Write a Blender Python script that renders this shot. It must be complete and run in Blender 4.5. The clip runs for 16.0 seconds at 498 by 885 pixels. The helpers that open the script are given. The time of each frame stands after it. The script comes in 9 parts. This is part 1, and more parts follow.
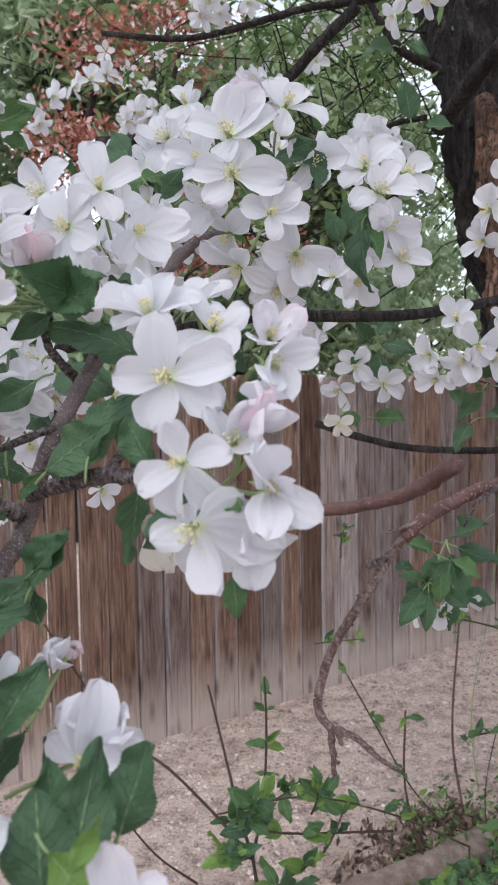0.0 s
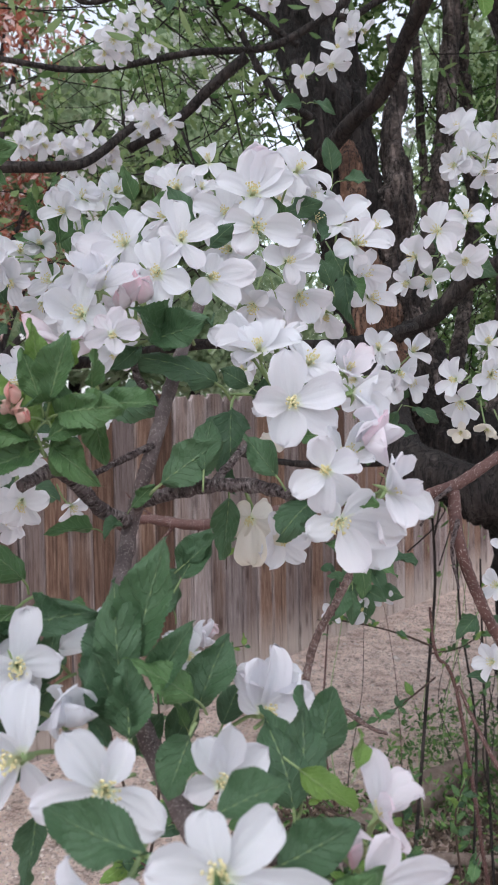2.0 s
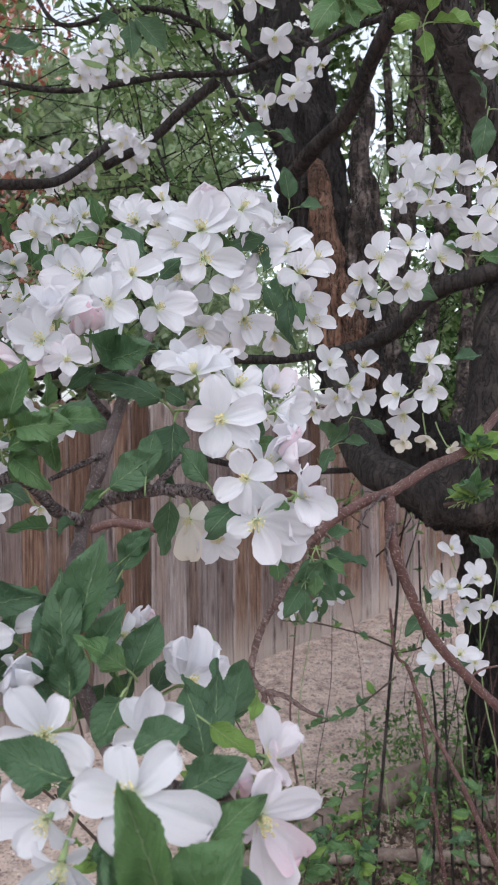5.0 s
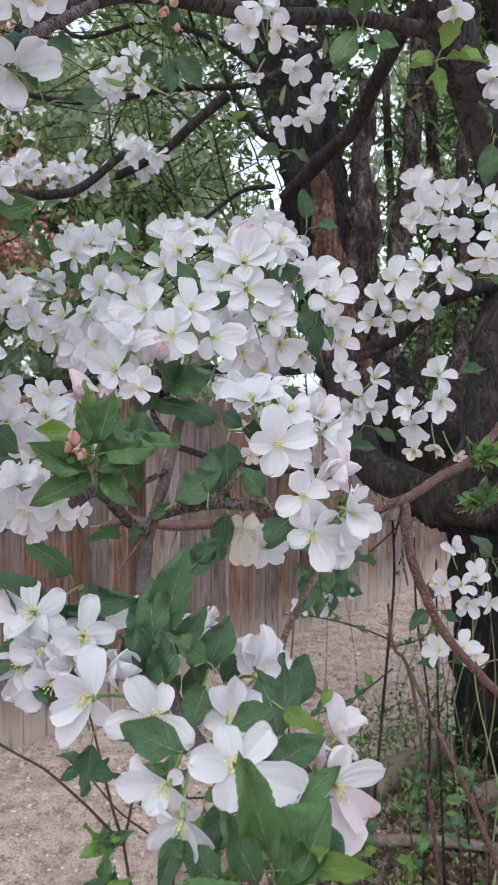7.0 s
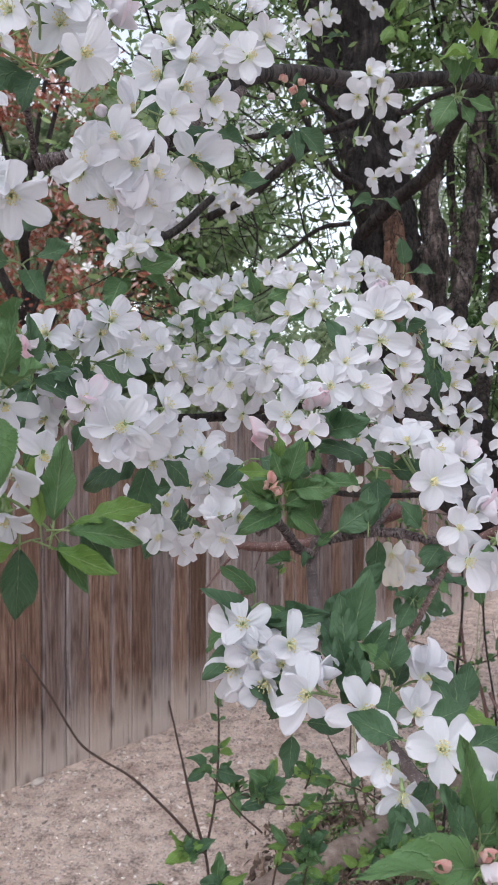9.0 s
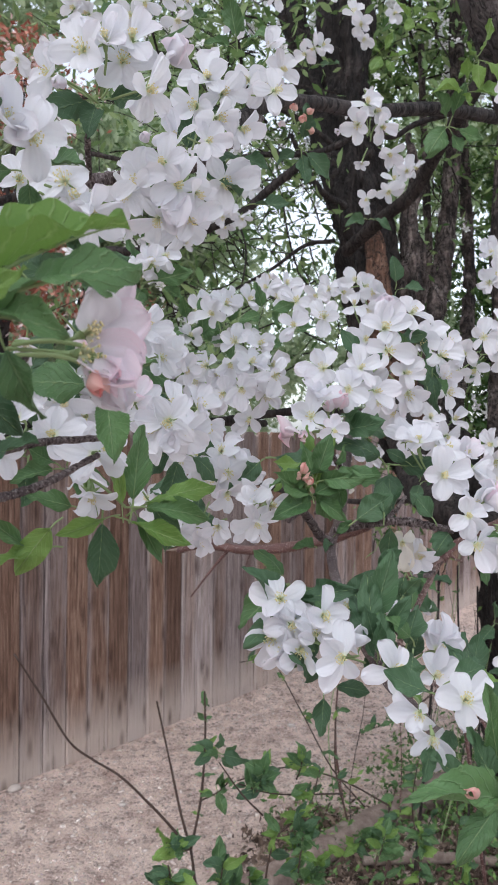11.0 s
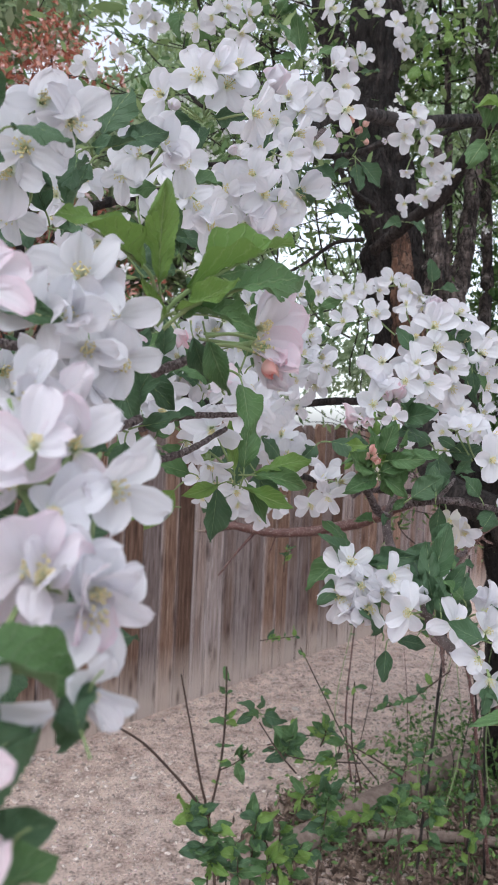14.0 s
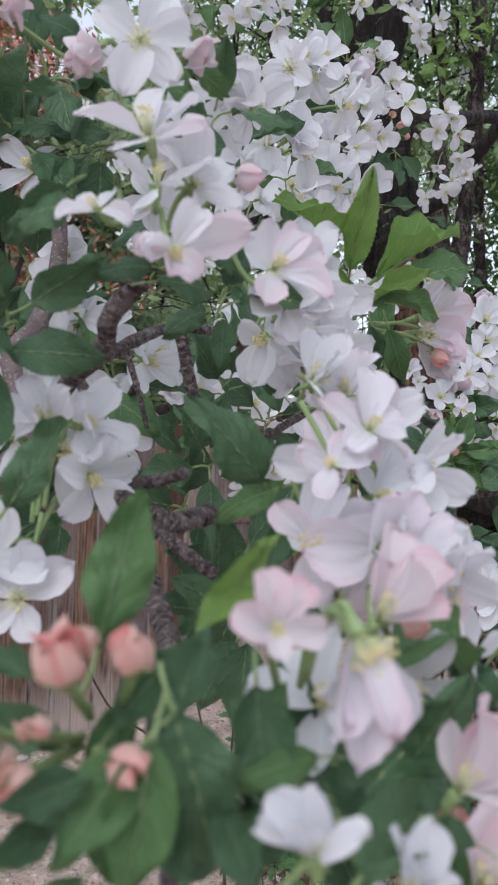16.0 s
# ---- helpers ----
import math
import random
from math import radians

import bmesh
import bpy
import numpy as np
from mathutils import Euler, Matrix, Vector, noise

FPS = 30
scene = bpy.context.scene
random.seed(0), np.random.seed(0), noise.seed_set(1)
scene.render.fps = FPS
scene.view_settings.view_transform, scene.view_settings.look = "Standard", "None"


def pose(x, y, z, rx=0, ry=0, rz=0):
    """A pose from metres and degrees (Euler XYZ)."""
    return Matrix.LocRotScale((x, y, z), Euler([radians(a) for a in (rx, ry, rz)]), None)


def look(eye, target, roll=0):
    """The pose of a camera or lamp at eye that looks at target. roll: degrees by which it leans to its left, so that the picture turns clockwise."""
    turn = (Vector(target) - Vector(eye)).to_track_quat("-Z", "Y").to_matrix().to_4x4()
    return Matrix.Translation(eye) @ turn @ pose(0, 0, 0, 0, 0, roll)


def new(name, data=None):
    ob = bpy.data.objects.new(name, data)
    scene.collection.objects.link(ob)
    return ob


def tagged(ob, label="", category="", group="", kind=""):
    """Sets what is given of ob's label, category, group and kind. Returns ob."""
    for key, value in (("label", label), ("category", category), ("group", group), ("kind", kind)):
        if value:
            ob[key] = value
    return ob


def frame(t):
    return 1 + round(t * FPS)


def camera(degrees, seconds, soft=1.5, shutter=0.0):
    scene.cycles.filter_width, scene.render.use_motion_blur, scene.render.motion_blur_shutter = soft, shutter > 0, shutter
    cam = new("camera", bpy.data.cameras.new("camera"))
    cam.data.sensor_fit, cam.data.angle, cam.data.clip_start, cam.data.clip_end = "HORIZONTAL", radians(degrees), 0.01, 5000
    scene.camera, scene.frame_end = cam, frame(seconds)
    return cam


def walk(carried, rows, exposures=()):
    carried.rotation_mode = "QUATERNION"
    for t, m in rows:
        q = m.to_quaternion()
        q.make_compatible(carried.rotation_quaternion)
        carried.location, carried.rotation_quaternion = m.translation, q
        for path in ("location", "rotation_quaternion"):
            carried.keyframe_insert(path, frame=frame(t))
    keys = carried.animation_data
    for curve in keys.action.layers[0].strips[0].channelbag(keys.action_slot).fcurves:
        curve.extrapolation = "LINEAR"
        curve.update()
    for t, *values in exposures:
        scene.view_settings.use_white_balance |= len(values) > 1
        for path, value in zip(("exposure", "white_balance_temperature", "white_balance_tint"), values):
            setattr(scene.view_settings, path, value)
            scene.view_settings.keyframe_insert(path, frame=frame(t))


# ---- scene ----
cam = camera(34.3, 16.0, soft=1.15)
PATH = [
    (0, (0.025, 0.0, 1.517), (-0.083, 1.994, 1.392), -0.9),
    (0.5, (-0.027, -0.018, 1.522), (0.004, 1.98, 1.424), -1.1),
    (1, (-0.084, -0.035, 1.525), (0.128, 1.951, 1.426), -1.0),
    (1.5, (-0.116, -0.057, 1.523), (0.177, 1.919, 1.428), -1.0),
    (2, (-0.13, -0.079, 1.522), (0.198, 1.892, 1.436), -1.1),
    (2.5, (-0.122, -0.11, 1.523), (0.23, 1.857, 1.441), -1.2),
    (3, (-0.099, -0.135, 1.525), (0.268, 1.83, 1.444), -1.4),
    (5.5, (-0.122, -0.167, 1.531), (0.257, 1.796, 1.459), -0.3),
    (6, (-0.136, -0.184, 1.534), (0.254, 1.776, 1.453), -0.1),
    (6.5, (-0.151, -0.201, 1.537), (0.252, 1.756, 1.449), -0.1),
    (7, (-0.175, -0.219, 1.553), (0.234, 1.737, 1.46), -0.1),
    (7.5, (-0.209, -0.247, 1.567), (0.157, 1.718, 1.5), -0.2),
    (8, (-0.242, -0.263, 1.569), (0.087, 1.709, 1.51), -0.1),
    (8.5, (-0.271, -0.284, 1.576), (0.039, 1.691, 1.522), -0.0),
    (11, (-0.373, -0.364, 1.559), (0.028, 1.595, 1.546), 0.6),
    (11.5, (-0.374, -0.396, 1.563), (0.045, 1.56, 1.553), 0.7),
    (12, (-0.379, -0.414, 1.555), (0.053, 1.538, 1.546), 0.8),
    (12.5, (-0.372, -0.436, 1.545), (0.062, 1.516, 1.535), 1.0),
    (13, (-0.389, -0.461, 1.541), (0.04, 1.492, 1.525), 2.1),
    (13.5, (-0.423, -0.461, 1.545), (-0.008, 1.496, 1.52), 2.4),
    (14, (-0.468, -0.446, 1.548), (-0.067, 1.513, 1.513), 2.4),
    (14.5, (-0.51, -0.426, 1.548), (-0.083, 1.528, 1.507), 2.2),
    (15, (-0.542, -0.421, 1.546), (-0.084, 1.525, 1.504), 2.0),
    (15.5, (-0.565, -0.434, 1.545), (-0.1, 1.511, 1.501), 2.1),
    (16, (-0.579, -0.423, 1.539), (-0.103, 1.519, 1.497), 2.3),
]
cam.data.dof.use_dof, cam.data.dof.focus_distance, cam.data.dof.aperture_fstop = True, 0.72, 32.0
walk(cam, [(t, look(eye, target, roll)) for t, eye, target, roll in PATH], exposures=[(0.0, -0.09, 6100, 11), (14.0, -0.09, 6100, 11), (16.0, -0.30, 6020, 11)])

# ---- world and light ----
world = bpy.data.worlds.new("sky")
scene.world = world
world.use_nodes = True
wn = world.node_tree.nodes
sky = wn.new("ShaderNodeTexSky")
sky.sky_type, sky.sun_disc = "NISHITA", False
sky.sun_elevation, sky.sun_rotation = radians(58), radians(212)
sky.air_density, sky.dust_density, sky.ozone_density = 1.0, 2.0, 1.0
haze = wn.new("ShaderNodeHueSaturation")
haze.inputs["Saturation"].default_value = 0.24
wn["Background"].inputs["Strength"].default_value = 0.345
world.node_tree.links.new(sky.outputs["Color"], haze.inputs["Color"])
world.node_tree.links.new(haze.outputs["Color"], wn["Background"].inputs["Color"])
sun = new("sun", bpy.data.lights.new("sun", "SUN"))
sun.data.energy, sun.data.angle, sun.data.color = 1.5, radians(50), (1.0, 0.98, 0.95)
sun.matrix_world = look((-1.6, -2.6, 5.0), (0, 0, 0))


# ---- materials ----
class Nodes:
    """A short way to write a node material."""

    def __init__(self, name):
        self.mat = bpy.data.materials.new(name)
        self.mat.use_nodes = True
        self.tree = self.mat.node_tree
        self.bsdf = self.tree.nodes["Principled BSDF"]
        self.out = self.tree.nodes["Material Output"]

    def add(self, kind, **inputs):
        n = self.tree.nodes.new("ShaderNode" + kind)
        for k, v in inputs.items():
            n.inputs[k.replace("_", " ")].default_value = v
        return n

    def link(self, a, b):
        self.tree.links.new(a, b)

    def coords(self, kind="Object", scale=(1, 1, 1)):
        m = self.add("Mapping", Scale=scale)
        self.link(self.add("TexCoord").outputs[kind], m.inputs["Vector"])
        return m.outputs["Vector"]

    def noise(self, scale, detail=4.0, vec=None, rough=0.55):
        n = self.add("TexNoise", Scale=scale, Detail=detail, Roughness=rough)
        if vec is not None:
            self.link(vec, n.inputs["Vector"])
        return n.outputs["Fac"]

    def ramp(self, fac, stops):
        r = self.add("ValToRGB")
        e = r.color_ramp.elements
        while len(e) < len(stops):
            e.new(0.5)
        for el, (p, c) in zip(e, stops):
            el.position, el.color = p, (*c, 1)
        self.link(fac, r.inputs["Fac"])
        return r.outputs["Color"]

    def mix(self, fac, a, b, kind="MIX"):
        m = self.add("Mix")
        m.data_type, m.blend_type = "RGBA", kind
        for sock, v in ((m.inputs[0], fac), (m.inputs[6], a), (m.inputs[7], b)):
            if isinstance(v, (int, float)):
                sock.default_value = v
            elif isinstance(v, tuple):
                sock.default_value = (*v, 1)
            else:
                self.link(v, sock)
        return m.outputs[2]

    def calc(self, op, a, b=0.0, clamp=False):
        m = self.add("Math")
        m.operation, m.use_clamp = op, clamp
        for sock, v in zip(m.inputs, (a, b)):
            if isinstance(v, (int, float)):
                sock.default_value = v
            else:
                self.link(v, sock)
        return m.outputs[0]

    def bump(self, height, strength, dist):
        b = self.add("Bump", Strength=strength, Distance=dist)
        self.link(height, b.inputs["Height"])
        self.link(b.outputs["Normal"], self.bsdf.inputs["Normal"])
        return b.outputs["Normal"]

    def color(self, c):
        if isinstance(c, tuple):
            self.bsdf.inputs["Base Color"].default_value = (*c, 1)
        else:
            self.link(c, self.bsdf.inputs["Base Color"])

    def rough(self, v, spec=0.4):
        self.bsdf.inputs["Roughness"].default_value = v
        self.bsdf.inputs["Specular IOR Level"].default_value = spec

    def thin(self, color, share, normal=None):
        """Light also shines through the thin sheet."""
        t = self.add("BsdfTranslucent")
        self.link(color, t.inputs["Color"])
        if normal is not None:
            self.link(normal, t.inputs["Normal"])
        m = self.add("MixShader", Fac=share)
        self.link(self.bsdf.outputs[0], m.inputs[1])
        self.link(t.outputs[0], m.inputs[2])
        self.link(m.outputs[0], self.out.inputs["Surface"])


def petal_material(name, body, blush, amount):
    n = Nodes(name)
    uv = n.add("TexCoord").outputs["UV"]
    sep = n.add("SeparateXYZ")
    n.link(uv, sep.inputs[0])
    rnd = n.add("ObjectInfo").outputs["Random"]
    patch = n.noise(55, 3, n.coords("Object"))
    edge = n.calc("MULTIPLY", n.calc("ABSOLUTE", n.calc("SUBTRACT", sep.outputs[0], 0.5)), 1.3)
    far = n.calc("POWER", sep.outputs[1], 2.0)
    f = n.calc("MULTIPLY", n.calc("ADD", edge, far), n.calc("MULTIPLY", patch, 1.3))
    f = n.calc("MULTIPLY", f, n.calc("MULTIPLY", n.calc("POWER", rnd, 1.6), amount), True)
    base = n.ramp(sep.outputs[1], [(0.0, (0.74, 0.80, 0.55)), (0.16, body), (1.0, body)])
    streak = n.noise(1.0, 3, n.coords("UV", (17, 1.4, 1)))
    f = n.calc("MULTIPLY", f, n.calc("ADD", 0.45, n.calc("MULTIPLY", streak, 1.1)), True)
    c = n.mix(f, base, blush)
    fine = n.noise(1.0, 2, n.coords("UV", (34, 3, 1)))
    c = n.mix(n.calc("MULTIPLY", fine, 0.10), c, (0.68, 0.66, 0.68), "MULTIPLY")
    n.color(c)
    n.rough(0.55, 0.25)
    crease = n.noise(1.0, 4, n.coords("UV", (7, 4, 1)))
    nm = n.bump(n.calc("ADD", n.calc("ADD", fine, crease), n.calc("MULTIPLY", patch, 1.5)), 0.34, 0.0010)
    n.thin(c, 0.45, nm)
    return n.mat


def leaf_material(name, dark, light, vein, share=0.22):
    n = Nodes(name)
    uv = n.add("TexCoord").outputs["UV"]
    sep = n.add("SeparateXYZ")
    n.link(uv, sep.inputs[0])
    across = n.calc("ABSOLUTE", n.calc("SUBTRACT", sep.outputs[0], 0.5))
    rnd = n.add("ObjectInfo").outputs["Random"]
    blot = n.noise(40, 4, n.coords("Object"))
    c = n.mix(n.calc("ADD", n.calc("MULTIPLY", rnd, 0.65), n.calc("MULTIPLY", blot, 0.35), True), dark, light)
    ribs = n.calc("FRACT", n.calc("SUBTRACT", n.calc("ADD", n.calc("MULTIPLY", sep.outputs[1], 8.0), n.calc("MULTIPLY", n.noise(2.5, 2, n.coords("UV", (2, 3, 1))), 1.2)), n.calc("MULTIPLY", across, 5.0)))
    rib = n.calc("SUBTRACT", 1.0, n.calc("MULTIPLY", n.calc("ABSOLUTE", n.calc("SUBTRACT", ribs, 0.5)), 9.0), True)
    mid = n.calc("SUBTRACT", 1.0, n.calc("MULTIPLY", across, 26.0), True)
    c = n.mix(n.calc("MAXIMUM", n.calc("MULTIPLY", rib, 0.30), n.calc("MULTIPLY", mid, 0.75)), c, vein)
    n.color(c)
    n.rough(0.48, 0.4)
    mesh = n.noise(1.0, 4, n.coords("UV", (15, 22, 1)))
    h = n.calc("SUBTRACT", n.calc("MULTIPLY", mesh, 1.0), n.calc("ADD", n.calc("MULTIPLY", rib, 0.7), mid))
    nm = n.bump(h, 0.65, 0.0013)
    n.thin(n.mix(0.5, c, light), share, nm)
    return n.mat


def bark_material(name, stops, scale, rough=0.85, bump=0.8, rings=0.0, flecks=True, plates=0.0, mark=1.0):
    n = Nodes(name)
    v = n.coords("Object")
    big = n.noise(scale, 8, v, 0.62)
    fine = n.noise(scale * 9, 4, v)
    c = n.ramp(n.calc("ADD", n.calc("MULTIPLY", big, 0.7), n.calc("MULTIPLY", fine, 0.3)), stops)
    h = n.calc("ADD", big, n.calc("MULTIPLY", fine, 0.5))
    if flecks:
        vo = n.add("TexVoronoi", Scale=scale * 14)
        n.link(v, vo.inputs["Vector"])
        spot = n.calc("LESS_THAN", vo.outputs["Distance"], 0.30)
        keep = n.calc("MULTIPLY", spot, n.calc("GREATER_THAN", fine, 0.52))
        c = n.mix(n.calc("MULTIPLY", keep, 0.75), c, (0.52, 0.47, 0.43))
        h = n.calc("ADD", h, n.calc("MULTIPLY", keep, 0.4))
    if rings:
        ring = n.noise(1.0, 3, n.coords("UV", (4, rings, 1)), 0.65)
        h = n.calc("ADD", h, n.calc("MULTIPLY", ring, 2.0 * mark))
        c = n.mix(n.calc("MULTIPLY", n.calc("SUBTRACT", 0.49, ring, True), 7.0 * mark, True), c, (0.022, 0.014, 0.013))
        c = n.mix(n.calc("MULTIPLY", n.calc("SUBTRACT", ring, 0.55, True), 6.0 * mark, True), c, (0.42, 0.37, 0.36))
    if plates:
        bend = n.add("TexNoise", Scale=1.0, Detail=6.0, Roughness=0.6, Distortion=0.6)
        n.link(n.coords("Object", (plates, plates, plates * 0.16)), bend.inputs["Vector"])
        ridge = n.calc("ABSOLUTE", n.calc("SUBTRACT", bend.outputs["Fac"], 0.5))
        c = n.mix(n.calc("SUBTRACT", 1.0, n.calc("MULTIPLY", ridge, 24.0), True), c, (0.006, 0.005, 0.005))
        h = n.calc("ADD", h, n.calc("MULTIPLY", n.calc("MINIMUM", ridge, 0.12), 9.0))
    n.color(c)
    n.rough(rough, 0.3)
    n.bump(h, bump, 0.25 / scale)
    return n.mat


def plain_material(name, a, b, scale, rough=0.7, bump=0.2, dist=0.002, share=0.0):
    n = Nodes(name)
    f = n.noise(scale, 5, n.coords("Object"))
    rnd = n.add("ObjectInfo").outputs["Random"]
    c = n.mix(n.calc("ADD", n.calc("MULTIPLY", f, 0.6), n.calc("MULTIPLY", rnd, 0.4)), a, b)
    n.color(c)
    n.rough(rough, 0.35)
    n.bump(f, bump, dist)
    if share:
        n.thin(c, share)
    return n.mat


def island_material(name, stops, rough=0.6, share=0.25):
    """For joined small leaves and petals: each piece has its own tone."""
    n = Nodes(name)
    g = n.add("NewGeometry").outputs["Random Per Island"]
    c = n.ramp(g, stops)
    c = n.mix(n.calc("MULTIPLY", n.noise(30, 3, n.coords("Object")), 0.35), c, (0.5, 0.5, 0.5), "MULTIPLY")
    n.color(c)
    n.rough(rough, 0.3)
    if share:
        n.thin(c, share)
    return n.mat


PETAL_WHITE = petal_material("petal_white", (0.775, 0.780, 0.820), (0.82, 0.66, 0.73), 0.25)
PETAL_BLUSH = petal_material("petal_blush", (0.775, 0.762, 0.805), (0.84, 0.56, 0.66), 0.7)
PETAL_PINK = petal_material("petal_pink", (0.79, 0.745, 0.775), (0.84, 0.45, 0.55), 0.80)
PETAL_BUD = petal_material("petal_bud", (0.79, 0.57, 0.50), (0.74, 0.24, 0.24), 1.25)
PETAL_AGED = petal_material("petal_aged", (0.80, 0.77, 0.72), (0.74, 0.66, 0.52), 0.7)
LEAF_DARK = leaf_material("leaf_dark", (0.038, 0.082, 0.042), (0.076, 0.146, 0.066), (0.15, 0.23, 0.13))
LEAF_MID = leaf_material("leaf_mid", (0.054, 0.115, 0.043), (0.100, 0.192, 0.066), (0.23, 0.33, 0.17))
LEAF_FRESH = leaf_material("leaf_fresh", (0.110, 0.215, 0.045), (0.205, 0.320, 0.075), (0.36, 0.46, 0.19), 0.35)
STALK = plain_material("stalk_green", (0.16, 0.24, 0.09), (0.27, 0.33, 0.16), 90, 0.7, 0.3)
ANTHER = plain_material("anther_yellow", (0.60, 0.50, 0.22), (0.76, 0.68, 0.40), 200, 0.8)
FILAMENT = plain_material("filament", (0.55, 0.60, 0.30), (0.72, 0.72, 0.46), 120, 0.7)
BARK_TWIG = bark_material("bark_twig", [(0.3, (0.060, 0.042, 0.042)), (0.5, (0.165, 0.125, 0.125)), (0.72, (0.34, 0.29, 0.29))], 55, bump=1.2, rings=430)
BARK_DEAD = bark_material("bark_dead", [(0.32, (0.050, 0.030, 0.028)), (0.50, (0.160, 0.100, 0.088)), (0.70, (0.34, 0.26, 0.24))], 60, bump=1.0, rings=240, mark=0.6)
BARK_DOT = bark_material("bark_dotted", [(0.3, (0.060, 0.044, 0.044)), (0.5, (0.120, 0.090, 0.088)), (0.72, (0.20, 0.165, 0.16))], 70, 0.75, 0.8)
BARK_RED = bark_material("bark_red", [(0.3, (0.050, 0.024, 0.022)), (0.52, (0.095, 0.046, 0.040)), (0.78, (0.17, 0.098, 0.088))], 40, 0.6, 0.5)
BARK_LIMB = bark_material("bark_limb", [(0.3, (0.016, 0.012, 0.011)), (0.52, (0.044, 0.034, 0.031)), (0.75, (0.10, 0.083, 0.076))], 18, bump=0.9, flecks=False, plates=45)
BARK_GREY = bark_material("bark_grey", [(0.3, (0.024, 0.019, 0.019)), (0.52, (0.060, 0.050, 0.048)), (0.75, (0.13, 0.112, 0.108))], 20, bump=0.7, flecks=False, plates=30)
BARK_TRUNK = bark_material("bark_trunk", [(0.3, (0.012, 0.010, 0.009)), (0.50, (0.034, 0.026, 0.024)), (0.62, (0.075, 0.058, 0.053)), (0.78, (0.18, 0.15, 0.14))], 7, bump=1.0, flecks=False, plates=38)
BARK_BARE = bark_material("bare_wood", [(0.3, (0.060, 0.030, 0.020)), (0.5, (0.20, 0.105, 0.068)), (0.72, (0.38, 0.24, 0.175))], 14, 0.75, 0.9, flecks=False, plates=60)
DEAD_WOOD = bark_material("dead_wood", [(0.3, (0.08, 0.055, 0.045)), (0.5, (0.19, 0.14, 0.115)), (0.75, (0.36, 0.30, 0.26))], 22, 0.9, 0.7, flecks=False)


# ---- building helpers ----
def mesh_of(name, bm, mats, smooth=True):
    me = bpy.data.meshes.new(name)
    bm.to_mesh(me)
    bm.free()
    for m in mats if isinstance(mats, (list, tuple)) else (mats,):
        me.materials.append(m)
    if smooth:
        me.shade_smooth()
    return me


def part(name, bm, material, parent, label=""):
    """Links a bmesh or a ready mesh as one part of a thing."""
    ob = new(name, mesh_of(name, bm, material) if isinstance(bm, bmesh.types.BMesh) else bm)
    ob.parent = parent
    if label:
        ob["label"] = label
    return ob


def thing(name, label, category, group="", at=(0, 0, 0), kind=""):
    ob = new(name)
    ob.location = at
    ob.empty_display_size = 0.02
    return tagged(ob, label, category, group, kind)


def curve_points(pts, steps):
    """A smooth line through the points."""
    p = [Vector(q) for q in pts]
    if len(p) == 2:
        return [p[0].lerp(p[1], i / steps) for i in range(steps + 1)]
    p = [2 * p[0] - p[1]] + p + [2 * p[-1] - p[-2]]
    out = []
    for i in range(1, len(p) - 2):
        a, b, c, d = p[i - 1:i + 3]
        for k in range(steps):
            s = k / steps
            out.append(0.5 * (2 * b + (c - a) * s + (2 * a - 5 * b + 4 * c - d) * s * s + (3 * b - a - 3 * c + d) * s ** 3))
    out.append(p[-2])
    return out


def tube_into(bm, pts, r0, r1, sides=7, steps=4, lumps=0.0, lump_size=0.02, mat=0, swell=(), flow=1.0):
    """Adds a tapering round stem to bm; lumps make it gnarled."""
    line = curve_points(pts, steps)
    n = len(line) - 1
    uv = bm.loops.layers.uv.verify()
    along = [0.0]
    for a, b in zip(line, line[1:]):
        along.append(along[-1] + (b - a).length)
    rings, up = [], Vector((0.13, 0.31, 0.94)).normalized()
    for i, q in enumerate(line):
        d = (line[min(i + 1, n)] - line[max(i - 1, 0)]).normalized()
        side = d.cross(up)
        if side.length < 0.05:
            side = d.cross(Vector((1, 0, 0)))
        side.normalize()
        over = side.cross(d)
        r = r0 + (r1 - r0) * i / n
        for where, more in swell:
            r *= 1 + more * math.exp(-((i / n - where) / 0.05) ** 2)
        ring = []
        for k in range(sides):
            a = 2 * math.pi * k / sides
            w = side * math.cos(a) + over * math.sin(a)
            rr = r
            if lumps:
                s = (q + w * r) * Vector((1, 1, flow)) / lump_size
                rr = r * (1 + lumps * (noise.noise(s) + 0.45 * noise.noise(s * 2.7) + 0.25 * noise.noise(s * 6.5)))
            ring.append(bm.verts.new(q + w * rr))
        rings.append(ring)
    for i, (a, b) in enumerate(zip(rings, rings[1:])):
        for k in range(sides):
            f = bm.faces.new((a[k], a[(k + 1) % sides], b[(k + 1) % sides], b[k]))
            f.material_index = mat
            for lp, (p, q) in zip(f.loops, ((k, i), (k + 1, i), (k + 1, i + 1), (k, i + 1))):
                lp[uv].uv = (p / sides, along[q])
    bm.faces.new(rings[0][::-1]).material_index = mat
    bm.faces.new(rings[-1]).material_index = mat


def stem(name, parent, pts, r0, r1, material, sides=8, steps=5, lumps=0.25, lump_size=0.012, swell=(), label=""):
    bm = bmesh.new()
    if r0 < 0.009:
        span = sum((Vector(a) - Vector(b)).length for a, b in zip(pts, pts[1:])) / (len(pts) - 1)
        steps = max(steps, min(36, int(span / 0.0016)))
    tube_into(bm, pts, r0, r1, sides, steps, lumps, lump_size, 0, swell)
    return part(name, bm, material, parent, label)


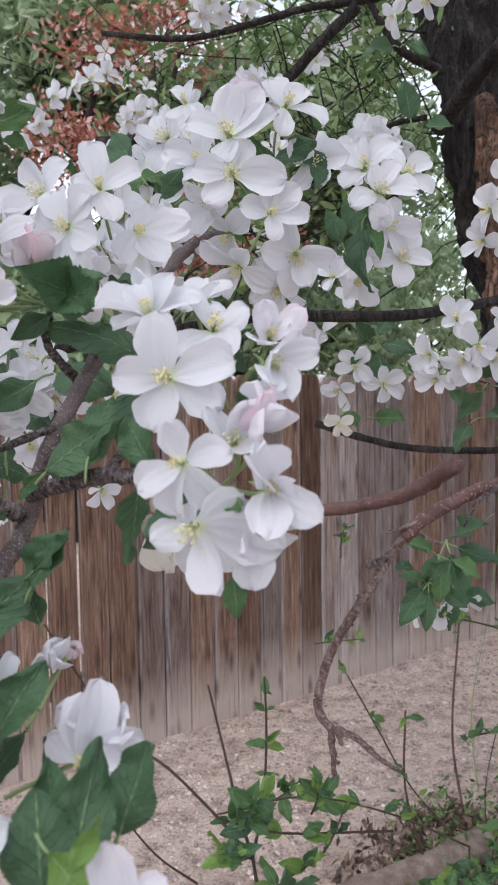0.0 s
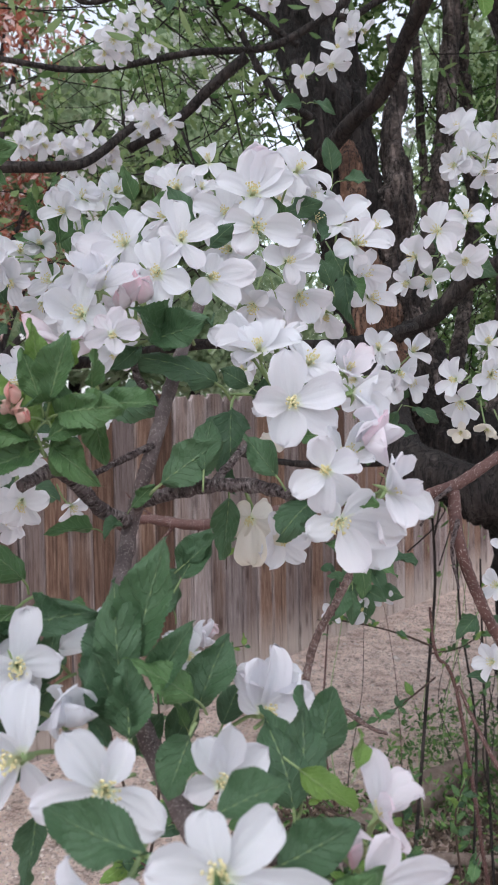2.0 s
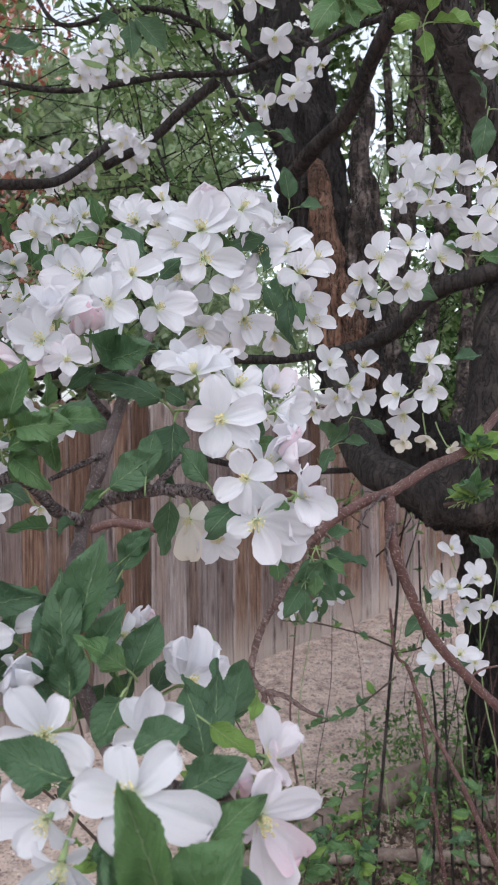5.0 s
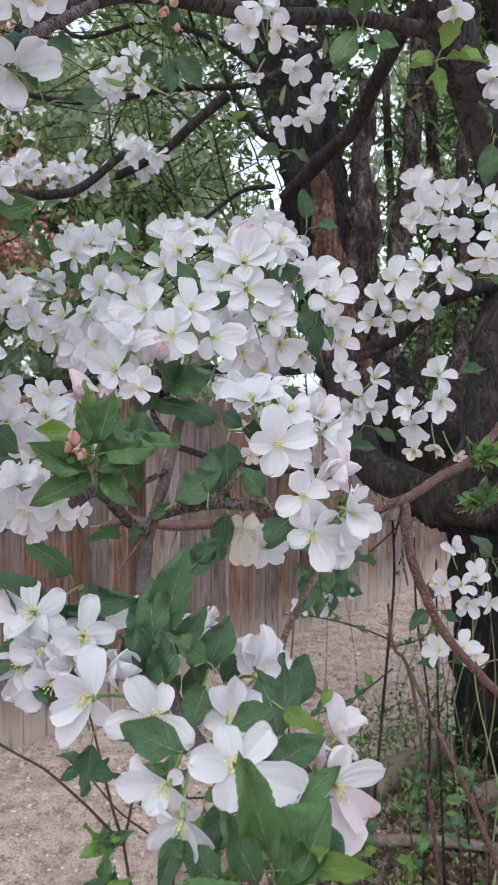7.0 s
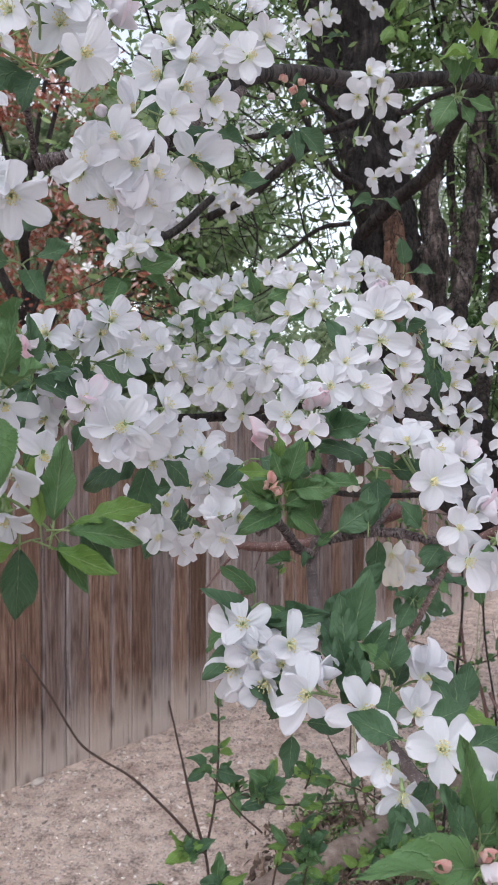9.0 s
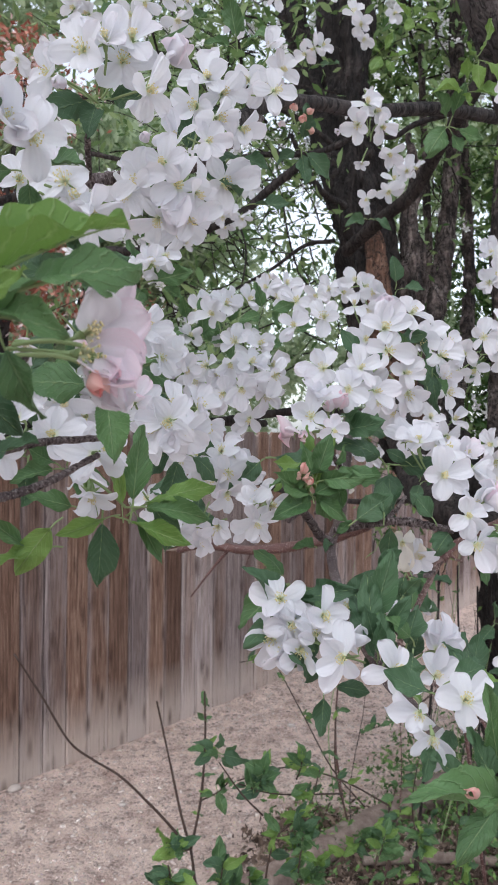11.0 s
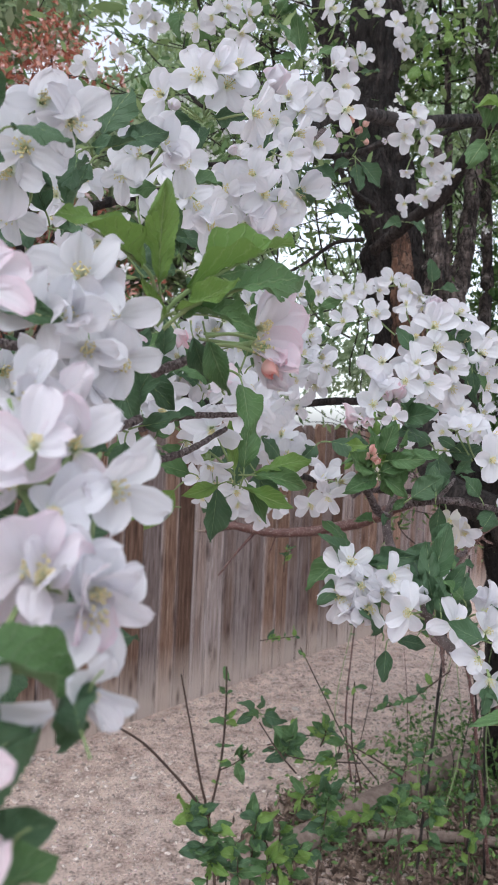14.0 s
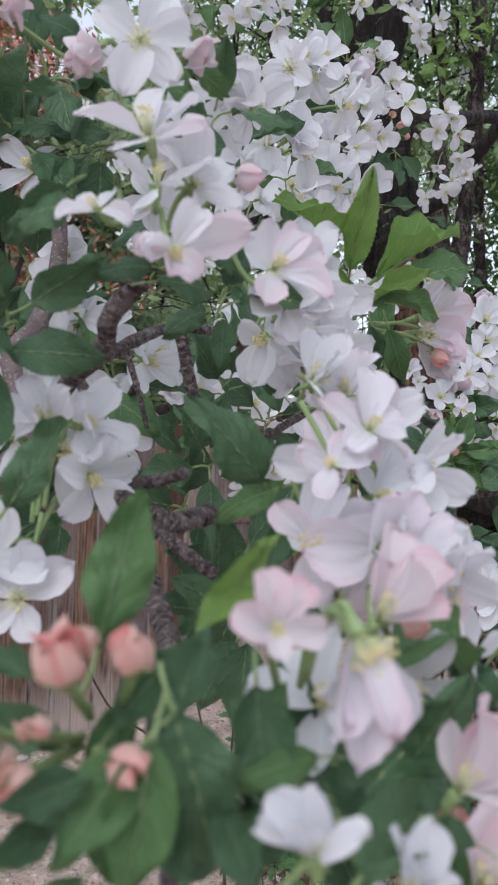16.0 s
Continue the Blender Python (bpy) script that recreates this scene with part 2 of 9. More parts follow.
# ---- petals, stamens, leaves: shared meshes ----
def sheet(name, rows, cols, place, mats, thick=0.0):
    """A grid of rows x cols with a UV map; place(u, v) gives each point, u from -1 to 1 and v from 0 to 1."""
    bm = bmesh.new()
    uv = bm.loops.layers.uv.verify()
    grid = [[bm.verts.new(place(2 * i / cols - 1, j / rows)) for i in range(cols + 1)] for j in range(rows + 1)]
    for j in range(rows):
        for i in range(cols):
            f = bm.faces.new((grid[j][i], grid[j][i + 1], grid[j + 1][i + 1], grid[j + 1][i]))
            for lp, (a, b) in zip(f.loops, ((i, j), (i + 1, j), (i + 1, j + 1), (i, j + 1))):
                lp[uv].uv = (a / cols, b / rows)
    bmesh.ops.remove_doubles(bm, verts=bm.verts, dist=1e-6)
    return mesh_of(name, bm, mats)


def petal_width(v, wide=0.285):
    """Half the width of a petal: a narrow claw, a blade that is widest past the middle and a blunt round tip."""
    if v < 0.60:
        return wide * (0.16 + 0.84 * math.sin(0.5 * math.pi * v / 0.60) ** 1.02)
    return wide * max(0.0, 1 - ((v - 0.60) / 0.40) ** 2.4) ** 0.5


def open_petal(seed, start, end, cup, material, wide=0.285):
    """A spoon-shaped petal of length 1: it leaves the middle at the angle start and ends at the angle end."""
    rnd = random.Random(seed)
    tip = rnd.uniform(-30, 22)
    steps, x, z, line = 60, 0.05, 0.0, []
    for i in range(steps + 1):
        s = i / steps
        line.append((x, z, radians(start + (end - start) * s ** 0.8 + tip * max(0.0, s - 0.72) / 0.28)))
        x += math.cos(line[-1][2]) / steps
        z += math.sin(line[-1][2]) / steps
    ph, wave, skew = rnd.uniform(0, 9), rnd.uniform(0.02, 0.06), rnd.uniform(-0.12, 0.12)
    fold, curl, notch = rnd.uniform(-0.05, 0.30), rnd.uniform(-0.35, 0.5), rnd.uniform(0.0, 0.09)

    def place(u, v):
        ragged = 0.022 * math.sin(9 * u + 3 * ph) + 0.014 * math.sin(21 * u + ph)
        v2 = min(1.0, v * (1 - notch * math.exp(-((u - 0.15 * skew) / 0.25) ** 2) + min(0.0, ragged) * v))
        px, pz, a = line[round(v2 * steps)]
        w = petal_width(v, wide) * u * (1 + 0.05 * math.sin(7 * v + ph + u) + 0.03 * math.sin(19 * v + 2 * ph))
        lift = 1.6 * cup * w * w + fold * (math.hypot(w, 0.05) - 0.05) + curl * max(0.0, u) * w * v * v
        lift += (0.010 * math.cos(11 * u + ph) + 0.006 * math.cos(23 * u + 2 * ph)) * math.sin(math.pi * min(1.0, v * 1.15)) + wave * math.sin(2.6 * u + ph + 3 * v) * v + 0.018 * math.sin(7 * u + 2 * ph) * v * v + 0.016 * math.sin(15 * u + ph + 3 * v) * abs(u) * v ** 2
        return (px - math.sin(a) * lift, w + skew * v * v, pz + math.cos(a) * lift)
    return sheet("petal", 14, 18, place, material)


def shut_petal(seed, fat, tall, gather, wrap, material):
    """A petal of a bud: it wraps round the axis and closes over the top."""
    rnd = random.Random(seed)
    ph = rnd.uniform(0, 9)

    def place(u, v):
        r = fat * (math.sin(math.pi * min(1.0, 0.10 + 0.80 * v ** 0.9)) ** 0.75) * (1 - gather * v ** 3) + 0.03 * (1 - v) + 0.004
        wide = petal_width(0.12 + 0.88 * v) / 0.335
        a = u * wrap * (0.35 + 0.65 * wide)
        r *= 1 + 0.08 * math.sin(4 * u + ph) * v + 0.04 * math.sin(9 * u + 2 * ph) * v * v
        return (r * math.cos(a), r * math.sin(a), tall * (v - 0.03 * v * u * u + 0.02 * math.sin(6 * u + ph) * v))
    return sheet("petal", 8, 8, place, material)


OPEN, CUPPED, HALF, BUD, FLAT = {}, {}, {}, {}, {}
for tone, mat in (("white", PETAL_WHITE), ("blush", PETAL_BLUSH), ("pink", PETAL_PINK), ("bud", PETAL_BUD), ("aged", PETAL_AGED)):
    OPEN[tone] = [open_petal(k, a, e, c, mat, w) for k, a, e, c, w in ((1, 30, 12, 0.7, 0.284), (2, 38, 24, 1.0, 0.302), (3, 25, -14, 0.5, 0.266), (4, 42, 36, 1.2, 0.258), (5, 22, 4, -0.3, 0.294), (6, 48, 42, 0.9, 0.258), (7, 28, -6, 1.0, 0.284), (8, 36, 26, 1.4, 0.266), (9, 20, -28, 0.6, 0.258), (10, 30, 8, 0.4, 0.311))]
    CUPPED[tone] = [open_petal(k, a, e, c, mat, w) for k, a, e, c, w in ((11, 52, 50, 0.8, 0.268), (12, 60, 68, 1.0, 0.293), (13, 45, 22, 0.6, 0.259), (14, 64, 78, 0.7, 0.243), (15, 50, 40, 1.2, 0.285), (16, 40, 4, 0.5, 0.251))]
    FLAT[tone] = [open_petal(k, a, e, c, mat, w) for k, a, e, c, w in ((41, 16, -16, 0.5, 0.325), (42, -14, 18, 0.9, 0.345), (43, 22, -20, 0.9, 0.300), (44, -20, 24, 0.6, 0.335), (45, 8, -8, 1.1, 0.355), (46, -8, 10, -0.2, 0.320), (47, 24, -30, 1.2, 0.340), (48, -10, 34, 0.8, 0.350))]
    HALF[tone] = [open_petal(s, 48, e, c, mat, w) for s, e, c, w in ((21, 122, 1.1, 0.40), (22, 132, 1.3, 0.38), (23, 116, 1.0, 0.42), (24, 126, 1.2, 0.36))]
    BUD[tone] = [shut_petal(s, 0.36, 1.0, g, 1.2, mat) for s, g in ((31, 1.0), (32, 0.97))]


def stamen_mesh(seed, count, spread):
    rnd = random.Random(seed)
    bm = bmesh.new()
    for i in range(count):
        a = 2.4 * i + rnd.uniform(-0.3, 0.3)
        lean = spread * math.sqrt((i + 0.5) / count) * rnd.uniform(0.8, 1.15)
        h = rnd.uniform(0.22, 0.42)
        tip = Vector((math.cos(a) * lean, math.sin(a) * lean, h))
        tube_into(bm, [(0.02 * math.cos(a), 0.02 * math.sin(a), 0.0), tip], 0.008, 0.006, 3, 1, mat=0)
        before = len(bm.verts)
        m = Matrix.Translation(tip) @ Euler((rnd.uniform(-1, 1), rnd.uniform(-1, 1), a)).to_matrix().to_4x4() @ Matrix.Diagonal((0.021, 0.031, 0.020, 1))
        made = bmesh.ops.create_icosphere(bm, subdivisions=1, radius=1, matrix=m)
        for f in {f for v in made["verts"] for f in v.link_faces}:
            f.material_index = 1
    return mesh_of("flower_centre", bm, [FILAMENT, ANTHER])


STAMENS = [stamen_mesh(s, 22, w) for s, w in ((1, 0.16), (2, 0.21), (3, 0.12))]


def leaf_mesh(seed, wide, fold, bend, twist, material):
    """A toothed oval leaf of length 1 along x, with its stalk."""
    rnd = random.Random(seed)
    ph, roll = rnd.uniform(0, 9), rnd.uniform(-0.2, 0.6)
    rows = 44

    def place(u, v):
        w = wide * 0.45 * math.sin(math.pi * v ** 0.82) ** (1.0 - 0.25 * v)
        tooth = 1.0 + (0.055 if round(v * rows) % 2 else -0.02) * (abs(u) > 0.99)
        y = u * w * tooth
        z = fold * abs(u) ** 1.3 * w + 0.085 * math.sin(7 * v + ph + 2 * u) * abs(u) + 0.034 * math.sin(21 * v + 4 * u + ph) * abs(u) + 0.010 * math.sin(44 * v - 11 * abs(u)) * (1 - abs(u)) - roll * abs(u) ** 3 * w
        a = twist * (v - 0.3)
        y, z = y * math.cos(a) - z * math.sin(a), y * math.sin(a) + z * math.cos(a)
        return (v * (1 - 0.12 * abs(bend) * v), y, z + bend * (v * v - 0.15 * v))
    me = sheet("leaf", rows, 6, place, material)
    bm = bmesh.new()
    bm.from_mesh(me)
    tube_into(bm, [(-0.30, 0.02, -0.10), (-0.14, 0.0, -0.02), (0.02, 0, 0.0)], 0.020, 0.018, 5, 3, mat=1)
    tube_into(bm, [(v, 0, bend * (v * v - 0.15 * v) - 0.012) for v in (0.0, 0.3, 0.6, 0.88)], 0.017, 0.004, 4, 2, mat=1)
    bm.to_mesh(me)
    bm.free()
    me.materials.append(STALK)
    me.shade_smooth()
    return me


LEAVES = {}
for tone, mat in (("dark", LEAF_DARK), ("mid", LEAF_MID), ("fresh", LEAF_FRESH)):
    LEAVES[tone] = [leaf_mesh(s, w, f, b, t, mat) for s, w, f, b, t in ((1, 0.57, 0.45, -0.20, 0.4), (2, 0.60, 0.28, -0.40, -0.5), (3, 0.52, 0.70, 0.14, 0.7), (4, 0.57, 0.55, -0.15, -0.3), (5, 0.50, 0.85, 0.25, -0.8), (6, 0.54, 1.0, -0.28, 1.0))]


# ---- a blossom cluster and what grows in it ----
def frame_of(z, spin):
    """A turn whose third axis is z."""
    z = Vector(z).normalized()
    q = z.to_track_quat("Z", "Y")
    return (q.to_matrix() @ Euler((0, 0, spin)).to_matrix()).to_4x4()


COUNT = [0]


def cluster(x, y, z, label, group="apple blossom clusters"):
    return thing("blossom_cluster", label, "blossom", group, (x, y, z))


def flower(c, x, y, z, n, size=0.028, tone="white", form="open", lean=0.0):
    """One blossom of cluster c: its middle, the way it faces, the length of its petals."""
    COUNT[0] += 1
    rnd = random.Random(COUNT[0])
    base = Vector(c.location)
    mid, n = Vector((x, y, z)), Vector(n).normalized()
    turn = frame_of(n, rnd.uniform(0, 6.28))
    heart = mid - n * size * (0.12 if form in ("open", "cupped") else 0.42)
    bm = bmesh.new()
    back = (heart - base) - n * size * 0.55
    foot = back * max(0.0, 1 - 0.034 / max(0.001, back.length))
    tube_into(bm, [foot, foot.lerp(back, 0.55) - n * 0.004, back, heart - base - n * size * 0.16], 0.0011, 0.0012, 5, 3)
    tube_into(bm, [heart - base - n * size * 0.26, heart - base - n * size * 0.10, heart - base + n * size * 0.03], 0.0016, size * 0.11, 7, 2)
    for k in range(5):
        d = (turn.to_3x3() @ Vector((math.cos(k * 1.2566 + 0.63), math.sin(k * 1.2566 + 0.63), 0)))
        tube_into(bm, [heart - base, heart - base + d * size * 0.17 - n * size * 0.03, heart - base + d * size * 0.30 - n * size * 0.12], size * 0.07, size * 0.008, 4, 2)
    fl = part("flower" if form in ("open", "cupped") else "bud", bm, STALK, c)
    kinds = {"open": OPEN, "cupped": CUPPED, "half": HALF, "bud": BUD}[form][tone]
    for k in range(5):
        p = part("petal", rnd.choice(kinds), None, fl)
        s = size * rnd.uniform(0.82, 1.16)
        tip = Euler((rnd.uniform(-0.48, 0.48), rnd.uniform(-0.42, 0.40) if form in ("open", "cupped") else rnd.uniform(-0.05, 0.16 if form == "half" else 0.05), k * 1.2566 + rnd.uniform(-0.20, 0.20))).to_matrix().to_4x4()
        grow = Matrix.Diagonal((s, s * rnd.uniform(1.06, 1.30), s, 1))
        p.matrix_basis = Matrix.Translation(heart - base + n * 0.0006 * k) @ turn @ tip @ grow
    if form in ("open", "cupped"):
        st = part("flower_centre", rnd.choice(STAMENS), None, fl, "pale yellow stamens")
        st.matrix_basis = Matrix.Translation(heart - base + n * size * 0.05) @ turn @ Matrix.Scale(size * (1.15 if form == "open" else 1.0), 4)
    return fl


def bloom(c, mid, n, tips, tone="white", full=1.08):
    """One blossom of cluster c whose petals reach to the given tips."""
    COUNT[0] += 1
    rnd = random.Random(COUNT[0])
    base, n = Vector(c.location), Vector(n).normalized()
    size = sum((Vector(t) - Vector(mid)).length for t in tips) / len(tips)
    heart = Vector(mid) - n * size * 0.10 - base
    bm = bmesh.new()
    back = heart - n * size * 0.5
    foot = back * max(0.0, 1 - 0.030 / max(0.001, back.length))
    tube_into(bm, [foot, foot.lerp(back, 0.55) - n * 0.003, back, heart - n * size * 0.16], 0.0010, 0.0011, 5, 3)
    tube_into(bm, [heart - n * size * 0.26, heart - n * size * 0.10, heart + n * size * 0.03], 0.0014, size * 0.10, 7, 2)
    fl = part("flower", bm, STALK, c)
    for k, t in enumerate(tips):
        x = Vector(t) - base - heart
        long = x.length / 1.02
        x.normalize()
        z = (n - x * n.dot(x)).normalized()
        p = part("petal", rnd.choice(FLAT[tone]), None, fl)
        wide = (long * 0.55 + size * 0.45) * full * rnd.uniform(0.92, 1.08)
        p.matrix_basis = Matrix.Translation(heart + n * 0.0005 * k) @ Matrix((x, z.cross(x), z)).transposed().to_4x4() @ Euler((rnd.uniform(-0.25, 0.25), 0, 0)).to_matrix().to_4x4() @ Matrix.Diagonal((long, wide, long, 1))
    st = part("flower_centre", rnd.choice(STAMENS), None, fl, "pale yellow stamens")
    st.matrix_basis = Matrix.Translation(heart + n * size * 0.04) @ frame_of(n, rnd.uniform(0, 6)) @ Matrix.Scale(size * 1.1, 4)
    return fl


def leaf(c, bx, by, bz, tx, ty, tz, face=(0, -1, 0.3), tone="dark", wide=1.0, kind=None):
    """One leaf of c from its base to its tip; face is the way its upper side looks."""
    COUNT[0] += 1
    rnd = random.Random(COUNT[0])
    a, b = Vector((bx, by, bz)), Vector((tx, ty, tz))
    x = (b - a).normalized()
    zf = Vector(face)
    zf = (zf - x * zf.dot(x)).normalized()
    y = zf.cross(x)
    length = (b - a).length
    m = Matrix((x, y, zf)).transposed().to_4x4()
    ob = part("leaf", LEAVES[tone][kind if kind is not None else rnd.randrange(6)], None, c)
    ob.matrix_basis = Matrix.Translation(a - Vector(c.location)) @ m @ Matrix.Diagonal((length, length * wide, length, 1))
    return ob


def leaf_tuft(c, x, y, z, count, length, tone="dark", towards=(0, -0.6, 0.3), spread=1.0, seed=0):
    """A whorl of leaves that grow from one point."""
    rnd = random.Random(seed + int(1000 * abs(x + y + z)))
    for k in range(count):
        a = 2 * math.pi * k / count + rnd.uniform(-0.5, 0.5)
        d = Vector(towards) * rnd.uniform(0.5, 1.2) + Vector((math.cos(a), rnd.uniform(-0.5, 0.4), math.sin(a))) * spread
        d.normalize()
        s = length * rnd.uniform(0.65, 1.1)
        o = Vector((x, y, z)) + d * length * 0.25
        up = Vector((rnd.uniform(-0.5, 0.5), -0.75, rnd.uniform(0.1, 0.8)))
        leaf(c, *o, *(o + d * s), up, tone, rnd.uniform(0.85, 1.15))


STALK_DARK = plain_material("young_stem", (0.035, 0.020, 0.016), (0.075, 0.048, 0.036), 60, 0.7, 0.3)
BARK_PEEL = bark_material("bark_peeling", [(0.3, (0.018, 0.013, 0.012)), (0.46, (0.055, 0.040, 0.035)), (0.56, (0.16, 0.125, 0.112)), (0.70, (0.38, 0.33, 0.31))], 11, bump=1.0, flecks=False, plates=34)


def shoot(p, pts, radius, material, count, size, seed):
    """A thin stem of plant p with leaves set along its upper part."""
    rnd = random.Random(seed + 700)
    o = Vector(p.location)
    bm = bmesh.new()
    tube_into(bm, [Vector(q) - o for q in pts], radius, radius * 0.6, 6, 5, 0.2, 0.01)
    part("stem", bm, material, p)
    line = curve_points(pts, 10)
    for k in range(count):
        s = 0.25 + 0.75 * (k + rnd.random()) / count
        q = line[min(len(line) - 1, int(s * (len(line) - 1)))]
        for j in range(2):
            d = Vector((rnd.uniform(-1, 1), rnd.uniform(-0.8, 0.4), rnd.uniform(-0.2, 0.9))).normalized()
            leaf(p, *q, *(q + d * size * rnd.uniform(0.65, 1.5)), (rnd.uniform(-0.5, 0.5), -0.6, rnd.uniform(0.2, 0.9)), rnd.choice(("mid", "mid", "dark", "fresh")), rnd.uniform(0.7, 1.0))


# ---- ground ----
def ground_material():
    n = Nodes("dry_dirt")
    v = n.coords("Object")
    big = n.noise(1.1, 5, v)
    mid = n.noise(14, 6, v)
    fine = n.noise(75, 7, v, 0.72)
    vo = n.add("TexVoronoi", Scale=75.0)
    n.link(v, vo.inputs["Vector"])
    c = n.ramp(n.calc("ADD", n.calc("MULTIPLY", mid, 0.42), n.calc("MULTIPLY", fine, 0.58)), [(0.38, (0.22, 0.165, 0.145)), (0.5, (0.75, 0.610, 0.535)), (0.64, (0.88, 0.75, 0.67))])
    c = n.mix(n.calc("MULTIPLY", big, 0.6), c, (0.76, 0.63, 0.58), "MULTIPLY")
    clump = n.noise(5.5, 8, v, 0.68)
    c = n.mix(n.calc("MULTIPLY", n.calc("SUBTRACT", clump, 0.46, True), 3.2, True), c, (0.55, 0.47, 0.44), "MULTIPLY")
    grit = n.calc("MULTIPLY", n.calc("LESS_THAN", vo.outputs["Distance"], 0.25), n.calc("GREATER_THAN", mid, 0.5))
    c = n.mix(n.calc("MULTIPLY", grit, 0.45), c, vo.outputs["Color"], "SOFT_LIGHT")
    n.color(c)
    n.rough(0.95, 0.2)
    n.bump(n.calc("ADD", n.calc("ADD", mid, fine), n.calc("MULTIPLY", grit, 0.6)), 1.0, 0.026)
    return n.mat


def relief(x, y):
    """Height of the ground."""
    return 0.025 * noise.noise(Vector((x * 0.9, y * 0.9, 3))) + 0.008 * noise.noise(Vector((x * 5, y * 5, 1)))


DIRT = ground_material()
bm = bmesh.new()
near = [-2.0 + 0.06 * i for i in range(117)]
xs = [-400, -60, -20, -8, -4] + near[:] + [6, 9, 20, 60, 400]
ys = [-400, -60, -15, -5, -2] + [-1.0 + 0.07 * i for i in range(110)] + [8, 12, 25, 80, 500]
grid = [[bm.verts.new((x, y, relief(x, y) if abs(x) < 8 and -3 < y < 9 else 0)) for x in xs] for y in ys]
for j in range(len(ys) - 1):
    for i in range(len(xs) - 1):
        bm.faces.new((grid[j][i], grid[j][i + 1], grid[j + 1][i + 1], grid[j + 1][i]))
ground = new("ground", mesh_of("ground", bm, DIRT))
tagged(ground, "dry pinkish dirt with scattered grit and gravel", "ground", kind="structure")

FENCE_AT, FENCE_TURN = Vector((-0.63, 3.40, 0.0)), radians(40.5)
FENCE_DIR = Vector((math.cos(FENCE_TURN), math.sin(FENCE_TURN), 0))


def blob_mesh(name, seed, mats, flat=0.6):
    rnd = random.Random(seed)
    bm = bmesh.new()
    bmesh.ops.create_icosphere(bm, subdivisions=2, radius=1.0)
    for v in bm.verts:
        v.co *= 1 + 0.35 * noise.noise(v.co * 1.3 + Vector((seed * 7, 0, 0)))
        v.co.z *= flat
    return mesh_of(name, bm, mats)


STONE = plain_material("stone_grey", (0.30, 0.25, 0.22), (0.52, 0.46, 0.42), 60, 0.9, 0.4)
pebbles = [blob_mesh("pebble", s, STONE) for s in range(4)]


def scatter_pebbles(count):
    """Grit that lies on the dirt, joined."""
    rnd = random.Random(5)
    verts, faces = [], []
    src = [([v.co.copy() for v in m.vertices], [tuple(p.vertices) for p in m.polygons]) for m in pebbles]
    low = bmesh.new()
    bmesh.ops.create_icosphere(low, subdivisions=1, radius=1)
    src = [([v.co * (1 + 0.4 * noise.noise(v.co * 2 + Vector((k * 5, 0, 0)))) for v in low.verts], [tuple(v.index for v in f.verts) for f in low.faces]) for k in range(4)]
    low.free()
    while count:
        x, y = rnd.uniform(-1.6, 3.4), rnd.uniform(1.6, 5.9)
        if (Vector((x, y, 0)) - FENCE_AT).cross(FENCE_DIR).z < 0.03:
            continue
        count -= 1
        s = rnd.choice((0.0018, 0.002, 0.003, 0.003, 0.004, 0.0055, 0.008)) * rnd.uniform(0.7, 1.4)
        vs, fs = rnd.choice(src)
        rot = Euler((0, 0, rnd.uniform(0, 6))).to_matrix()
        o = len(verts)
        at = Vector((x, y, relief(x, y) + s * 0.15))
        verts += [at + rot @ Vector((v.x * s * 1.3, v.y * s, v.z * s * 0.6)) for v in vs]
        faces += [tuple(i + o for i in f) for f in fs]
    me = bpy.data.meshes.new("gravel")
    me.from_pydata(verts, [], faces)
    me.materials.append(island_material("grit", [(0.0, (0.20, 0.155, 0.135)), (0.5, (0.40, 0.315, 0.275)), (1.0, (0.60, 0.51, 0.46))], 0.9, 0))
    tagged(new("gravel", me), "loose grit and small stones on the dirt", "gravel", kind="stuff")


scatter_pebbles(30000)


def scatter_chips(count):
    """Fallen petals and pale flakes on the dirt, joined."""
    rnd = random.Random(15)
    verts, faces = [], []
    while count:
        x, y = rnd.uniform(-1.6, 3.2), rnd.uniform(1.7, 5.6)
        if (Vector((x, y, 0)) - FENCE_AT).cross(FENCE_DIR).z < 0.04 or noise.noise(Vector((x * 1.7, y * 1.7, 9))) < rnd.uniform(-0.5, 0.4):
            continue
        count -= 1
        s = rnd.uniform(0.0014, 0.0034)
        turn = Euler((rnd.uniform(-0.4, 0.4), rnd.uniform(-0.4, 0.4), rnd.uniform(0, 6))).to_matrix()
        o = len(verts)
        at = Vector((x, y, relief(x, y) + 0.004))
        verts += [at + turn @ (Vector(p) * s) for p in ((-1, 0, 0), (-0.2, -0.6, 0.1), (0.9, -0.3, 0.25), (0.8, 0.5, 0.2), (-0.3, 0.6, 0.15))]
        faces.append(tuple(range(o, o + 5)))
    me = bpy.data.meshes.new("fallen_petals")
    me.from_pydata(verts, [], faces)
    me.materials.append(island_material("fallen_petal", [(0.0, (0.42, 0.34, 0.29)), (0.5, (0.66, 0.58, 0.53)), (1.0, (0.80, 0.77, 0.76))], 0.8, 0))
    tagged(new("fallen_petals", me), "fallen white petals and pale flakes on the dirt", "petals", kind="stuff")


scatter_chips(5000)
for x, y, s in ((-0.66, 3.30, 0.032), (-0.20, 3.05, 0.018), (0.75, 3.9, 0.022), (1.5, 4.5, 0.03)):
    st = tagged(new("stone", pebbles[int(s * 1000) % 4]), "pale rounded stone lying on the dirt", "stone", "stones")
    st.matrix_basis = pose(x, y, relief(x, y) + s * 0.25, 0, 0, 40 * s * 1000) @ Matrix.Diagonal((s, s * 0.8, s * 0.8, 1))


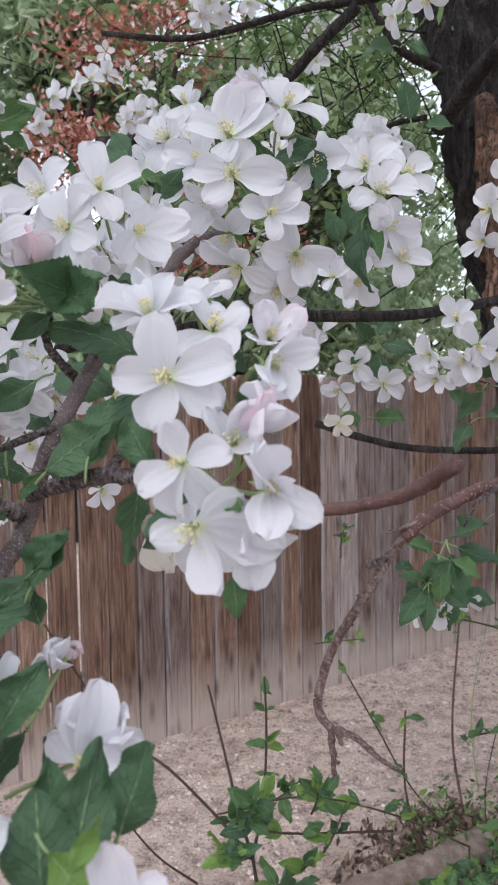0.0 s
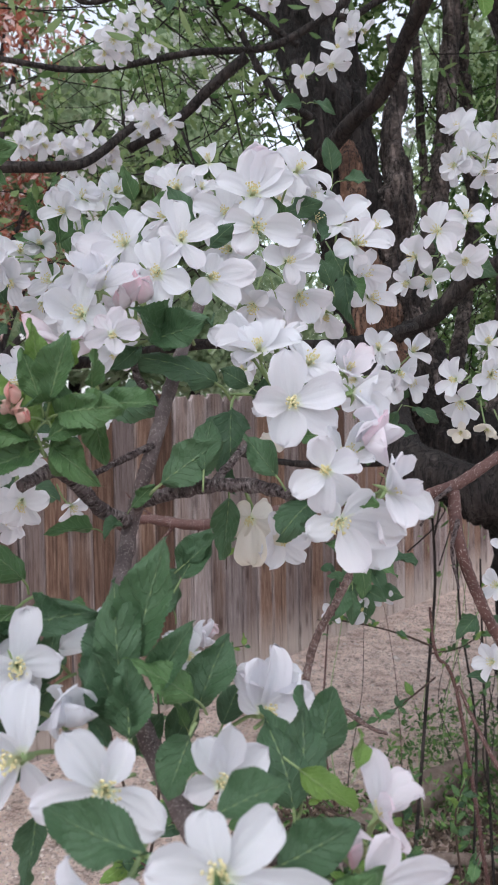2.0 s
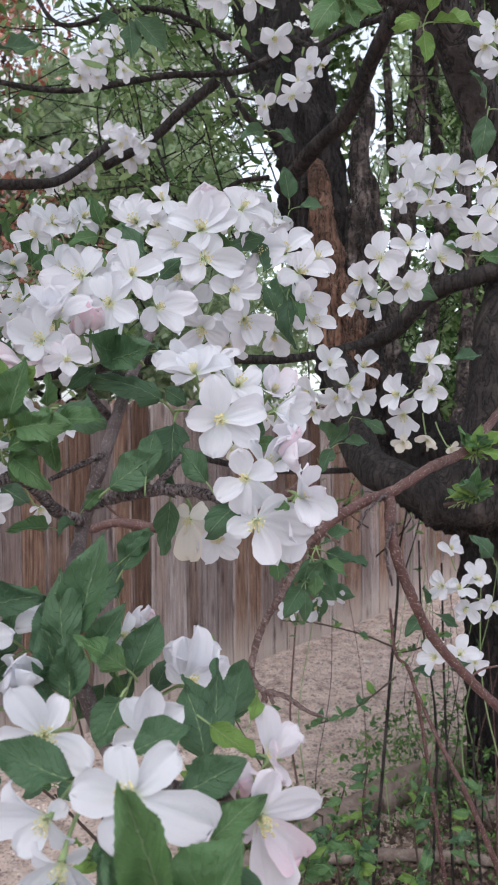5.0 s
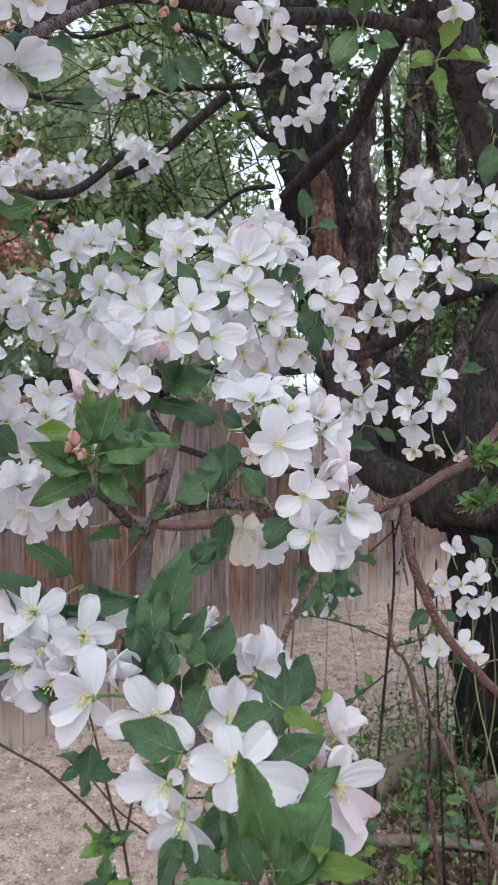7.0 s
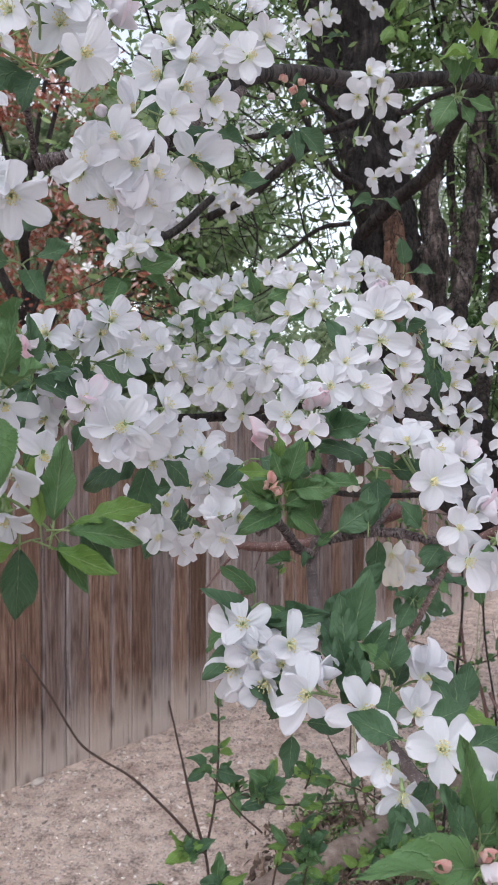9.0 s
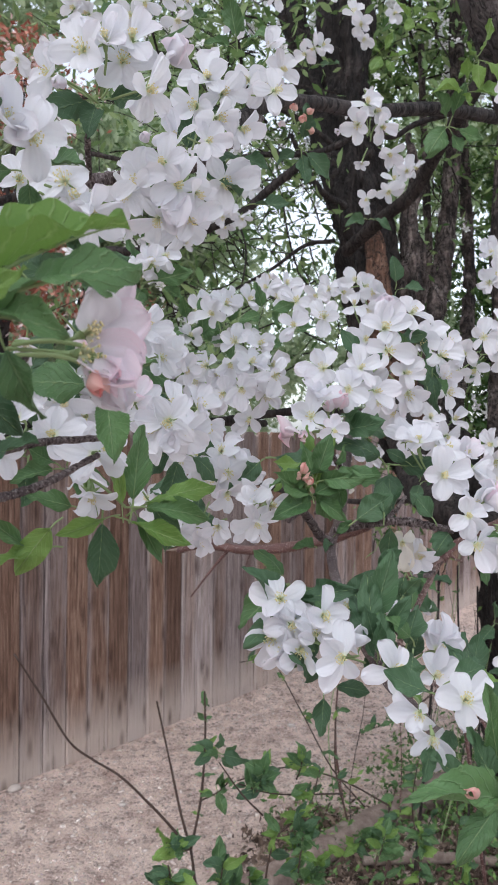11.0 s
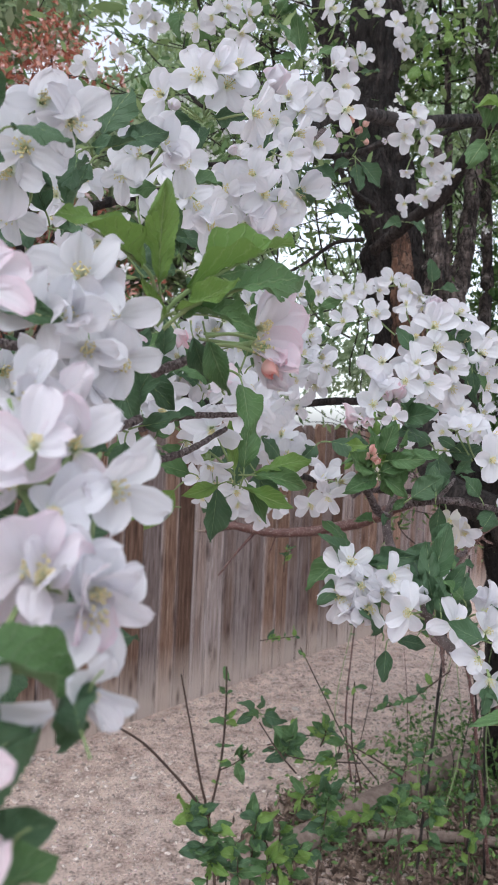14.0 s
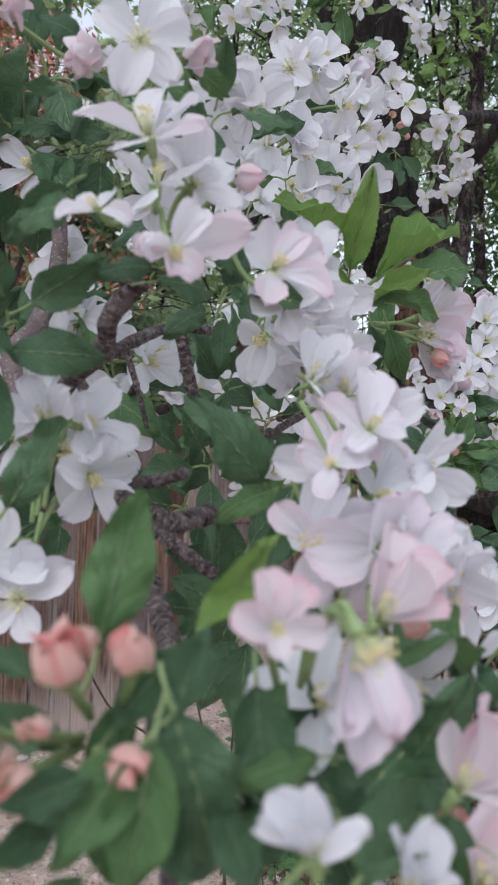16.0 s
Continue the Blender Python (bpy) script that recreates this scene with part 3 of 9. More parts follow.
# ---- board fence ----
def board_material():
    n = Nodes("weathered_board")
    rnd = n.add("ObjectInfo").outputs["Random"]
    off = n.add("CombineXYZ")
    for k in range(3):
        n.link(n.calc("MULTIPLY", rnd, 37.0 + 11 * k), off.inputs[k])
    va = n.add("VectorMath")
    n.link(n.add("TexCoord").outputs["Object"], va.inputs[0])
    n.link(off.outputs[0], va.inputs[1])
    mp = n.add("Mapping", Scale=(62, 62, 2.4))
    n.link(va.outputs[0], mp.inputs["Vector"])
    wavy = n.add("TexNoise", Scale=2.0, Detail=11.0, Roughness=0.70, Distortion=0.7)
    n.link(mp.outputs["Vector"], wavy.inputs["Vector"])
    grain = wavy.outputs["Fac"]
    fine = n.noise(6.0, 4, mp.outputs["Vector"])
    mp2 = n.add("Mapping", Scale=(3.5, 3.5, 1.3))
    n.link(va.outputs[0], mp2.inputs["Vector"])
    patch = n.noise(1.0, 4, mp2.outputs["Vector"])
    grey = n.ramp(grain, [(0.32, (0.145, 0.112, 0.106)), (0.5, (0.405, 0.335, 0.322)), (0.68, (0.64, 0.56, 0.545))])
    red = n.ramp(grain, [(0.32, (0.060, 0.031, 0.022)), (0.5, (0.25, 0.150, 0.108)), (0.70, (0.48, 0.34, 0.265))])
    sep = n.add("SeparateXYZ")
    n.link(n.add("TexCoord").outputs["Object"], sep.inputs[0])
    side = n.calc("POWER", n.calc("MULTIPLY", n.calc("ABSOLUTE", sep.outputs[0]), 17.0), 3.0)
    f = n.calc("ADD", n.calc("MULTIPLY", patch, 2.4), n.calc("SUBTRACT", n.calc("MULTIPLY", rnd, 1.9), 1.12))
    f = n.calc("SUBTRACT", f, n.calc("MULTIPLY", side, 0.75), True)
    c = n.mix(f, grey, red)
    shade = n.add("TexWhiteNoise")
    shade.noise_dimensions = "1D"
    n.link(n.calc("MULTIPLY", rnd, 91.0), shade.inputs["W"])
    c = n.mix(n.calc("POWER", shade.outputs["Value"], 1.4), c, (0.40, 0.365, 0.36), "MULTIPLY")
    dust = n.calc("SUBTRACT", 1.0, n.calc("DIVIDE", n.calc("ADD", sep.outputs[2], n.calc("MULTIPLY", patch, -0.18)), 0.27), True)
    c = n.mix(n.calc("MULTIPLY", dust, 0.7), c, (0.60, 0.50, 0.44))
    vo = n.add("TexVoronoi", Scale=1.0)
    mp3 = n.add("Mapping", Scale=(15, 15, 4.5))
    n.link(va.outputs[0], mp3.inputs["Vector"])
    n.link(mp3.outputs["Vector"], vo.inputs["Vector"])
    knot = n.calc("SUBTRACT", 1.0, n.calc("MULTIPLY", n.calc("ADD", vo.outputs["Distance"], n.calc("MULTIPLY", fine, 0.1)), 2.7), True)
    c = n.mix(n.calc("MULTIPLY", knot, 0.9), c, (0.045, 0.022, 0.016))
    mp4 = n.add("Mapping", Scale=(150, 150, 2.2))
    n.link(va.outputs[0], mp4.inputs["Vector"])
    crack = n.calc("MULTIPLY", n.calc("SUBTRACT", n.noise(1.0, 3, mp4.outputs["Vector"]), 0.60, True), 9.0, True)
    c = n.mix(n.calc("MULTIPLY", crack, 0.9), c, (0.04, 0.026, 0.023))
    n.color(c)
    n.rough(0.9, 0.2)
    n.bump(n.calc("ADD", grain, n.calc("MULTIPLY", fine, 0.5)), 0.9, 0.008)
    return n.mat


BOARD = board_material()
BOARD_H = 1.62


def board_mesh(seed):
    rnd = random.Random(seed)
    bm = bmesh.new()
    w, t = 0.0626 + rnd.uniform(-0.0016, 0.0010), 0.012
    outline = [(-w, 0), (w, 0), (w, BOARD_H - 0.03), (w - 0.025, BOARD_H), (-w + 0.025, BOARD_H), (-w, BOARD_H - 0.03)]
    front = [bm.verts.new((x, -t, z)) for x, z in outline]
    back = [bm.verts.new((x, t, z)) for x, z in outline]
    bm.faces.new(front)
    bm.faces.new(back[::-1])
    for k in range(6):
        bm.faces.new((front[(k + 1) % 6], front[k], back[k], back[(k + 1) % 6]))
    bmesh.ops.bevel(bm, geom=bm.edges[:], offset=0.0036, segments=1, affect="EDGES")
    bmesh.ops.recalc_face_normals(bm, faces=bm.faces)
    return mesh_of("board", bm, BOARD, False)


fence = thing("fence", "weathered reddish-grey vertical board fence with dusty lower ends", "fence", at=FENCE_AT, kind="structure")
fence.rotation_euler = (0, 0, FENCE_TURN)
boards = [board_mesh(s) for s in range(4)]
rnd = random.Random(8)
for i in range(-24, 48):
    b = part("board", boards[rnd.randrange(4)], None, fence)
    b.matrix_basis = pose(0.1695 + i * 0.133 + rnd.uniform(-0.0012, 0.0012), rnd.uniform(-0.005, 0.005), -0.03 + rnd.uniform(-0.012, 0.012), 0, rnd.uniform(-0.25, 0.25), rnd.uniform(-1.2, 1.2))
for z in (0.32, 1.28):
    bm = bmesh.new()
    bmesh.ops.create_cube(bm, size=1, matrix=Matrix.Translation((1.55, 0.036, z)) @ Matrix.Diagonal((9.6, 0.038, 0.086, 1)))
    bmesh.ops.bevel(bm, geom=bm.edges[:], offset=0.003, segments=1, affect="EDGES")
    part("rail", bm, BOARD, fence)
for i in range(-3, 7):
    bm = bmesh.new()
    bmesh.ops.create_cube(bm, size=1, matrix=Matrix.Translation((i * 1.1, 0.10, 0.75)) @ Matrix.Diagonal((0.088, 0.088, 1.5, 1)))
    bmesh.ops.bevel(bm, geom=bm.edges[:], offset=0.004, segments=1, affect="EDGES")
    part("post", bm, BOARD, fence)


# ---- far trees behind the fence ----
def leaf_cloud(name, label, material, blobs, count, size, seed, category="tree", parent=None):
    """Many small folded leaves, joined, spread through lumps of a crown."""
    rnd = np.random.default_rng(seed)
    blobs = np.array(blobs, float)
    weight = blobs[:, 3] * blobs[:, 4]
    pick = rnd.choice(len(blobs), count, p=weight / weight.sum())
    d = rnd.normal(size=(count, 3))
    d /= np.linalg.norm(d, axis=1)[:, None]
    rad = rnd.uniform(0.35, 1.0, count) ** 0.6
    rag = 1 + 0.35 * np.sin(d[:, 0] * 5 + blobs[pick, 0] * 3) * np.cos(d[:, 2] * 6 + blobs[pick, 1])
    at = blobs[pick, :3] + d * (rad * rag)[:, None] * np.stack([blobs[pick, 3], blobs[pick, 3], blobs[pick, 4]], 1)
    a = rnd.normal(size=(count, 3))
    a /= np.linalg.norm(a, axis=1)[:, None]
    b = np.cross(a, rnd.normal(size=(count, 3)))
    b /= np.linalg.norm(b, axis=1)[:, None]
    n = np.cross(a, b)
    s = (size * rnd.uniform(0.6, 1.3, count))[:, None]
    quad = np.stack([at - a * s, at + b * s * 0.42 + n * s * 0.12, at + a * s, at - b * s * 0.42 + n * s * 0.12], 1).reshape(-1, 3)
    me = bpy.data.meshes.new(name)
    me.from_pydata(quad.tolist(), [], np.arange(count * 4).reshape(-1, 4).tolist())
    me.materials.append(material)
    ob = new(name, me)
    if parent is None:
        tagged(ob, label, category, kind="stuff")
    else:
        ob.parent = parent
        ob["kind"] = "stuff"
        if label:
            ob["label"] = label
    return ob


# far green is paled: the distance haze is put into the leaf colour
GREEN_FAR = island_material("far_leaf_hazed_green", [(0.0, (0.20, 0.28, 0.15)), (0.5, (0.32, 0.41, 0.24)), (1.0, (0.46, 0.54, 0.36))], 0.6, 0.5)
GREEN_CROWN = island_material("crown_leaf_green", [(0.0, (0.06, 0.13, 0.035)), (0.5, (0.145, 0.22, 0.08)), (1.0, (0.28, 0.37, 0.16))], 0.55, 0.45)
GREEN_NEAR = island_material("bush_leaf_green", [(0.0, (0.040, 0.090, 0.026)), (0.6, (0.098, 0.190, 0.052)), (1.0, (0.22, 0.34, 0.10))], 0.55, 0.3)
RED_FAR = island_material("far_leaf_russet", [(0.0, (0.20, 0.055, 0.035)), (0.5, (0.35, 0.125, 0.078)), (0.75, (0.52, 0.25, 0.18)), (1.0, (0.74, 0.62, 0.62))], 0.6, 0.3)
WHITE_FAR = island_material("far_blossom_white", [(0.0, (0.70, 0.70, 0.70)), (1.0, (0.82, 0.81, 0.82))], 0.6, 0.3)


def far_tree(x, y, height, crown, material, label, count, size, seed, low=0.3, category="tree"):
    rnd = random.Random(seed)
    t = thing("tree", label, category, "trees behind the fence", (x, y, 0))
    bm = bmesh.new()
    lean = rnd.uniform(-0.3, 0.3)
    top = Vector((lean, 0, height * 0.8))
    tube_into(bm, [(0, 0, 0), (lean * 0.3, 0.1, height * 0.35), top], 0.035 * height * 0.6, 0.02, 8, 5, 0.2, 0.2)
    part("trunk", bm, BARK_TRUNK, t)
    blobs = []
    for k in range(11):
        a, h = rnd.uniform(0, 6.28), rnd.uniform(low, 1.0)
        r = crown * math.sin(math.pi * min(0.95, 0.25 + 0.7 * (h - low) / (1 - low))) * rnd.uniform(0.5, 0.9)
        end = Vector((math.cos(a) * r, math.sin(a) * r, height * h))
        bm = bmesh.new()
        tube_into(bm, [(lean * h * 0.8, 0, height * h * 0.7), end * 0.6 + Vector((0, 0, height * h * 0.32)), end], 0.012 * height * 0.5, 0.008, 5, 4, 0.2, 0.1)
        part("limb", bm, BARK_LIMB, t)
        blobs.append((*end, crown * rnd.uniform(0.28, 0.45), crown * rnd.uniform(0.22, 0.36)))
        blobs.append((*(end * 0.55 + Vector((0, 0, height * h * 0.45))), crown * rnd.uniform(0.2, 0.4), crown * rnd.uniform(0.2, 0.3)))
    leaf_cloud("crown", "", material, blobs, count, size, seed, parent=t)
    return t


# ---- the apple tree ----
tree = thing("apple_tree", "old apple tree with dark trunk, peeling bark and blossoming limbs", "tree", at=(1.5, 1.9, 0))
tree.location = (0, 0, 0)
bm = bmesh.new()
tube_into(bm, [(1.92, 2.10, -0.050), (1.86, 2.05, 0.420), (1.66, 1.98, 0.820), (1.34, 1.90, 1.090), (1.05, 1.860, 1.230), (0.86, 1.870, 1.320), (0.712, 1.900, 1.425), (0.618, 2.000, 1.660), (0.536, 2.080, 1.987), (0.497, 2.120, 2.317), (0.476, 2.200, 2.673), (0.468, 2.300, 3.313), (0.482, 2.500, 4.349)], 0.155, 0.070, 84, 26, 0.40, 0.05, flow=0.28)
part("trunk", bm, BARK_TRUNK, tree, "dark furrowed leaning trunk")
bm = bmesh.new()
tube_into(bm, [(0.664, 1.900, 1.487), (0.618, 1.970, 1.737), (0.612, 2.010, 1.960), (0.645, 2.040, 2.130), (0.640, 2.070, 2.260), (0.668, 2.100, 2.420), (0.662, 2.140, 2.560)], 0.070, 0.010, 56, 30, 0.6, 0.035, flow=0.28)
part("trunk", bm, BARK_PEEL, tree, "second stem with peeling grey-brown bark")
bm = bmesh.new()
tube_into(bm, [(0.590, 1.905, 1.560), (0.560, 1.915, 1.680), (0.540, 1.935, 1.790), (0.520, 1.960, 1.900), (0.506, 1.975, 2.010), (0.500, 1.995, 2.130), (0.496, 2.020, 2.215)], 0.066, 0.020, 40, 20, 0.6, 0.028, flow=0.2)
part("bare_wood", bm, BARK_BARE, tree, "strip of bare reddish wood on the trunk")
bm = bmesh.new()
tube_into(bm, [(0.66, 2.12, 1.55), (0.86, 2.38, 1.95), (0.973, 2.500, 2.373), (1.025, 2.550, 2.783), (1.055, 2.600, 3.302)], 0.04, 0.028, 16, 9, 0.45, 0.025, flow=0.3)
part("limb", bm, BARK_PEEL, tree)
bm = bmesh.new()
tube_into(bm, [(0.74, 2.05, 1.30), (1.00, 2.45, 1.70), (1.169, 2.700, 2.190), (1.189, 2.800, 2.688), (1.176, 2.800, 3.115)], 0.03, 0.021, 16, 9, 0.45, 0.025, flow=0.3)
part("limb", bm, BARK_PEEL, tree)
bm = bmesh.new()
tube_into(bm, [(0.66, 2.10, 1.60), (0.86, 2.42, 1.85), (0.951, 2.600, 2.161), (0.929, 2.600, 2.599), (0.944, 2.700, 3.147)], 0.018, 0.013, 16, 9, 0.45, 0.025, flow=0.3)
part("limb", bm, BARK_PEEL, tree)
bm = bmesh.new()
tube_into(bm, [(0.82, 1.92, 1.22), (1.02, 2.22, 1.52), (1.137, 2.400, 1.935), (1.124, 2.400, 2.352), (1.223, 2.500, 2.971)], 0.03, 0.021, 16, 9, 0.45, 0.025, flow=0.3)
part("limb", bm, BARK_PEEL, tree)
bm = bmesh.new()
tube_into(bm, [(1.55, 2.900, -0.05), (1.47, 2.900, 0.9), (1.50, 2.950, 1.8), (1.58, 3.000, 2.6), (1.6, 3.1, 3.4)], 0.13, 0.06, 36, 20, 0.4, 0.05, flow=0.28)
part("trunk", bm, BARK_TRUNK, tree, "dark stem standing behind the main trunk")
bm = bmesh.new()
tube_into(bm, [(0.52, 2.08, 2.10), (0.42, 2.16, 2.45), (0.35, 2.28, 2.80), (0.24, 2.4, 3.4)], 0.06, 0.04, 32, 18, 0.4, 0.04, flow=0.28)
part("limb", bm, BARK_TRUNK, tree)


# ---- limbs, branches and twigs of the apple tree ----
stem("branch", tree, [(-0.086, 0.240, 1.315), (-0.099, 0.270, 1.332), (-0.110, 0.300, 1.346), (-0.132, 0.350, 1.397), (-0.123, 0.430, 1.442), (-0.108, 0.440, 1.491), (-0.086, 0.490, 1.551), (-0.074, 0.530, 1.576), (-0.050, 0.600, 1.623), (-0.016, 0.700, 1.660)], 0.0054, 0.0046, BARK_DOT, 9, 10, 0.21, 0.008)
stem("twig", tree, [(-0.123, 0.430, 1.452), (-0.140, 0.420, 1.462), (-0.162, 0.400, 1.487), (-0.182, 0.380, 1.481)], 0.0050, 0.0037, BARK_TWIG, 8, 9, 0.30, 0.006)
stem("twig", tree, [(-0.119, 0.430, 1.463), (-0.092, 0.420, 1.471), (-0.058, 0.400, 1.476), (-0.033, 0.380, 1.472), (-0.013, 0.380, 1.469)], 0.0050, 0.0037, BARK_TWIG, 8, 9, 0.34, 0.006)
stem("twig", tree, [(-0.073, 0.410, 1.474), (-0.057, 0.410, 1.492), (-0.047, 0.420, 1.499)], 0.0031, 0.0019, BARK_TWIG, 8, 9, 0.30, 0.004)
stem("twig", tree, [(-0.100, 0.470, 1.524), (-0.115, 0.460, 1.546), (-0.113, 0.460, 1.563)], 0.0031, 0.0019, BARK_TWIG, 8, 9, 0.30, 0.004)
stem("twig", tree, [(-0.106, 0.440, 1.499), (-0.124, 0.430, 1.492), (-0.144, 0.420, 1.483)], 0.0025, 0.0019, BARK_TWIG, 8, 9, 0.26, 0.004)
stem("twig", tree, [(-0.129, 0.370, 1.399), (-0.112, 0.310, 1.399), (-0.100, 0.300, 1.385)], 0.0019, 0.0013, BARK_TWIG, 8, 9, 0.26, 0.004)
stem("branch", tree, [(-0.088, 0.210, 1.358), (-0.054, 0.220, 1.345), (-0.030, 0.250, 1.328)], 0.0037, 0.0025, BARK_TWIG, 9, 10, 0.26, 0.004)
stem("branch", tree, [(0.081, 1.900, 1.441), (0.182, 1.850, 1.409), (0.302, 1.800, 1.386), (0.464, 1.750, 1.384), (0.604, 1.750, 1.392)], 0.0090, 0.0070, BARK_LIMB, 9, 10, 0.17, 0.010)
stem("branch", tree, [(0.118, 0.683, 1.391), (0.141, 0.690, 1.410), (0.185, 0.700, 1.430), (0.218, 0.710, 1.438), (0.280, 0.740, 1.463), (0.353, 0.800, 1.480), (0.463, 0.900, 1.539)], 0.0062, 0.0060, BARK_RED, 9, 10, 0.21, 0.007)
stem("branch", tree, [(0.211, 0.700, 1.432), (0.207, 0.680, 1.387), (0.224, 0.680, 1.336), (0.254, 0.680, 1.277), (0.302, 0.680, 1.222), (0.345, 0.680, 1.179), (0.430, 0.700, 1.089)], 0.0065, 0.0050, BARK_RED, 9, 10, 0.17, 0.007)
stem("twig", tree, [(0.124, 0.684, 1.399), (0.106, 0.680, 1.377), (0.088, 0.672, 1.351), (0.073, 0.665, 1.330), (0.061, 0.665, 1.311), (0.053, 0.665, 1.294), (0.047, 0.662, 1.276), (0.043, 0.658, 1.259), (0.046, 0.650, 1.249), (0.054, 0.640, 1.243)], 0.0042, 0.0036, BARK_DEAD, 9, 9, 0.26, 0.006, label="dead reddish-brown bare twig")
stem("twig", tree, [(0.053, 0.641, 1.244), (0.054, 0.640, 1.230), (0.055, 0.638, 1.219), (0.055, 0.634, 1.205)], 0.0034, 0.0018, BARK_DEAD, 9, 9, 0.45, 0.004)
stem("twig", tree, [(0.054, 0.640, 1.243), (0.069, 0.630, 1.243), (0.080, 0.620, 1.238), (0.092, 0.610, 1.231), (0.105, 0.604, 1.227)], 0.0034, 0.0016, BARK_DEAD, 9, 9, 0.40, 0.004)
stem("twig", tree, [(0.107, 0.680, 1.378), (0.096, 0.674, 1.373), (0.086, 0.668, 1.372)], 0.0036, 0.0038, BARK_TWIG, 9, 9, 0.30, 0.005)
stem("spur", tree, [(0.130, 0.685, 1.405), (0.116, 0.680, 1.400), (0.103, 0.676, 1.397)], 0.0026, 0.0013, BARK_DEAD, 7, 6, 0.5, 0.004)
stem("spur", tree, [(0.128, 0.685, 1.400), (0.137, 0.680, 1.392), (0.146, 0.676, 1.388)], 0.0026, 0.0013, BARK_DEAD, 7, 6, 0.5, 0.004)
stem("spur", tree, [(0.059, 0.637, 1.241), (0.060, 0.636, 1.236), (0.062, 0.635, 1.232)], 0.0026, 0.0013, BARK_DEAD, 7, 6, 0.5, 0.004)
stem("spur", tree, [(0.081, 0.668, 1.345), (0.077, 0.667, 1.346)], 0.0026, 0.0013, BARK_DEAD, 7, 6, 0.5, 0.004)
stem("spur", tree, [(0.055, 0.637, 1.217), (0.060, 0.636, 1.218)], 0.0026, 0.0013, BARK_DEAD, 7, 6, 0.5, 0.004)
stem("spur", tree, [(0.073, 0.664, 1.324), (0.068, 0.663, 1.323)], 0.0026, 0.0013, BARK_DEAD, 7, 6, 0.5, 0.004)
stem("twig", tree, [(0.204, 0.690, 1.437), (0.180, 0.680, 1.423), (0.167, 0.680, 1.401)], 0.0025, 0.0013, BARK_TWIG, 8, 9, 0.34, 0.004)
stem("twig", tree, [(0.207, 0.680, 1.406), (0.196, 0.670, 1.377), (0.203, 0.670, 1.339)], 0.0025, 0.0013, BARK_TWIG, 8, 9, 0.34, 0.004)
stem("twig", tree, [(0.299, 0.680, 1.228), (0.316, 0.680, 1.237), (0.355, 0.700, 1.232)], 0.0015, 0.0010, BARK_RED, 8, 9, 0.26, 0.004)
stem("limb", tree, [(0.521, 1.900, 1.654), (0.504, 1.750, 1.547), (0.495, 1.600, 1.416), (0.556, 1.450, 1.364), (0.661, 1.400, 1.330), (0.777, 1.400, 1.387)], 0.0450, 0.0425, BARK_LIMB, 12, 8, 0.10, 0.050)
stem("limb", tree, [(0.557, 1.450, 1.327), (0.612, 1.430, 1.352), (0.684, 1.420, 1.448), (0.724, 1.450, 1.592), (0.770, 1.500, 1.745), (0.902, 1.600, 1.972), (1.196, 1.800, 2.327)], 0.0500, 0.0450, BARK_LIMB, 12, 8, 0.10, 0.055)
stem("limb", tree, [(0.516, 1.700, 1.683), (0.563, 1.600, 1.714), (0.624, 1.550, 1.786), (0.695, 1.500, 1.818), (0.858, 1.500, 1.860)], 0.0190, 0.0210, BARK_LIMB, 12, 8, 0.13, 0.026)
stem("limb", tree, [(0.357, 1.850, 2.093), (0.404, 1.700, 2.148), (0.455, 1.600, 2.195), (0.473, 1.500, 2.267), (0.497, 1.400, 2.339), (0.535, 1.350, 2.427)], 0.0190, 0.0160, BARK_LIMB, 12, 8, 0.13, 0.024)
stem("branch", tree, [(0.159, 1.600, 2.249), (0.087, 1.620, 2.191), (0.015, 1.650, 2.129), (-0.084, 1.700, 2.083)], 0.0120, 0.0100, BARK_LIMB, 9, 10, 0.13, 0.013)
stem("branch", tree, [(0.405, 1.700, 2.424), (0.242, 1.700, 2.320), (0.058, 1.700, 2.294), (-0.169, 1.700, 2.246), (-0.367, 1.750, 2.283)], 0.0090, 0.0060, BARK_LIMB, 9, 10, 0.13, 0.010)
stem("branch", tree, [(0.318, 1.800, 2.366), (0.178, 1.800, 2.450), (0.015, 1.800, 2.490), (-0.169, 1.800, 2.435), (-0.248, 1.850, 2.543)], 0.0080, 0.0045, BARK_LIMB, 9, 10, 0.13, 0.009)
stem("branch", tree, [(0.339, 1.900, 2.135), (0.250, 1.900, 2.116), (0.147, 1.900, 2.040), (0.017, 1.900, 1.964)], 0.0070, 0.0040, BARK_LIMB, 9, 10, 0.13, 0.008)
stem("branch", tree, [(0.369, 1.900, 2.238), (0.275, 1.800, 2.240), (0.233, 1.800, 2.292), (0.178, 1.800, 2.397)], 0.0110, 0.0070, BARK_LIMB, 9, 10, 0.13, 0.012)
stem("branch", tree, [(0.549, 1.500, 2.380), (0.423, 1.500, 2.334), (0.348, 1.500, 2.293), (0.287, 1.550, 2.346)], 0.0080, 0.0050, BARK_LIMB, 9, 10, 0.13, 0.009)
stem("limb", tree, [(-0.328, 1.500, 1.979), (-0.232, 1.500, 1.983), (-0.168, 1.600, 2.026), (-0.071, 1.700, 2.134)], 0.0110, 0.0090, BARK_LIMB, 12, 8, 0.10, 0.012)
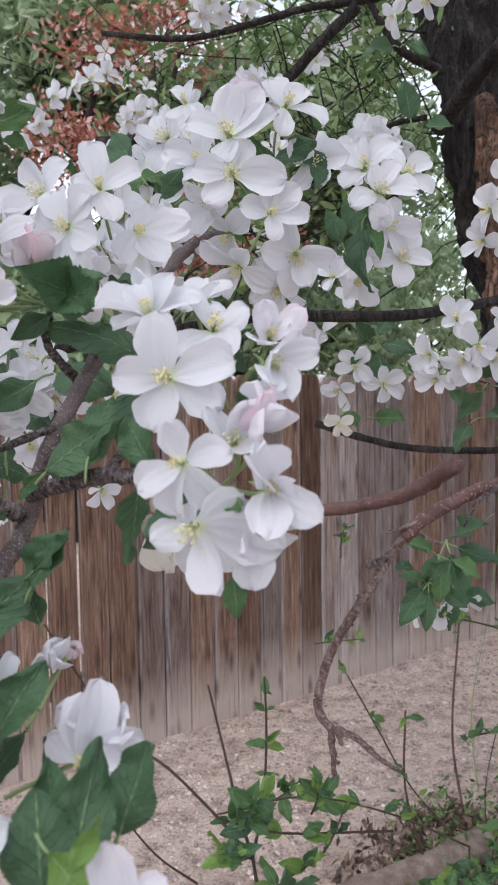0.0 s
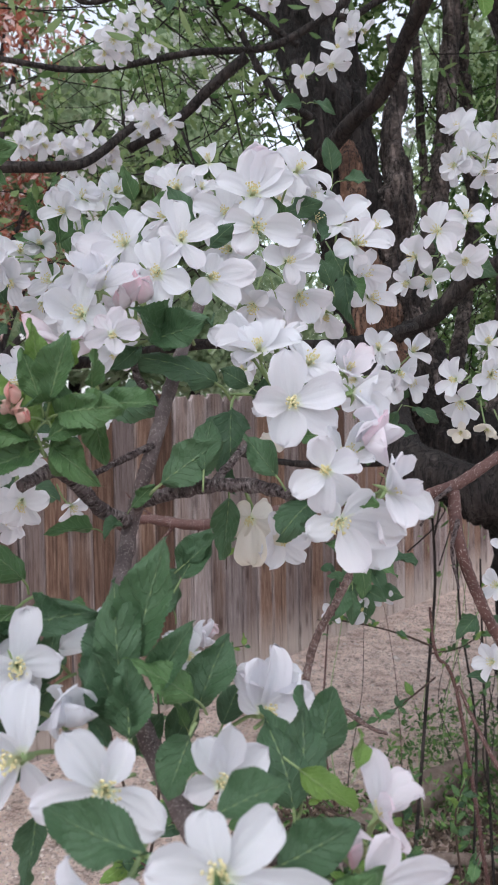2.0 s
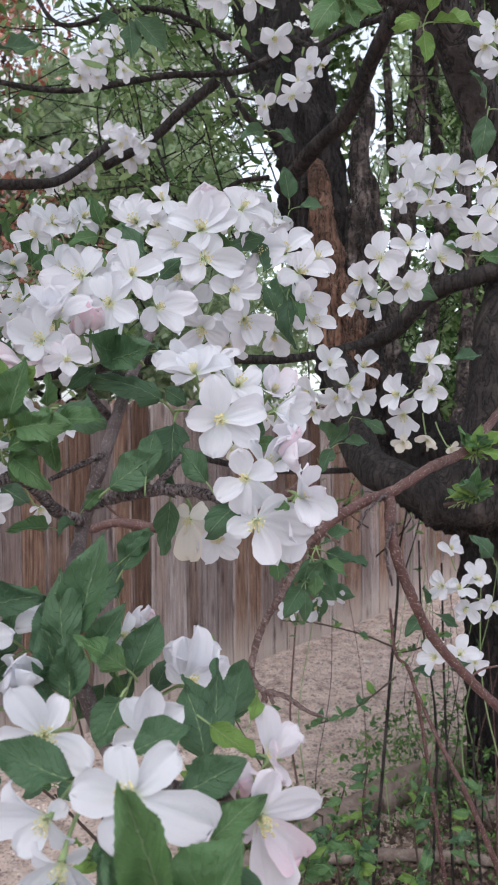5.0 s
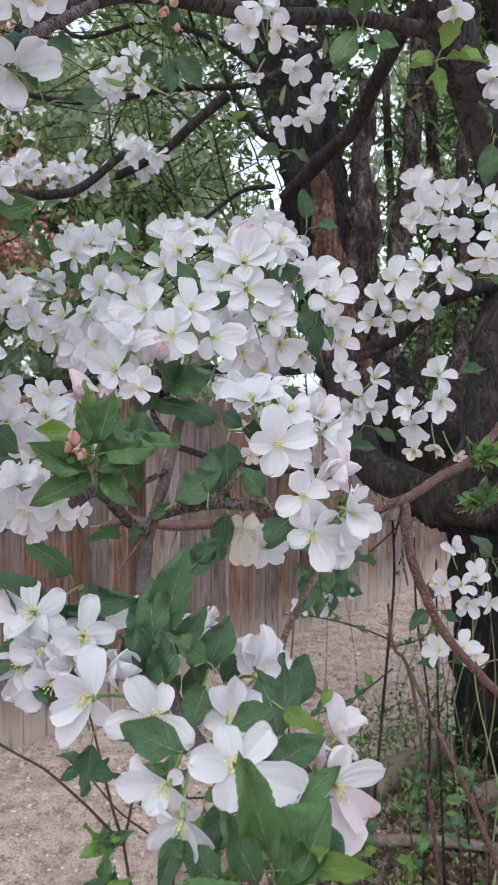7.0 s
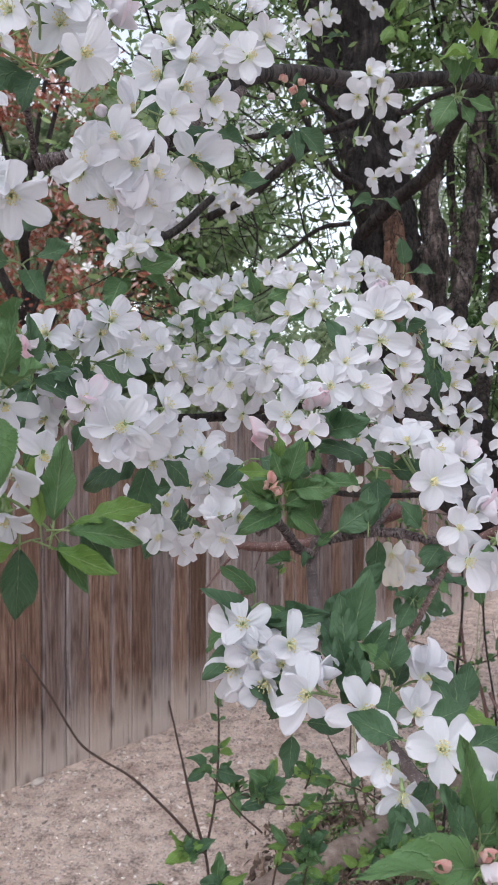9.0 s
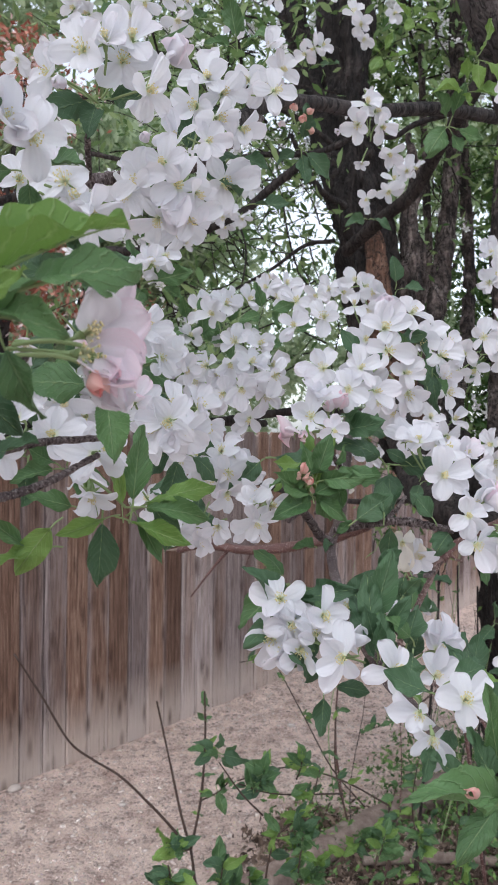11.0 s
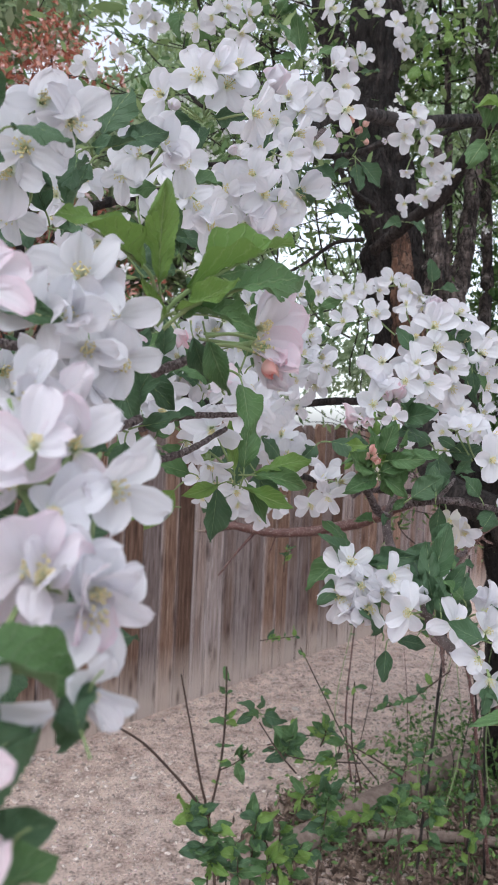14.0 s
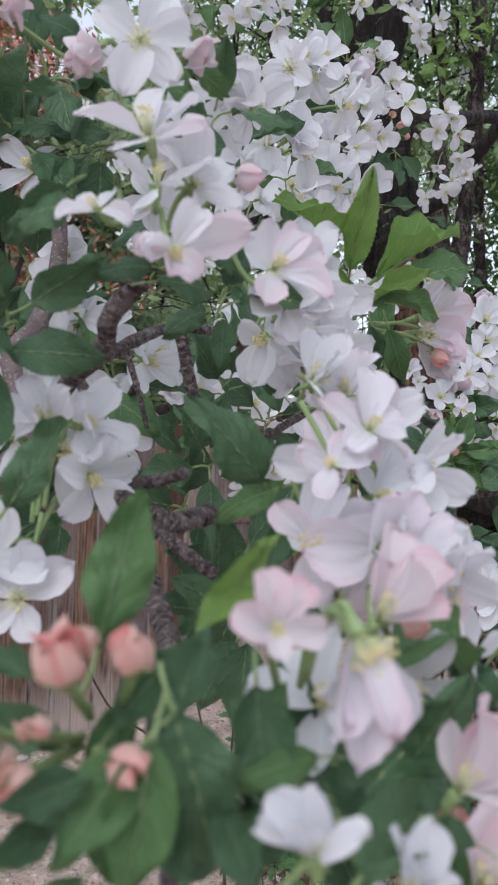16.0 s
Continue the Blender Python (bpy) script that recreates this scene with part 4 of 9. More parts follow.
stem("limb", tree, [(0.445, 1.150, 2.215), (0.271, 1.050, 2.177), (0.101, 0.950, 2.119), (-0.029, 0.850, 2.080), (-0.117, 0.750, 2.031), (-0.184, 0.650, 1.961), (-0.225, 0.600, 1.908)], 0.0130, 0.0100, BARK_GREY, 12, 8, 0.10, 0.014)
stem("limb", tree, [(-0.293, 1.000, 1.566), (-0.233, 1.000, 1.580), (-0.156, 0.980, 1.585), (-0.018, 0.950, 1.604), (0.171, 1.000, 1.608), (0.366, 1.200, 1.652)], 0.0075, 0.0065, BARK_LIMB, 12, 8, 0.13, 0.008)
stem("branch", tree, [(-0.044, 1.100, 1.585), (-0.176, 0.950, 1.584), (-0.275, 0.800, 1.582), (-0.354, 0.650, 1.598), (-0.412, 0.500, 1.577), (-0.472, 0.400, 1.550)], 0.0070, 0.0045, BARK_LIMB, 9, 10, 0.17, 0.008)
stem("branch", tree, [(0.297, 1.350, 1.393), (0.235, 1.500, 1.324), (0.129, 1.600, 1.284), (0.034, 1.650, 1.272), (-0.064, 1.700, 1.281), (-0.126, 1.750, 1.260)], 0.0160, 0.0095, BARK_RED, 9, 10, 0.26, 0.018)
stem("broken_tip", tree, [(-0.118, 1.744, 1.262), (-0.135, 1.756, 1.260), (-0.158, 1.772, 1.257)], 0.0072, 0.0012, DEAD_WOOD, 7, 6, 0.4, 0.01, label="pale splintered broken end")
stem("twig", tree, [(-0.006, 1.680, 1.268), (-0.051, 1.680, 1.216), (-0.102, 1.680, 1.150)], 0.0050, 0.0020, BARK_RED, 8, 9, 0.26, 0.006)
stem("twig", tree, [(0.049, 1.650, 1.271), (0.035, 1.650, 1.234), (0.027, 1.650, 1.212)], 0.0015, 0.0008, BARK_RED, 8, 9, 0.26, 0.004)
stem("twig", tree, [(-0.033, 1.700, 1.273), (-0.080, 1.700, 1.311), (-0.110, 1.700, 1.342)], 0.0040, 0.0015, BARK_RED, 8, 9, 0.26, 0.004)
stem("twig", tree, [(-0.370, 0.420, 1.803), (-0.372, 0.380, 1.824), (-0.371, 0.360, 1.847)], 0.0031, 0.0025, BARK_TWIG, 8, 9, 0.34, 0.004)
stem("branch", tree, [(-0.379, 0.500, 1.823), (-0.335, 0.500, 1.833), (-0.288, 0.520, 1.847), (-0.238, 0.550, 1.874), (-0.155, 0.650, 1.968)], 0.0075, 0.0056, BARK_TWIG, 9, 10, 0.26, 0.008)
stem("branch", tree, [(-0.487, 0.500, 1.786), (-0.428, 0.500, 1.809), (-0.379, 0.500, 1.823)], 0.0060, 0.0050, BARK_LIMB, 9, 10, 0.17, 0.007)
stem("branch", tree, [(-0.586, -0.060, 1.524), (-0.575, -0.080, 1.551), (-0.561, -0.100, 1.566), (-0.559, -0.115, 1.578), (-0.549, -0.125, 1.590)], 0.0043, 0.0038, BARK_TWIG, 9, 10, 0.17, 0.005)
stem("twig", tree, [(-0.559, -0.100, 1.564), (-0.544, -0.080, 1.574), (-0.525, -0.050, 1.583), (-0.502, -0.040, 1.583), (-0.485, -0.030, 1.577)], 0.0029, 0.0024, BARK_TWIG, 8, 9, 0.17, 0.004)
stem("twig", tree, [(-0.525, -0.060, 1.585), (-0.521, -0.060, 1.567), (-0.516, -0.060, 1.547)], 0.0029, 0.0029, BARK_TWIG, 8, 9, 0.17, 0.004)
stem("branch", tree, [(-0.586, -0.050, 1.526), (-0.599, -0.020, 1.565), (-0.589, 0.000, 1.584), (-0.582, 0.020, 1.605), (-0.578, 0.040, 1.636), (-0.583, 0.050, 1.670)], 0.0052, 0.0043, BARK_DOT, 9, 10, 0.17, 0.006)
stem("branch", tree, [(-0.589, 0.000, 1.584), (-0.569, 0.000, 1.562), (-0.554, 0.000, 1.540)], 0.0038, 0.0029, BARK_TWIG, 9, 10, 0.17, 0.004)
stem("branch", tree, [(-0.515, -0.105, 1.503), (-0.534, -0.118, 1.501), (-0.551, -0.110, 1.509), (-0.565, -0.080, 1.517), (-0.586, -0.050, 1.526)], 0.0043, 0.0038, BARK_TWIG, 9, 10, 0.17, 0.005)
stem("twig", tree, [(-0.541, -0.120, 1.500), (-0.531, -0.130, 1.492), (-0.518, -0.130, 1.483)], 0.0033, 0.0024, BARK_TWIG, 8, 9, 0.17, 0.004)
stem("twig", tree, [(-0.551, -0.100, 1.515), (-0.540, -0.110, 1.516), (-0.529, -0.120, 1.520)], 0.0029, 0.0024, BARK_TWIG, 8, 9, 0.17, 0.004)
stem("branch", tree, [(-0.549, -0.110, 1.507), (-0.545, -0.130, 1.487), (-0.540, -0.150, 1.471), (-0.540, -0.170, 1.465), (-0.547, -0.200, 1.452), (-0.546, -0.220, 1.442), (-0.546, -0.240, 1.414)], 0.0043, 0.0038, BARK_TWIG, 9, 10, 0.17, 0.005)
stem("twig", tree, [(-0.438, 0.000, 1.551), (-0.460, -0.020, 1.541), (-0.477, -0.040, 1.535), (-0.499, -0.050, 1.542)], 0.0024, 0.0019, BARK_TWIG, 8, 9, 0.17, 0.004)
stem("twig", tree, [(-0.485, -0.030, 1.580), (-0.453, 0.000, 1.593), (-0.437, -0.010, 1.602), (-0.431, -0.020, 1.603)], 0.0024, 0.0019, BARK_TWIG, 8, 9, 0.17, 0.004)
stem("twig", tree, [(-0.541, 0.020, 1.577), (-0.535, 0.020, 1.559), (-0.528, 0.020, 1.535)], 0.0019, 0.0014, BARK_TWIG, 8, 9, 0.17, 0.004)
stem("twig", tree, [(-0.535, 0.020, 1.559), (-0.534, 0.075, 1.552), (-0.531, 0.130, 1.538)], 0.0022, 0.0014, BARK_TWIG, 8, 9, 0.20, 0.004)
stem("branch", tree, [(-0.586, -0.050, 1.526), (-0.607, -0.030, 1.512), (-0.643, 0.000, 1.492)], 0.0057, 0.0047, BARK_DOT, 9, 10, 0.17, 0.006)
stem("twig", tree, [(-0.432, 0.000, 1.576), (-0.413, 0.010, 1.585), (-0.399, 0.020, 1.596)], 0.0029, 0.0024, BARK_TWIG, 8, 9, 0.34, 0.004)
stem("twig", tree, [(-0.431, 0.100, 1.545), (-0.402, 0.120, 1.554), (-0.356, 0.150, 1.558)], 0.0029, 0.0019, BARK_TWIG, 8, 9, 0.34, 0.004)
stem("twig", tree, [(-0.426, 0.100, 1.522), (-0.397, 0.120, 1.530), (-0.364, 0.150, 1.547)], 0.0029, 0.0019, BARK_TWIG, 8, 9, 0.34, 0.004)
stem("limb", tree, [(0.235, 0.950, 2.582), (0.271, 0.950, 2.422), (0.301, 0.950, 2.333), (0.342, 0.960, 2.259), (0.407, 1.000, 2.153), (0.544, 1.100, 1.978), (0.773, 1.250, 1.660)], 0.0370, 0.0350, BARK_GREY, 12, 8, 0.05, 0.041)
stem("limb", tree, [(0.515, 1.300, 2.839), (0.548, 1.300, 2.660), (0.594, 1.300, 2.508), (0.750, 1.350, 2.275)], 0.0350, 0.0400, BARK_LIMB, 12, 8, 0.07, 0.039)


# ---- blossom clusters of the apple tree ----

# main left cluster
c = cluster(-0.086, 0.520, 1.599, "dense cluster of open white apple blossoms with dark leaves")
bloom(c, (-0.100, 0.452, 1.611), (-0.2, -0.95, -0.05), [(-0.087, 0.456, 1.630), (-0.117, 0.450, 1.601), (-0.077, 0.448, 1.599), (-0.097, 0.444, 1.583), (-0.108, 0.456, 1.632)])
bloom(c, (-0.083, 0.462, 1.634), (0.1, -0.9, 0.4), [(-0.085, 0.464, 1.661), (-0.059, 0.462, 1.644), (-0.097, 0.466, 1.642), (-0.076, 0.454, 1.613), (-0.096, 0.456, 1.622)])
bloom(c, (-0.063, 0.470, 1.611), (0.3, -0.9, 0), [(-0.032, 0.470, 1.618), (-0.048, 0.468, 1.587), (-0.076, 0.466, 1.596), (-0.060, 0.474, 1.628)])
bloom(c, (-0.120, 0.475, 1.634), (-0.4, -0.85, 0.3), [(-0.152, 0.475, 1.630), (-0.128, 0.481, 1.656), (-0.138, 0.471, 1.618), (-0.105, 0.481, 1.654), (-0.111, 0.471, 1.619)])
leaf(c, -0.082, 0.470, 1.572, -0.127, 0.420, 1.578, (-0.06, -0.97, 0.23))
leaf(c, -0.083, 0.500, 1.583, -0.059, 0.460, 1.572, (-0.04, -0.80, 0.60), wide=0.9)
leaf(c, -0.068, 0.500, 1.653, -0.085, 0.520, 1.682, (-0.37, -0.91, -0.18))
leaf(c, -0.057, 0.520, 1.642, -0.045, 0.500, 1.653, (-0.09, -0.99, 0.04))

# pink tip cluster
c = cluster(-0.113, 0.450, 1.567, "blossom spray with pink buds and half-open flowers")
bloom(c, (-0.148, 0.424, 1.580), (-0.3, -0.9, 0.2), [(-0.171, 0.424, 1.592), (-0.136, 0.428, 1.614), (-0.131, 0.422, 1.577), (-0.156, 0.418, 1.567)])
bloom(c, (-0.130, 0.405, 1.567), (0.1, -0.9, -0.3), [(-0.146, 0.401, 1.564), (-0.126, 0.411, 1.584), (-0.114, 0.405, 1.572), (-0.129, 0.399, 1.552), (-0.138, 0.409, 1.579)], "blush")
flower(c, -0.137, 0.430, 1.598, (0.01, -0.75, 0.67), 0.026, tone="white", form="cupped")
flower(c, -0.171, 0.427, 1.565, (-0.71, -0.70, 0.04), 0.026, tone="pink", form="half")
flower(c, -0.111, 0.440, 1.598, (0.16, -0.84, 0.52), 0.02, tone="pink", form="bud")
flower(c, -0.123, 0.445, 1.592, (-0.24, -0.84, 0.49), 0.017, tone="pink", form="bud")
flower(c, -0.154, 0.425, 1.561, (-0.35, -0.91, -0.22), 0.017, tone="pink", form="bud")
leaf(c, -0.107, 0.450, 1.567, -0.067, 0.420, 1.575, (-0.02, -0.91, 0.41), wide=1.1)
leaf(c, -0.111, 0.460, 1.565, -0.132, 0.450, 1.545, (-0.01, -0.97, 0.24))

# main top cluster
c = cluster(0.008, 0.640, 1.652, "large round cluster of white apple blossoms")
bloom(c, (-0.016, 0.565, 1.693), (-0.1, -0.9, 0.3), [(-0.046, 0.565, 1.703), (-0.019, 0.569, 1.728), (0.020, 0.565, 1.702), (-0.017, 0.559, 1.673), (0.004, 0.571, 1.727)])
bloom(c, (-0.014, 0.560, 1.666), (0, -0.95, -0.1), [(-0.040, 0.560, 1.674), (-0.029, 0.556, 1.643), (0.023, 0.560, 1.663), (-0.003, 0.564, 1.689)])
bloom(c, (0.012, 0.565, 1.640), (0.2, -0.95, 0), [(0.039, 0.565, 1.638), (-0.010, 0.565, 1.645), (0.014, 0.561, 1.620), (0.009, 0.569, 1.662), (0.032, 0.569, 1.658)])
bloom(c, (-0.036, 0.575, 1.680), (-0.3, -0.9, 0.1), [(-0.064, 0.575, 1.688), (-0.031, 0.579, 1.707), (-0.057, 0.571, 1.661), (-0.022, 0.571, 1.665)])
bloom(c, (-0.048, 0.585, 1.723), (-0.3, -0.6, 0.7), [(-0.058, 0.585, 1.734), (-0.040, 0.589, 1.738), (-0.062, 0.581, 1.710), (-0.037, 0.579, 1.707)])
bloom(c, (0.023, 0.575, 1.715), (0.4, -0.7, 0.6), [(0.010, 0.579, 1.735), (0.035, 0.579, 1.730), (0.050, 0.573, 1.700), (0.017, 0.569, 1.693)])
flower(c, -0.013, 0.590, 1.607, (-0.22, -0.87, -0.45))
flower(c, -0.008, 0.585, 1.727, (-0.06, -0.77, 0.64), 0.024, tone="blush", form="half")
flower(c, -0.031, 0.600, 1.656, (-0.56, -0.83, -0.06))
flower(c, 0.029, 0.600, 1.617, (0.09, -0.86, -0.49))
flower(c, -0.020, 0.600, 1.632, (-0.32, -0.78, -0.53))
flower(c, -0.070, 0.640, 1.716, (-0.46, -0.87, 0.18))
flower(c, 0.016, 0.620, 1.596, (-0.20, -0.79, -0.58))
flower(c, 0.043, 0.600, 1.682, (0.38, -0.91, -0.19))
leaf(c, 0.013, 0.600, 1.684, 0.039, 0.570, 1.692, (-0.16, -0.94, 0.30))
leaf(c, 0.043, 0.600, 1.690, 0.044, 0.580, 1.654, (0.08, -0.98, -0.19))
leaf(c, 0.015, 0.570, 1.668, -0.000, 0.570, 1.693, (-0.18, -0.97, -0.18), "mid")

# main right
c = cluster(0.090, 0.700, 1.656, "cluster of white blossoms with upright dark leaves")
flower(c, 0.095, 0.646, 1.672, (0.26, -0.96, 0.12))
flower(c, 0.113, 0.664, 1.625, (0.38, -0.91, -0.15))
flower(c, 0.086, 0.670, 1.697, (-0.07, -0.89, 0.44))
flower(c, 0.102, 0.650, 1.647, (0.24, -0.96, -0.13))
flower(c, 0.085, 0.720, 1.615, (-0.22, -0.77, -0.59))
flower(c, 0.120, 0.680, 1.694, (0.47, -0.85, 0.26), 0.026)
leaf(c, 0.074, 0.660, 1.668, 0.087, 0.640, 1.631, (-0.03, -0.99, -0.16), wide=1.1)
leaf(c, 0.081, 0.640, 1.642, 0.079, 0.620, 1.594, (-0.58, -0.81, -0.12), wide=0.9)
leaf(c, 0.064, 0.620, 1.628, 0.053, 0.620, 1.656, (-0.03, -1.00, 0.08))
leaf(c, 0.087, 0.640, 1.642, 0.093, 0.620, 1.617, (0.14, -0.98, -0.13), "mid", wide=0.7)

# mass behind, left
c = cluster(-0.152, 0.850, 1.663, "loose mass of white apple blossoms along a branch")
flower(c, -0.158, 0.870, 1.765, (0.21, -0.92, 0.34))
flower(c, -0.122, 0.880, 1.775, (0.30, -0.93, 0.23))
flower(c, -0.180, 0.870, 1.749, (-0.42, -0.91, -0.04))
flower(c, -0.231, 0.896, 1.674, (-0.50, -0.85, 0.16))
flower(c, -0.261, 0.900, 1.697, (-0.46, -0.84, 0.29))
flower(c, -0.208, 0.880, 1.646, (0.16, -0.85, -0.50))
flower(c, -0.234, 0.910, 1.711, (0.10, -0.94, 0.33))
flower(c, -0.165, 0.800, 1.666, (-0.02, -0.89, -0.46))
flower(c, -0.133, 0.800, 1.670, (0.24, -0.95, 0.23))
flower(c, -0.157, 0.750, 1.627, (0.00, -0.90, -0.44))
flower(c, -0.177, 0.780, 1.621, (-0.45, -0.86, -0.24))
flower(c, -0.116, 0.820, 1.698, (0.20, -0.87, 0.46))
flower(c, -0.148, 0.850, 1.705, (-0.30, -0.93, 0.23))
flower(c, -0.066, 0.800, 1.762, (-0.17, -0.93, 0.32))
flower(c, -0.073, 0.780, 1.723, (-0.45, -0.89, 0.12))
flower(c, -0.211, 0.900, 1.718, (0.16, -0.98, 0.13), 0.022)
flower(c, -0.124, 0.860, 1.718, (0.01, -0.88, 0.47), 0.022)
flower(c, -0.110, 0.740, 1.647, (-0.15, -0.95, -0.26))
leaf_tuft(c, -0.188, 0.920, 1.709, 4, 0.055, "mid", (-0.09, -0.48, 0.32))
leaf_tuft(c, -0.243, 0.900, 1.635, 3, 0.06, "dark", (-0.10, -0.51, -0.58))
leaf_tuft(c, -0.095, 0.880, 1.753, 3, 0.05, "mid", (-0.09, -0.48, 0.42))
c = cluster(-0.287, 0.820, 1.816, "small group of white blossoms above bright leaves")
flower(c, -0.276, 0.797, 1.808, (0.34, -0.87, -0.35))
flower(c, -0.293, 0.800, 1.801, (-0.51, -0.86, -0.04), 0.024)
leaf_tuft(c, -0.274, 0.820, 1.781, 3, 0.05, "mid", (-0.09, -0.50, -0.18))

# left, close
c = cluster(-0.266, 0.500, 1.561, "spray of large white blossoms with pink buds")
flower(c, -0.271, 0.448, 1.566, (0.35, -0.94, -0.05))
flower(c, -0.256, 0.470, 1.590, (0.28, -0.82, 0.50))
flower(c, -0.283, 0.460, 1.590, (-0.23, -0.88, 0.41))
flower(c, -0.246, 0.500, 1.568, (0.53, -0.85, 0.07))
flower(c, -0.295, 0.460, 1.552, (-0.42, -0.89, -0.17))
flower(c, -0.246, 0.600, 1.537, (0.26, -0.89, -0.38))
flower(c, -0.264, 0.580, 1.532, (-0.12, -0.93, -0.33))
leaf_tuft(c, -0.268, 0.520, 1.545, 4, 0.06, "dark", (-0.10, -0.51, -0.68))
c = cluster(-0.301, 0.720, 1.656, "white apple blossoms among leaves")
flower(c, -0.299, 0.700, 1.661, (0.01, -1.00, -0.08))
flower(c, -0.319, 0.720, 1.695, (-0.09, -0.85, 0.52))
flower(c, -0.333, 0.700, 1.642, (-0.46, -0.89, -0.00))
flower(c, -0.307, 0.720, 1.630, (0.36, -0.82, -0.44))
c = cluster(-0.245, 0.920, 1.453, "hanging white blossoms seen against the fence")
flower(c, -0.252, 0.890, 1.456, (0.53, -0.84, -0.13))
flower(c, -0.233, 0.900, 1.466, (0.54, -0.80, 0.26))
flower(c, -0.275, 0.900, 1.463, (-0.41, -0.91, 0.04))
flower(c, -0.268, 0.900, 1.428, (-0.18, -0.88, -0.44), 0.022)
leaf_tuft(c, -0.245, 0.920, 1.445, 3, 0.055, "dark", (-0.10, -0.51, -0.68))
c = cluster(-0.180, 0.700, 1.552, "white blossoms below a dark branch")
flower(c, -0.182, 0.650, 1.534, (-0.06, -0.73, -0.69))
flower(c, -0.209, 0.700, 1.562, (-0.07, -0.82, 0.57))
flower(c, -0.193, 0.680, 1.546, (-0.52, -0.81, 0.26))
flower(c, -0.172, 0.660, 1.515, (0.09, -0.84, -0.53))
leaf_tuft(c, -0.154, 0.600, 1.536, 2, 0.06, "dark", (-0.10, -0.50, -0.38))
c = cluster(-0.197, 0.460, 1.487, "few white petals behind a young leaf tuft")
flower(c, -0.203, 0.410, 1.503, (-0.67, -0.72, 0.18), 0.024, form="cupped")
flower(c, -0.195, 0.500, 1.459, (-0.05, -0.90, -0.43), 0.022)
flower(c, -0.213, 0.600, 1.451, (-0.31, -0.92, -0.24), 0.022)

# f1 group upper
c = cluster(-0.007, 0.430, 1.502, "bright white apple blossoms facing the path")
bloom(c, (-0.031, 0.365, 1.524), (-0.2, -0.95, 0.1), [(-0.037, 0.361, 1.553), (-0.054, 0.357, 1.528), (-0.036, 0.359, 1.500), (-0.005, 0.363, 1.512), (0.000, 0.367, 1.532)])
bloom(c, (-0.044, 0.395, 1.556), (-0.25, -0.6, 0.7), [(-0.070, 0.387, 1.560), (-0.052, 0.399, 1.571), (-0.033, 0.401, 1.575), (-0.018, 0.393, 1.560), (-0.057, 0.380, 1.545)])
flower(c, -0.047, 0.420, 1.558, (-0.52, -0.65, 0.56), 0.0252, form="cupped")
flower(c, -0.026, 0.430, 1.564, (-0.11, -0.68, 0.73), 0.0234, form="cupped")
flower(c, -0.013, 0.400, 1.548, (0.18, -0.81, 0.56), 0.0252)
flower(c, 0.014, 0.389, 1.530, (0.55, -0.82, 0.14), 0.0252, form="cupped")
flower(c, 0.014, 0.410, 1.544, (0.22, -0.83, 0.50), 0.0234, tone="blush", form="cupped")
leaf(c, -0.040, 0.370, 1.483, -0.058, 0.380, 1.509, (-0.32, -0.87, 0.36), wide=1.1)
leaf(c, -0.047, 0.420, 1.536, -0.066, 0.430, 1.549, (-0.40, -0.90, 0.19))
leaf(c, -0.001, 0.420, 1.507, 0.006, 0.410, 1.528, (0.09, -1.00, 0.04))

# f2 group lower
c = cluster(-0.009, 0.390, 1.472, "bright white apple blossoms with a blush bud")
bloom(c, (-0.021, 0.331, 1.488), (-0.35, -0.9, 0.2), [(-0.039, 0.329, 1.476), (-0.022, 0.327, 1.466), (-0.027, 0.329, 1.506), (-0.001, 0.339, 1.494), (-0.005, 0.335, 1.473)])
bloom(c, (-0.016, 0.325, 1.462), (-0.2, -0.9, -0.2), [(-0.033, 0.325, 1.455), (-0.001, 0.321, 1.437), (0.022, 0.329, 1.457), (0.005, 0.331, 1.474), (-0.020, 0.333, 1.471)])
flower(c, 0.011, 0.349, 1.506, (0.08, -0.84, 0.54), 0.0252, tone="blush", form="half")
flower(c, 0.015, 0.332, 1.477, (0.31, -0.92, 0.25), 0.027, form="cupped")
flower(c, -0.001, 0.360, 1.494, (-0.06, -0.86, 0.51), 0.0252, form="cupped")
flower(c, 0.009, 0.340, 1.458, (0.38, -0.87, -0.32), 0.0234)
leaf(c, -0.017, 0.380, 1.466, -0.040, 0.350, 1.460, (-0.15, -0.79, 0.59), wide=1.1)
leaf(c, -0.019, 0.390, 1.462, -0.025, 0.360, 1.449, (-0.46, -0.88, 0.12))
leaf(c, -0.002, 0.340, 1.468, 0.002, 0.320, 1.474, (-0.16, -0.70, 0.69), "mid", wide=0.8)
leaf(c, -0.001, 0.340, 1.438, 0.001, 0.330, 1.424, (0.06, -0.94, 0.35), "mid", wide=1.1)

# single flower
c = cluster(-0.047, 0.440, 1.468, "single cream-white blossom hanging under a twig")
bloom(c, (-0.045, 0.432, 1.451), (-0.3, -0.9, -0.2), [(-0.056, 0.432, 1.440), (-0.044, 0.428, 1.420), (-0.016, 0.436, 1.437), (-0.031, 0.436, 1.460), (-0.052, 0.436, 1.461)], "aged")
flower(c, -0.025, 0.440, 1.435, (0.39, -0.91, -0.16), 0.024, form="cupped")
leaf(c, -0.059, 0.430, 1.465, -0.063, 0.430, 1.425, (-0.30, -0.95, 0.11))

